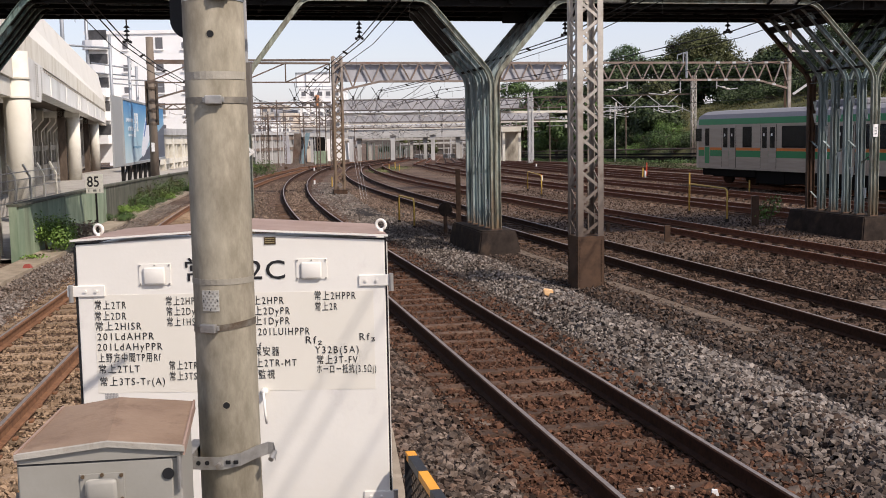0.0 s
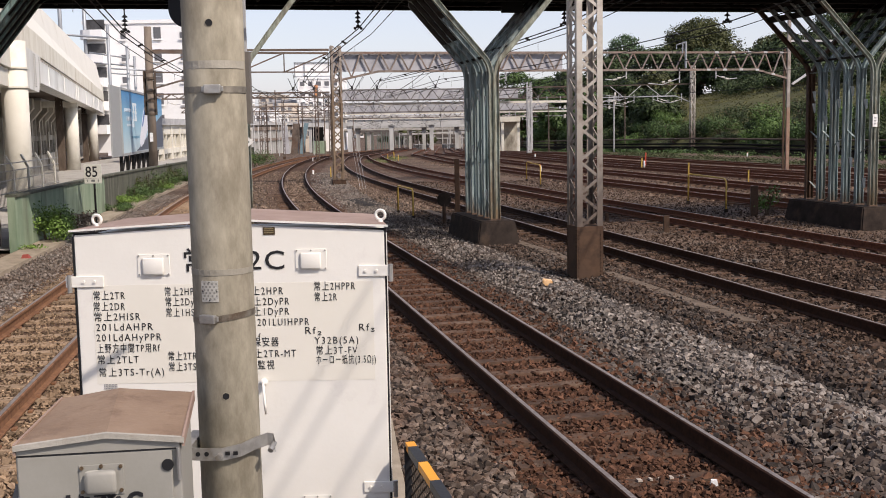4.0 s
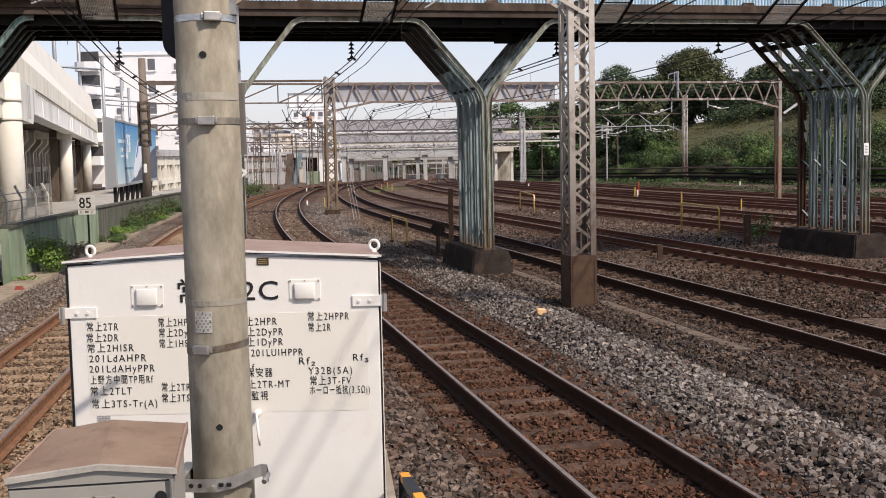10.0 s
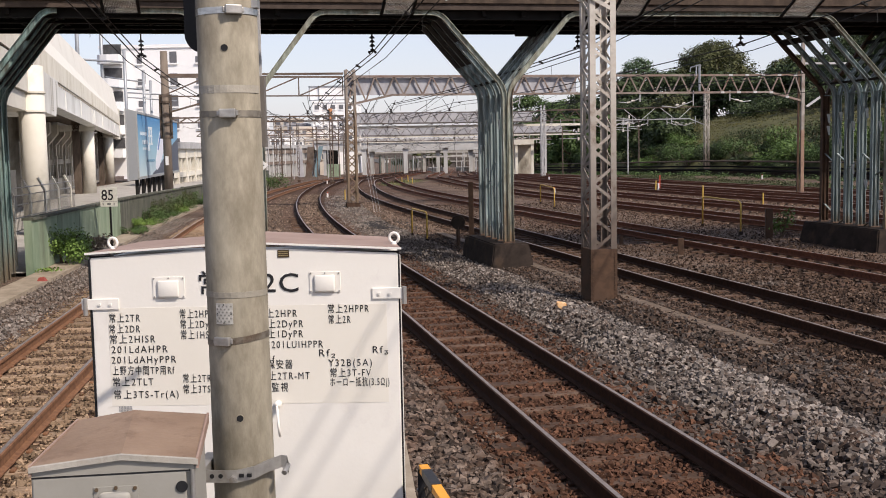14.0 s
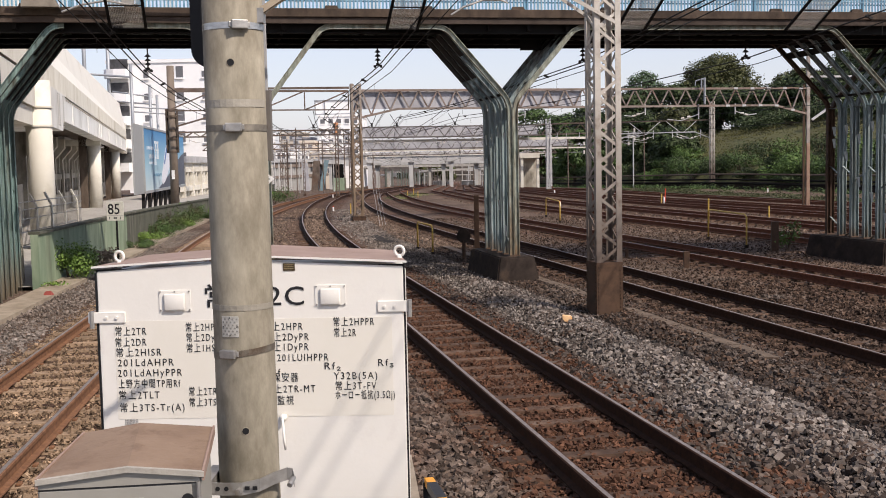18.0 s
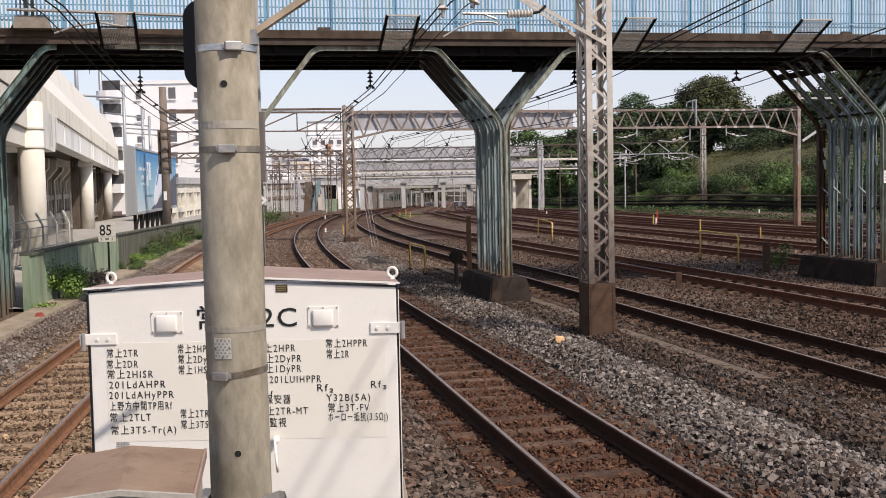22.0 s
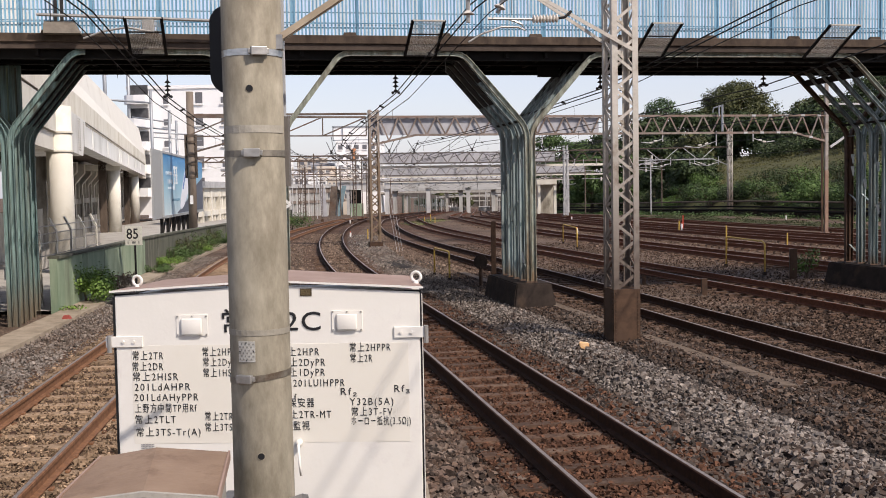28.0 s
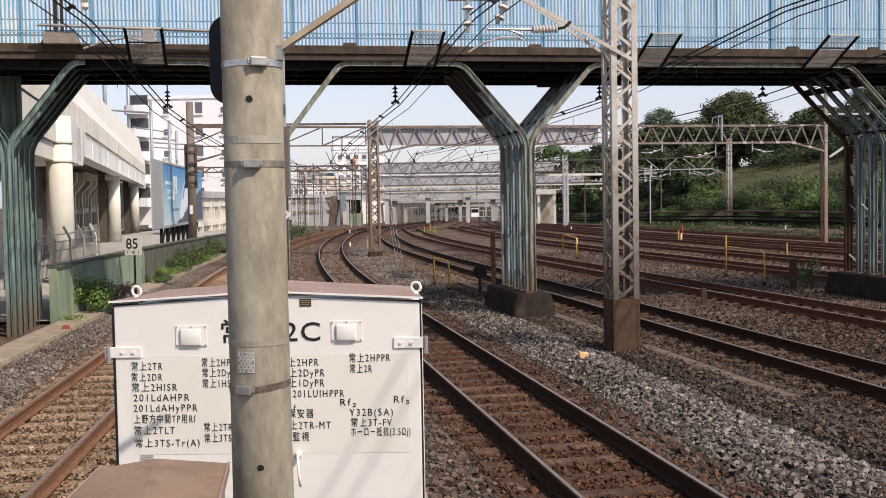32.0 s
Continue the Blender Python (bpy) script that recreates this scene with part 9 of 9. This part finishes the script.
# small pale stones and posts among the bank's trees
for i in range(14):
    p = hill_pt(rg.uniform(3.0, 4.4), rg.uniform(4.5, 6.5))
    t = thing("stone_post", "small pale stone post on the bank", "stone post", tuple(p), rg.uniform(0, 90), group="stone posts on the bank")
    bm = bmesh.new()
    hh = rg.uniform(0.3, 0.7)
    box(bm, -0.10, 0.10, -0.08, 0.08, -0.2, hh, bevel=0.03)
    part("post", bm, M["concrete"], t)

# signal wires in front of the bank
for k, z in ((5, 5.3), (6, 5.6), (7, 5.0), (8, 5.8), (8, 4.4)):
    bm = bmesh.new()
    tube(bm, [track_pt(k, y, 1.0, z) for y in (20, 35, 50, 62, 75, 90, 105, 125)], 0.018, 4, caps=False)
    tagged(part("far_wire", bm, M["wire"]), "sooty overhead wire above the far tracks", "wire", kind="stuff")

# ---------------------------------------------------------------- trains


def coach(name, label):
    """A four-door commuter coach; x from its tail, the visible side at -y, z from the rail."""
    c = thing(name, label, "train")
    W, L = 1.475, 19.6
    bm = bmesh.new()
    prof = [(-W, 0.72), (-W, 2.72), (-W + 0.03, 2.97), (-W + 0.16, 3.17), (-W + 0.5, 3.32), (0, 3.38), (W - 0.5, 3.32), (W - 0.16, 3.17), (W - 0.03, 2.97), (W, 2.72), (W, 0.72)]
    r0, r1, r2 = [[bm.verts.new((x, y * k, z if z < 2.9 else z - dz)) for y, z in prof] for x, k, dz in ((0.0, 0.93, 0.08), (0.35, 1.0, 0.0), (L, 1.0, 0.0))]
    for a, b in ((r0, r1), (r1, r2)):
        for j in range(len(prof) - 1):
            f = bm.faces.new((a[j], b[j], b[j + 1], a[j + 1]))
            f.material_index = 1 if 2 <= j <= 7 else 0
        bm.faces.new((a[0], a[-1], b[-1], b[0]))
    bm.faces.new(r0[::-1]); bm.faces.new(r2)
    part("body", bm, [M["steel_train"], M["train_roof"]], c)
    for z0, z1, m, nm in ((2.71, 2.97, "train_green", "upper_stripe"), (1.28, 1.56, "train_green", "waist_stripe"), (1.565, 1.68, "train_orange", "waist_stripe")):
        bm = bmesh.new()
        for s in (-1, 1):
            dy = 0.006 if z0 < 2.7 else 0.0
            hexa(bm, [(0.36, s * (W - 0.02), z0), (L, s * (W - 0.02), z0), (L, s * (W + 0.006), z0), (0.36, s * (W + 0.006), z0), (0.36, s * (W - 0.03), z1), (L, s * (W - 0.03), z1), (L, s * (W + 0.004 - (0.024 if z0 > 2.7 else 0)), z1), (0.36, s * (W + 0.004 - (0.024 if z0 > 2.7 else 0)), z1)])
        part(nm, bm, M[m], c)
    bm = bmesh.new()
    box(bm, 0.10, 0.62, -W - 0.012, -W + 0.02, 1.95, 2.55, bevel=0.01)
    part("cab_window", bm, M["glass_dark"], c)
    bm = bmesh.new()
    box(bm, 0.88, 1.38, -W - 0.010, -W + 0.02, 0.85, 2.64, bevel=0.006)
    dr = part("crew_door", bm, M["steel_train"], c)
    bm = bmesh.new()
    box(bm, 0.95, 1.31, -W - 0.016, -W + 0.02, 1.75, 2.55, bevel=0.008)
    part("door_window", bm, M["glass_dark"], dr)
    bm = bmesh.new()
    box(bm, 0.93, 1.33, -W - 0.014, -W + 0.02, 0.95, 1.70, bevel=0.006)
    part("door_panel", bm, M["train_green"], dr, "green lower door panel")
    for x in (2.95, 6.0, 11.0, 16.0):
        for s in (-1, 1):
            bm = bmesh.new()
            a, b = (x - 0.56, x - 0.012) if s < 0 else (x + 0.012, x + 0.56)
            box(bm, a, b, -W - 0.012, -W + 0.02, 0.80, 2.66, bevel=0.006)
            leaf = part("door_leaf", bm, M["steel_train"], c)
            bm = bmesh.new()
            e = a - 0.02 if s < 0 else b
            box(bm, e, e + 0.02, -W - 0.008, -W + 0.02, 0.80, 2.66)
            part("door_seam", bm, M["under"], leaf)
            bm = bmesh.new()
            box(bm, a + 0.10, b - 0.08, -W - 0.018, -W + 0.02, 1.68, 2.56, bevel=0.018)
            pane = part("door_window", bm, M["glass_dark"], leaf)
            bm = bmesh.new()
            box(bm, a + 0.2, a + 0.3, -W - 0.021, -W - 0.012, 2.18, 2.30)
            part("sticker", bm, M["white"], pane)
    for x0, x1 in ((4.1, 4.72), (7.0, 9.9), (12.2, 14.2), (17.2, 18.9)):
        bm = bmesh.new()
        box(bm, x0, x1, -W - 0.012, -W + 0.02, 1.72, 2.56, bevel=0.01)
        pane = part("window", bm, M["glass_dark"], c)
        bm = bmesh.new()
        for z in (1.70, 2.56):
            box(bm, x0 - 0.03, x1 + 0.03, -W - 0.016, -W, z, z + 0.03)
        for x in (x0 - 0.03, x1):
            box(bm, x, x + 0.03, -W - 0.016, -W, 1.73, 2.56)
        part("window_frame", bm, M["under"], pane)
    for x0, x1, zb in ((0.5, 4.9, 0.40), (4.9, 7.0, 0.16), (7.0, 9.4, 0.22), (9.4, 12.0, 0.15), (12.0, 14.6, 0.24), (14.6, 19.2, 0.40)):
        bm = bmesh.new()
        box(bm, x0, x1 - 0.04, -1.33, 1.33, zb, 0.72, bevel=0.02)
        part("equipment_box", bm, M["under"], c)
    for bx in (2.6, 16.6):
        bm = bmesh.new()
        box(bm, bx - 1.5, bx + 1.5, -1.15, 1.15, 0.35, 0.75)
        bogie = part("bogie", bm, M["under"], c)
        for wx in (-1.05, 1.05):
            for s in (-1, 1):
                bm = bmesh.new()
                tube(bm, [(bx + wx, s * 0.50, 0.43), (bx + wx, s * 0.63, 0.43)], 0.43, 20)
                part("wheel", bm, M["rail"], bogie)
    bm = bmesh.new()
    box(bm, 8, 11.5, -0.95, 0.95, 3.34, 3.58, bevel=0.06)
    part("air_unit", bm, M["train_roof"], c)
    bm = bmesh.new()
    box(bm, -0.012, 0.02, -1.1, 1.1, 1.7, 2.6, bevel=0.01)
    part("end_window", bm, M["glass_dark"], c)
    bm = bmesh.new()
    for y in (-0.95, 0.95):
        tube(bm, [(-0.015, y, 1.5), (0.02, y, 1.5)], 0.10, 12)
    part("tail_light", bm, M["red"], c)
    return c


coaches = [coach("commuter_train", "stainless commuter train coach with green and orange stripes")]
second = copy_thing(coaches[0], Matrix())
coaches.append(second)
far_train = thing("distant_train", "distant white-fronted train approaching on far tracks", "train")
bm = bmesh.new()
box(bm, -1.45, 1.45, 0, 190, 0.9, 3.6, bevel=0.2)
part("body", bm, M["steel_train"], far_train)
bm = bmesh.new()
box(bm, -1.4, 1.4, -0.08, 0.2, 0.5, 2.0, bevel=0.05)
part("nose", bm, M["white"], far_train)
bm = bmesh.new()
box(bm, -1.15, 1.15, -0.1, 0.2, 2.05, 3.2, bevel=0.05)
part("windscreen", bm, M["glass_dark"], far_train)


def motions():
    x, ya, m, y0, r = TRACKS[6]
    turn = math.degrees(math.atan2(-1.0, -m))
    tail = 52.2

    def place(t, back):
        y = tail - 22.8 * t - back * 0.955
        return pose(x + m * (y - ya), y, 0.16, 0, 0, turn)
    for ob, back in ((coaches[0], 0.0), (coaches[1], 19.4)):
        walk(ob, [(t, place(t, back)) for t in (0, 0.25, 0.5, 1, 2, 4, 8, 12, 12.5)] + [(32, place(12.6, back))])

    def fp(y):
        return pose(-1.2 - 0.13 * (y - 385), y, ground_z(y) + 0.16, -0.97, 0, 7.4)
    walk(far_train, [(0, fp(900)), (20, fp(640)), (29, fp(452)), (32, fp(385))])


motions()
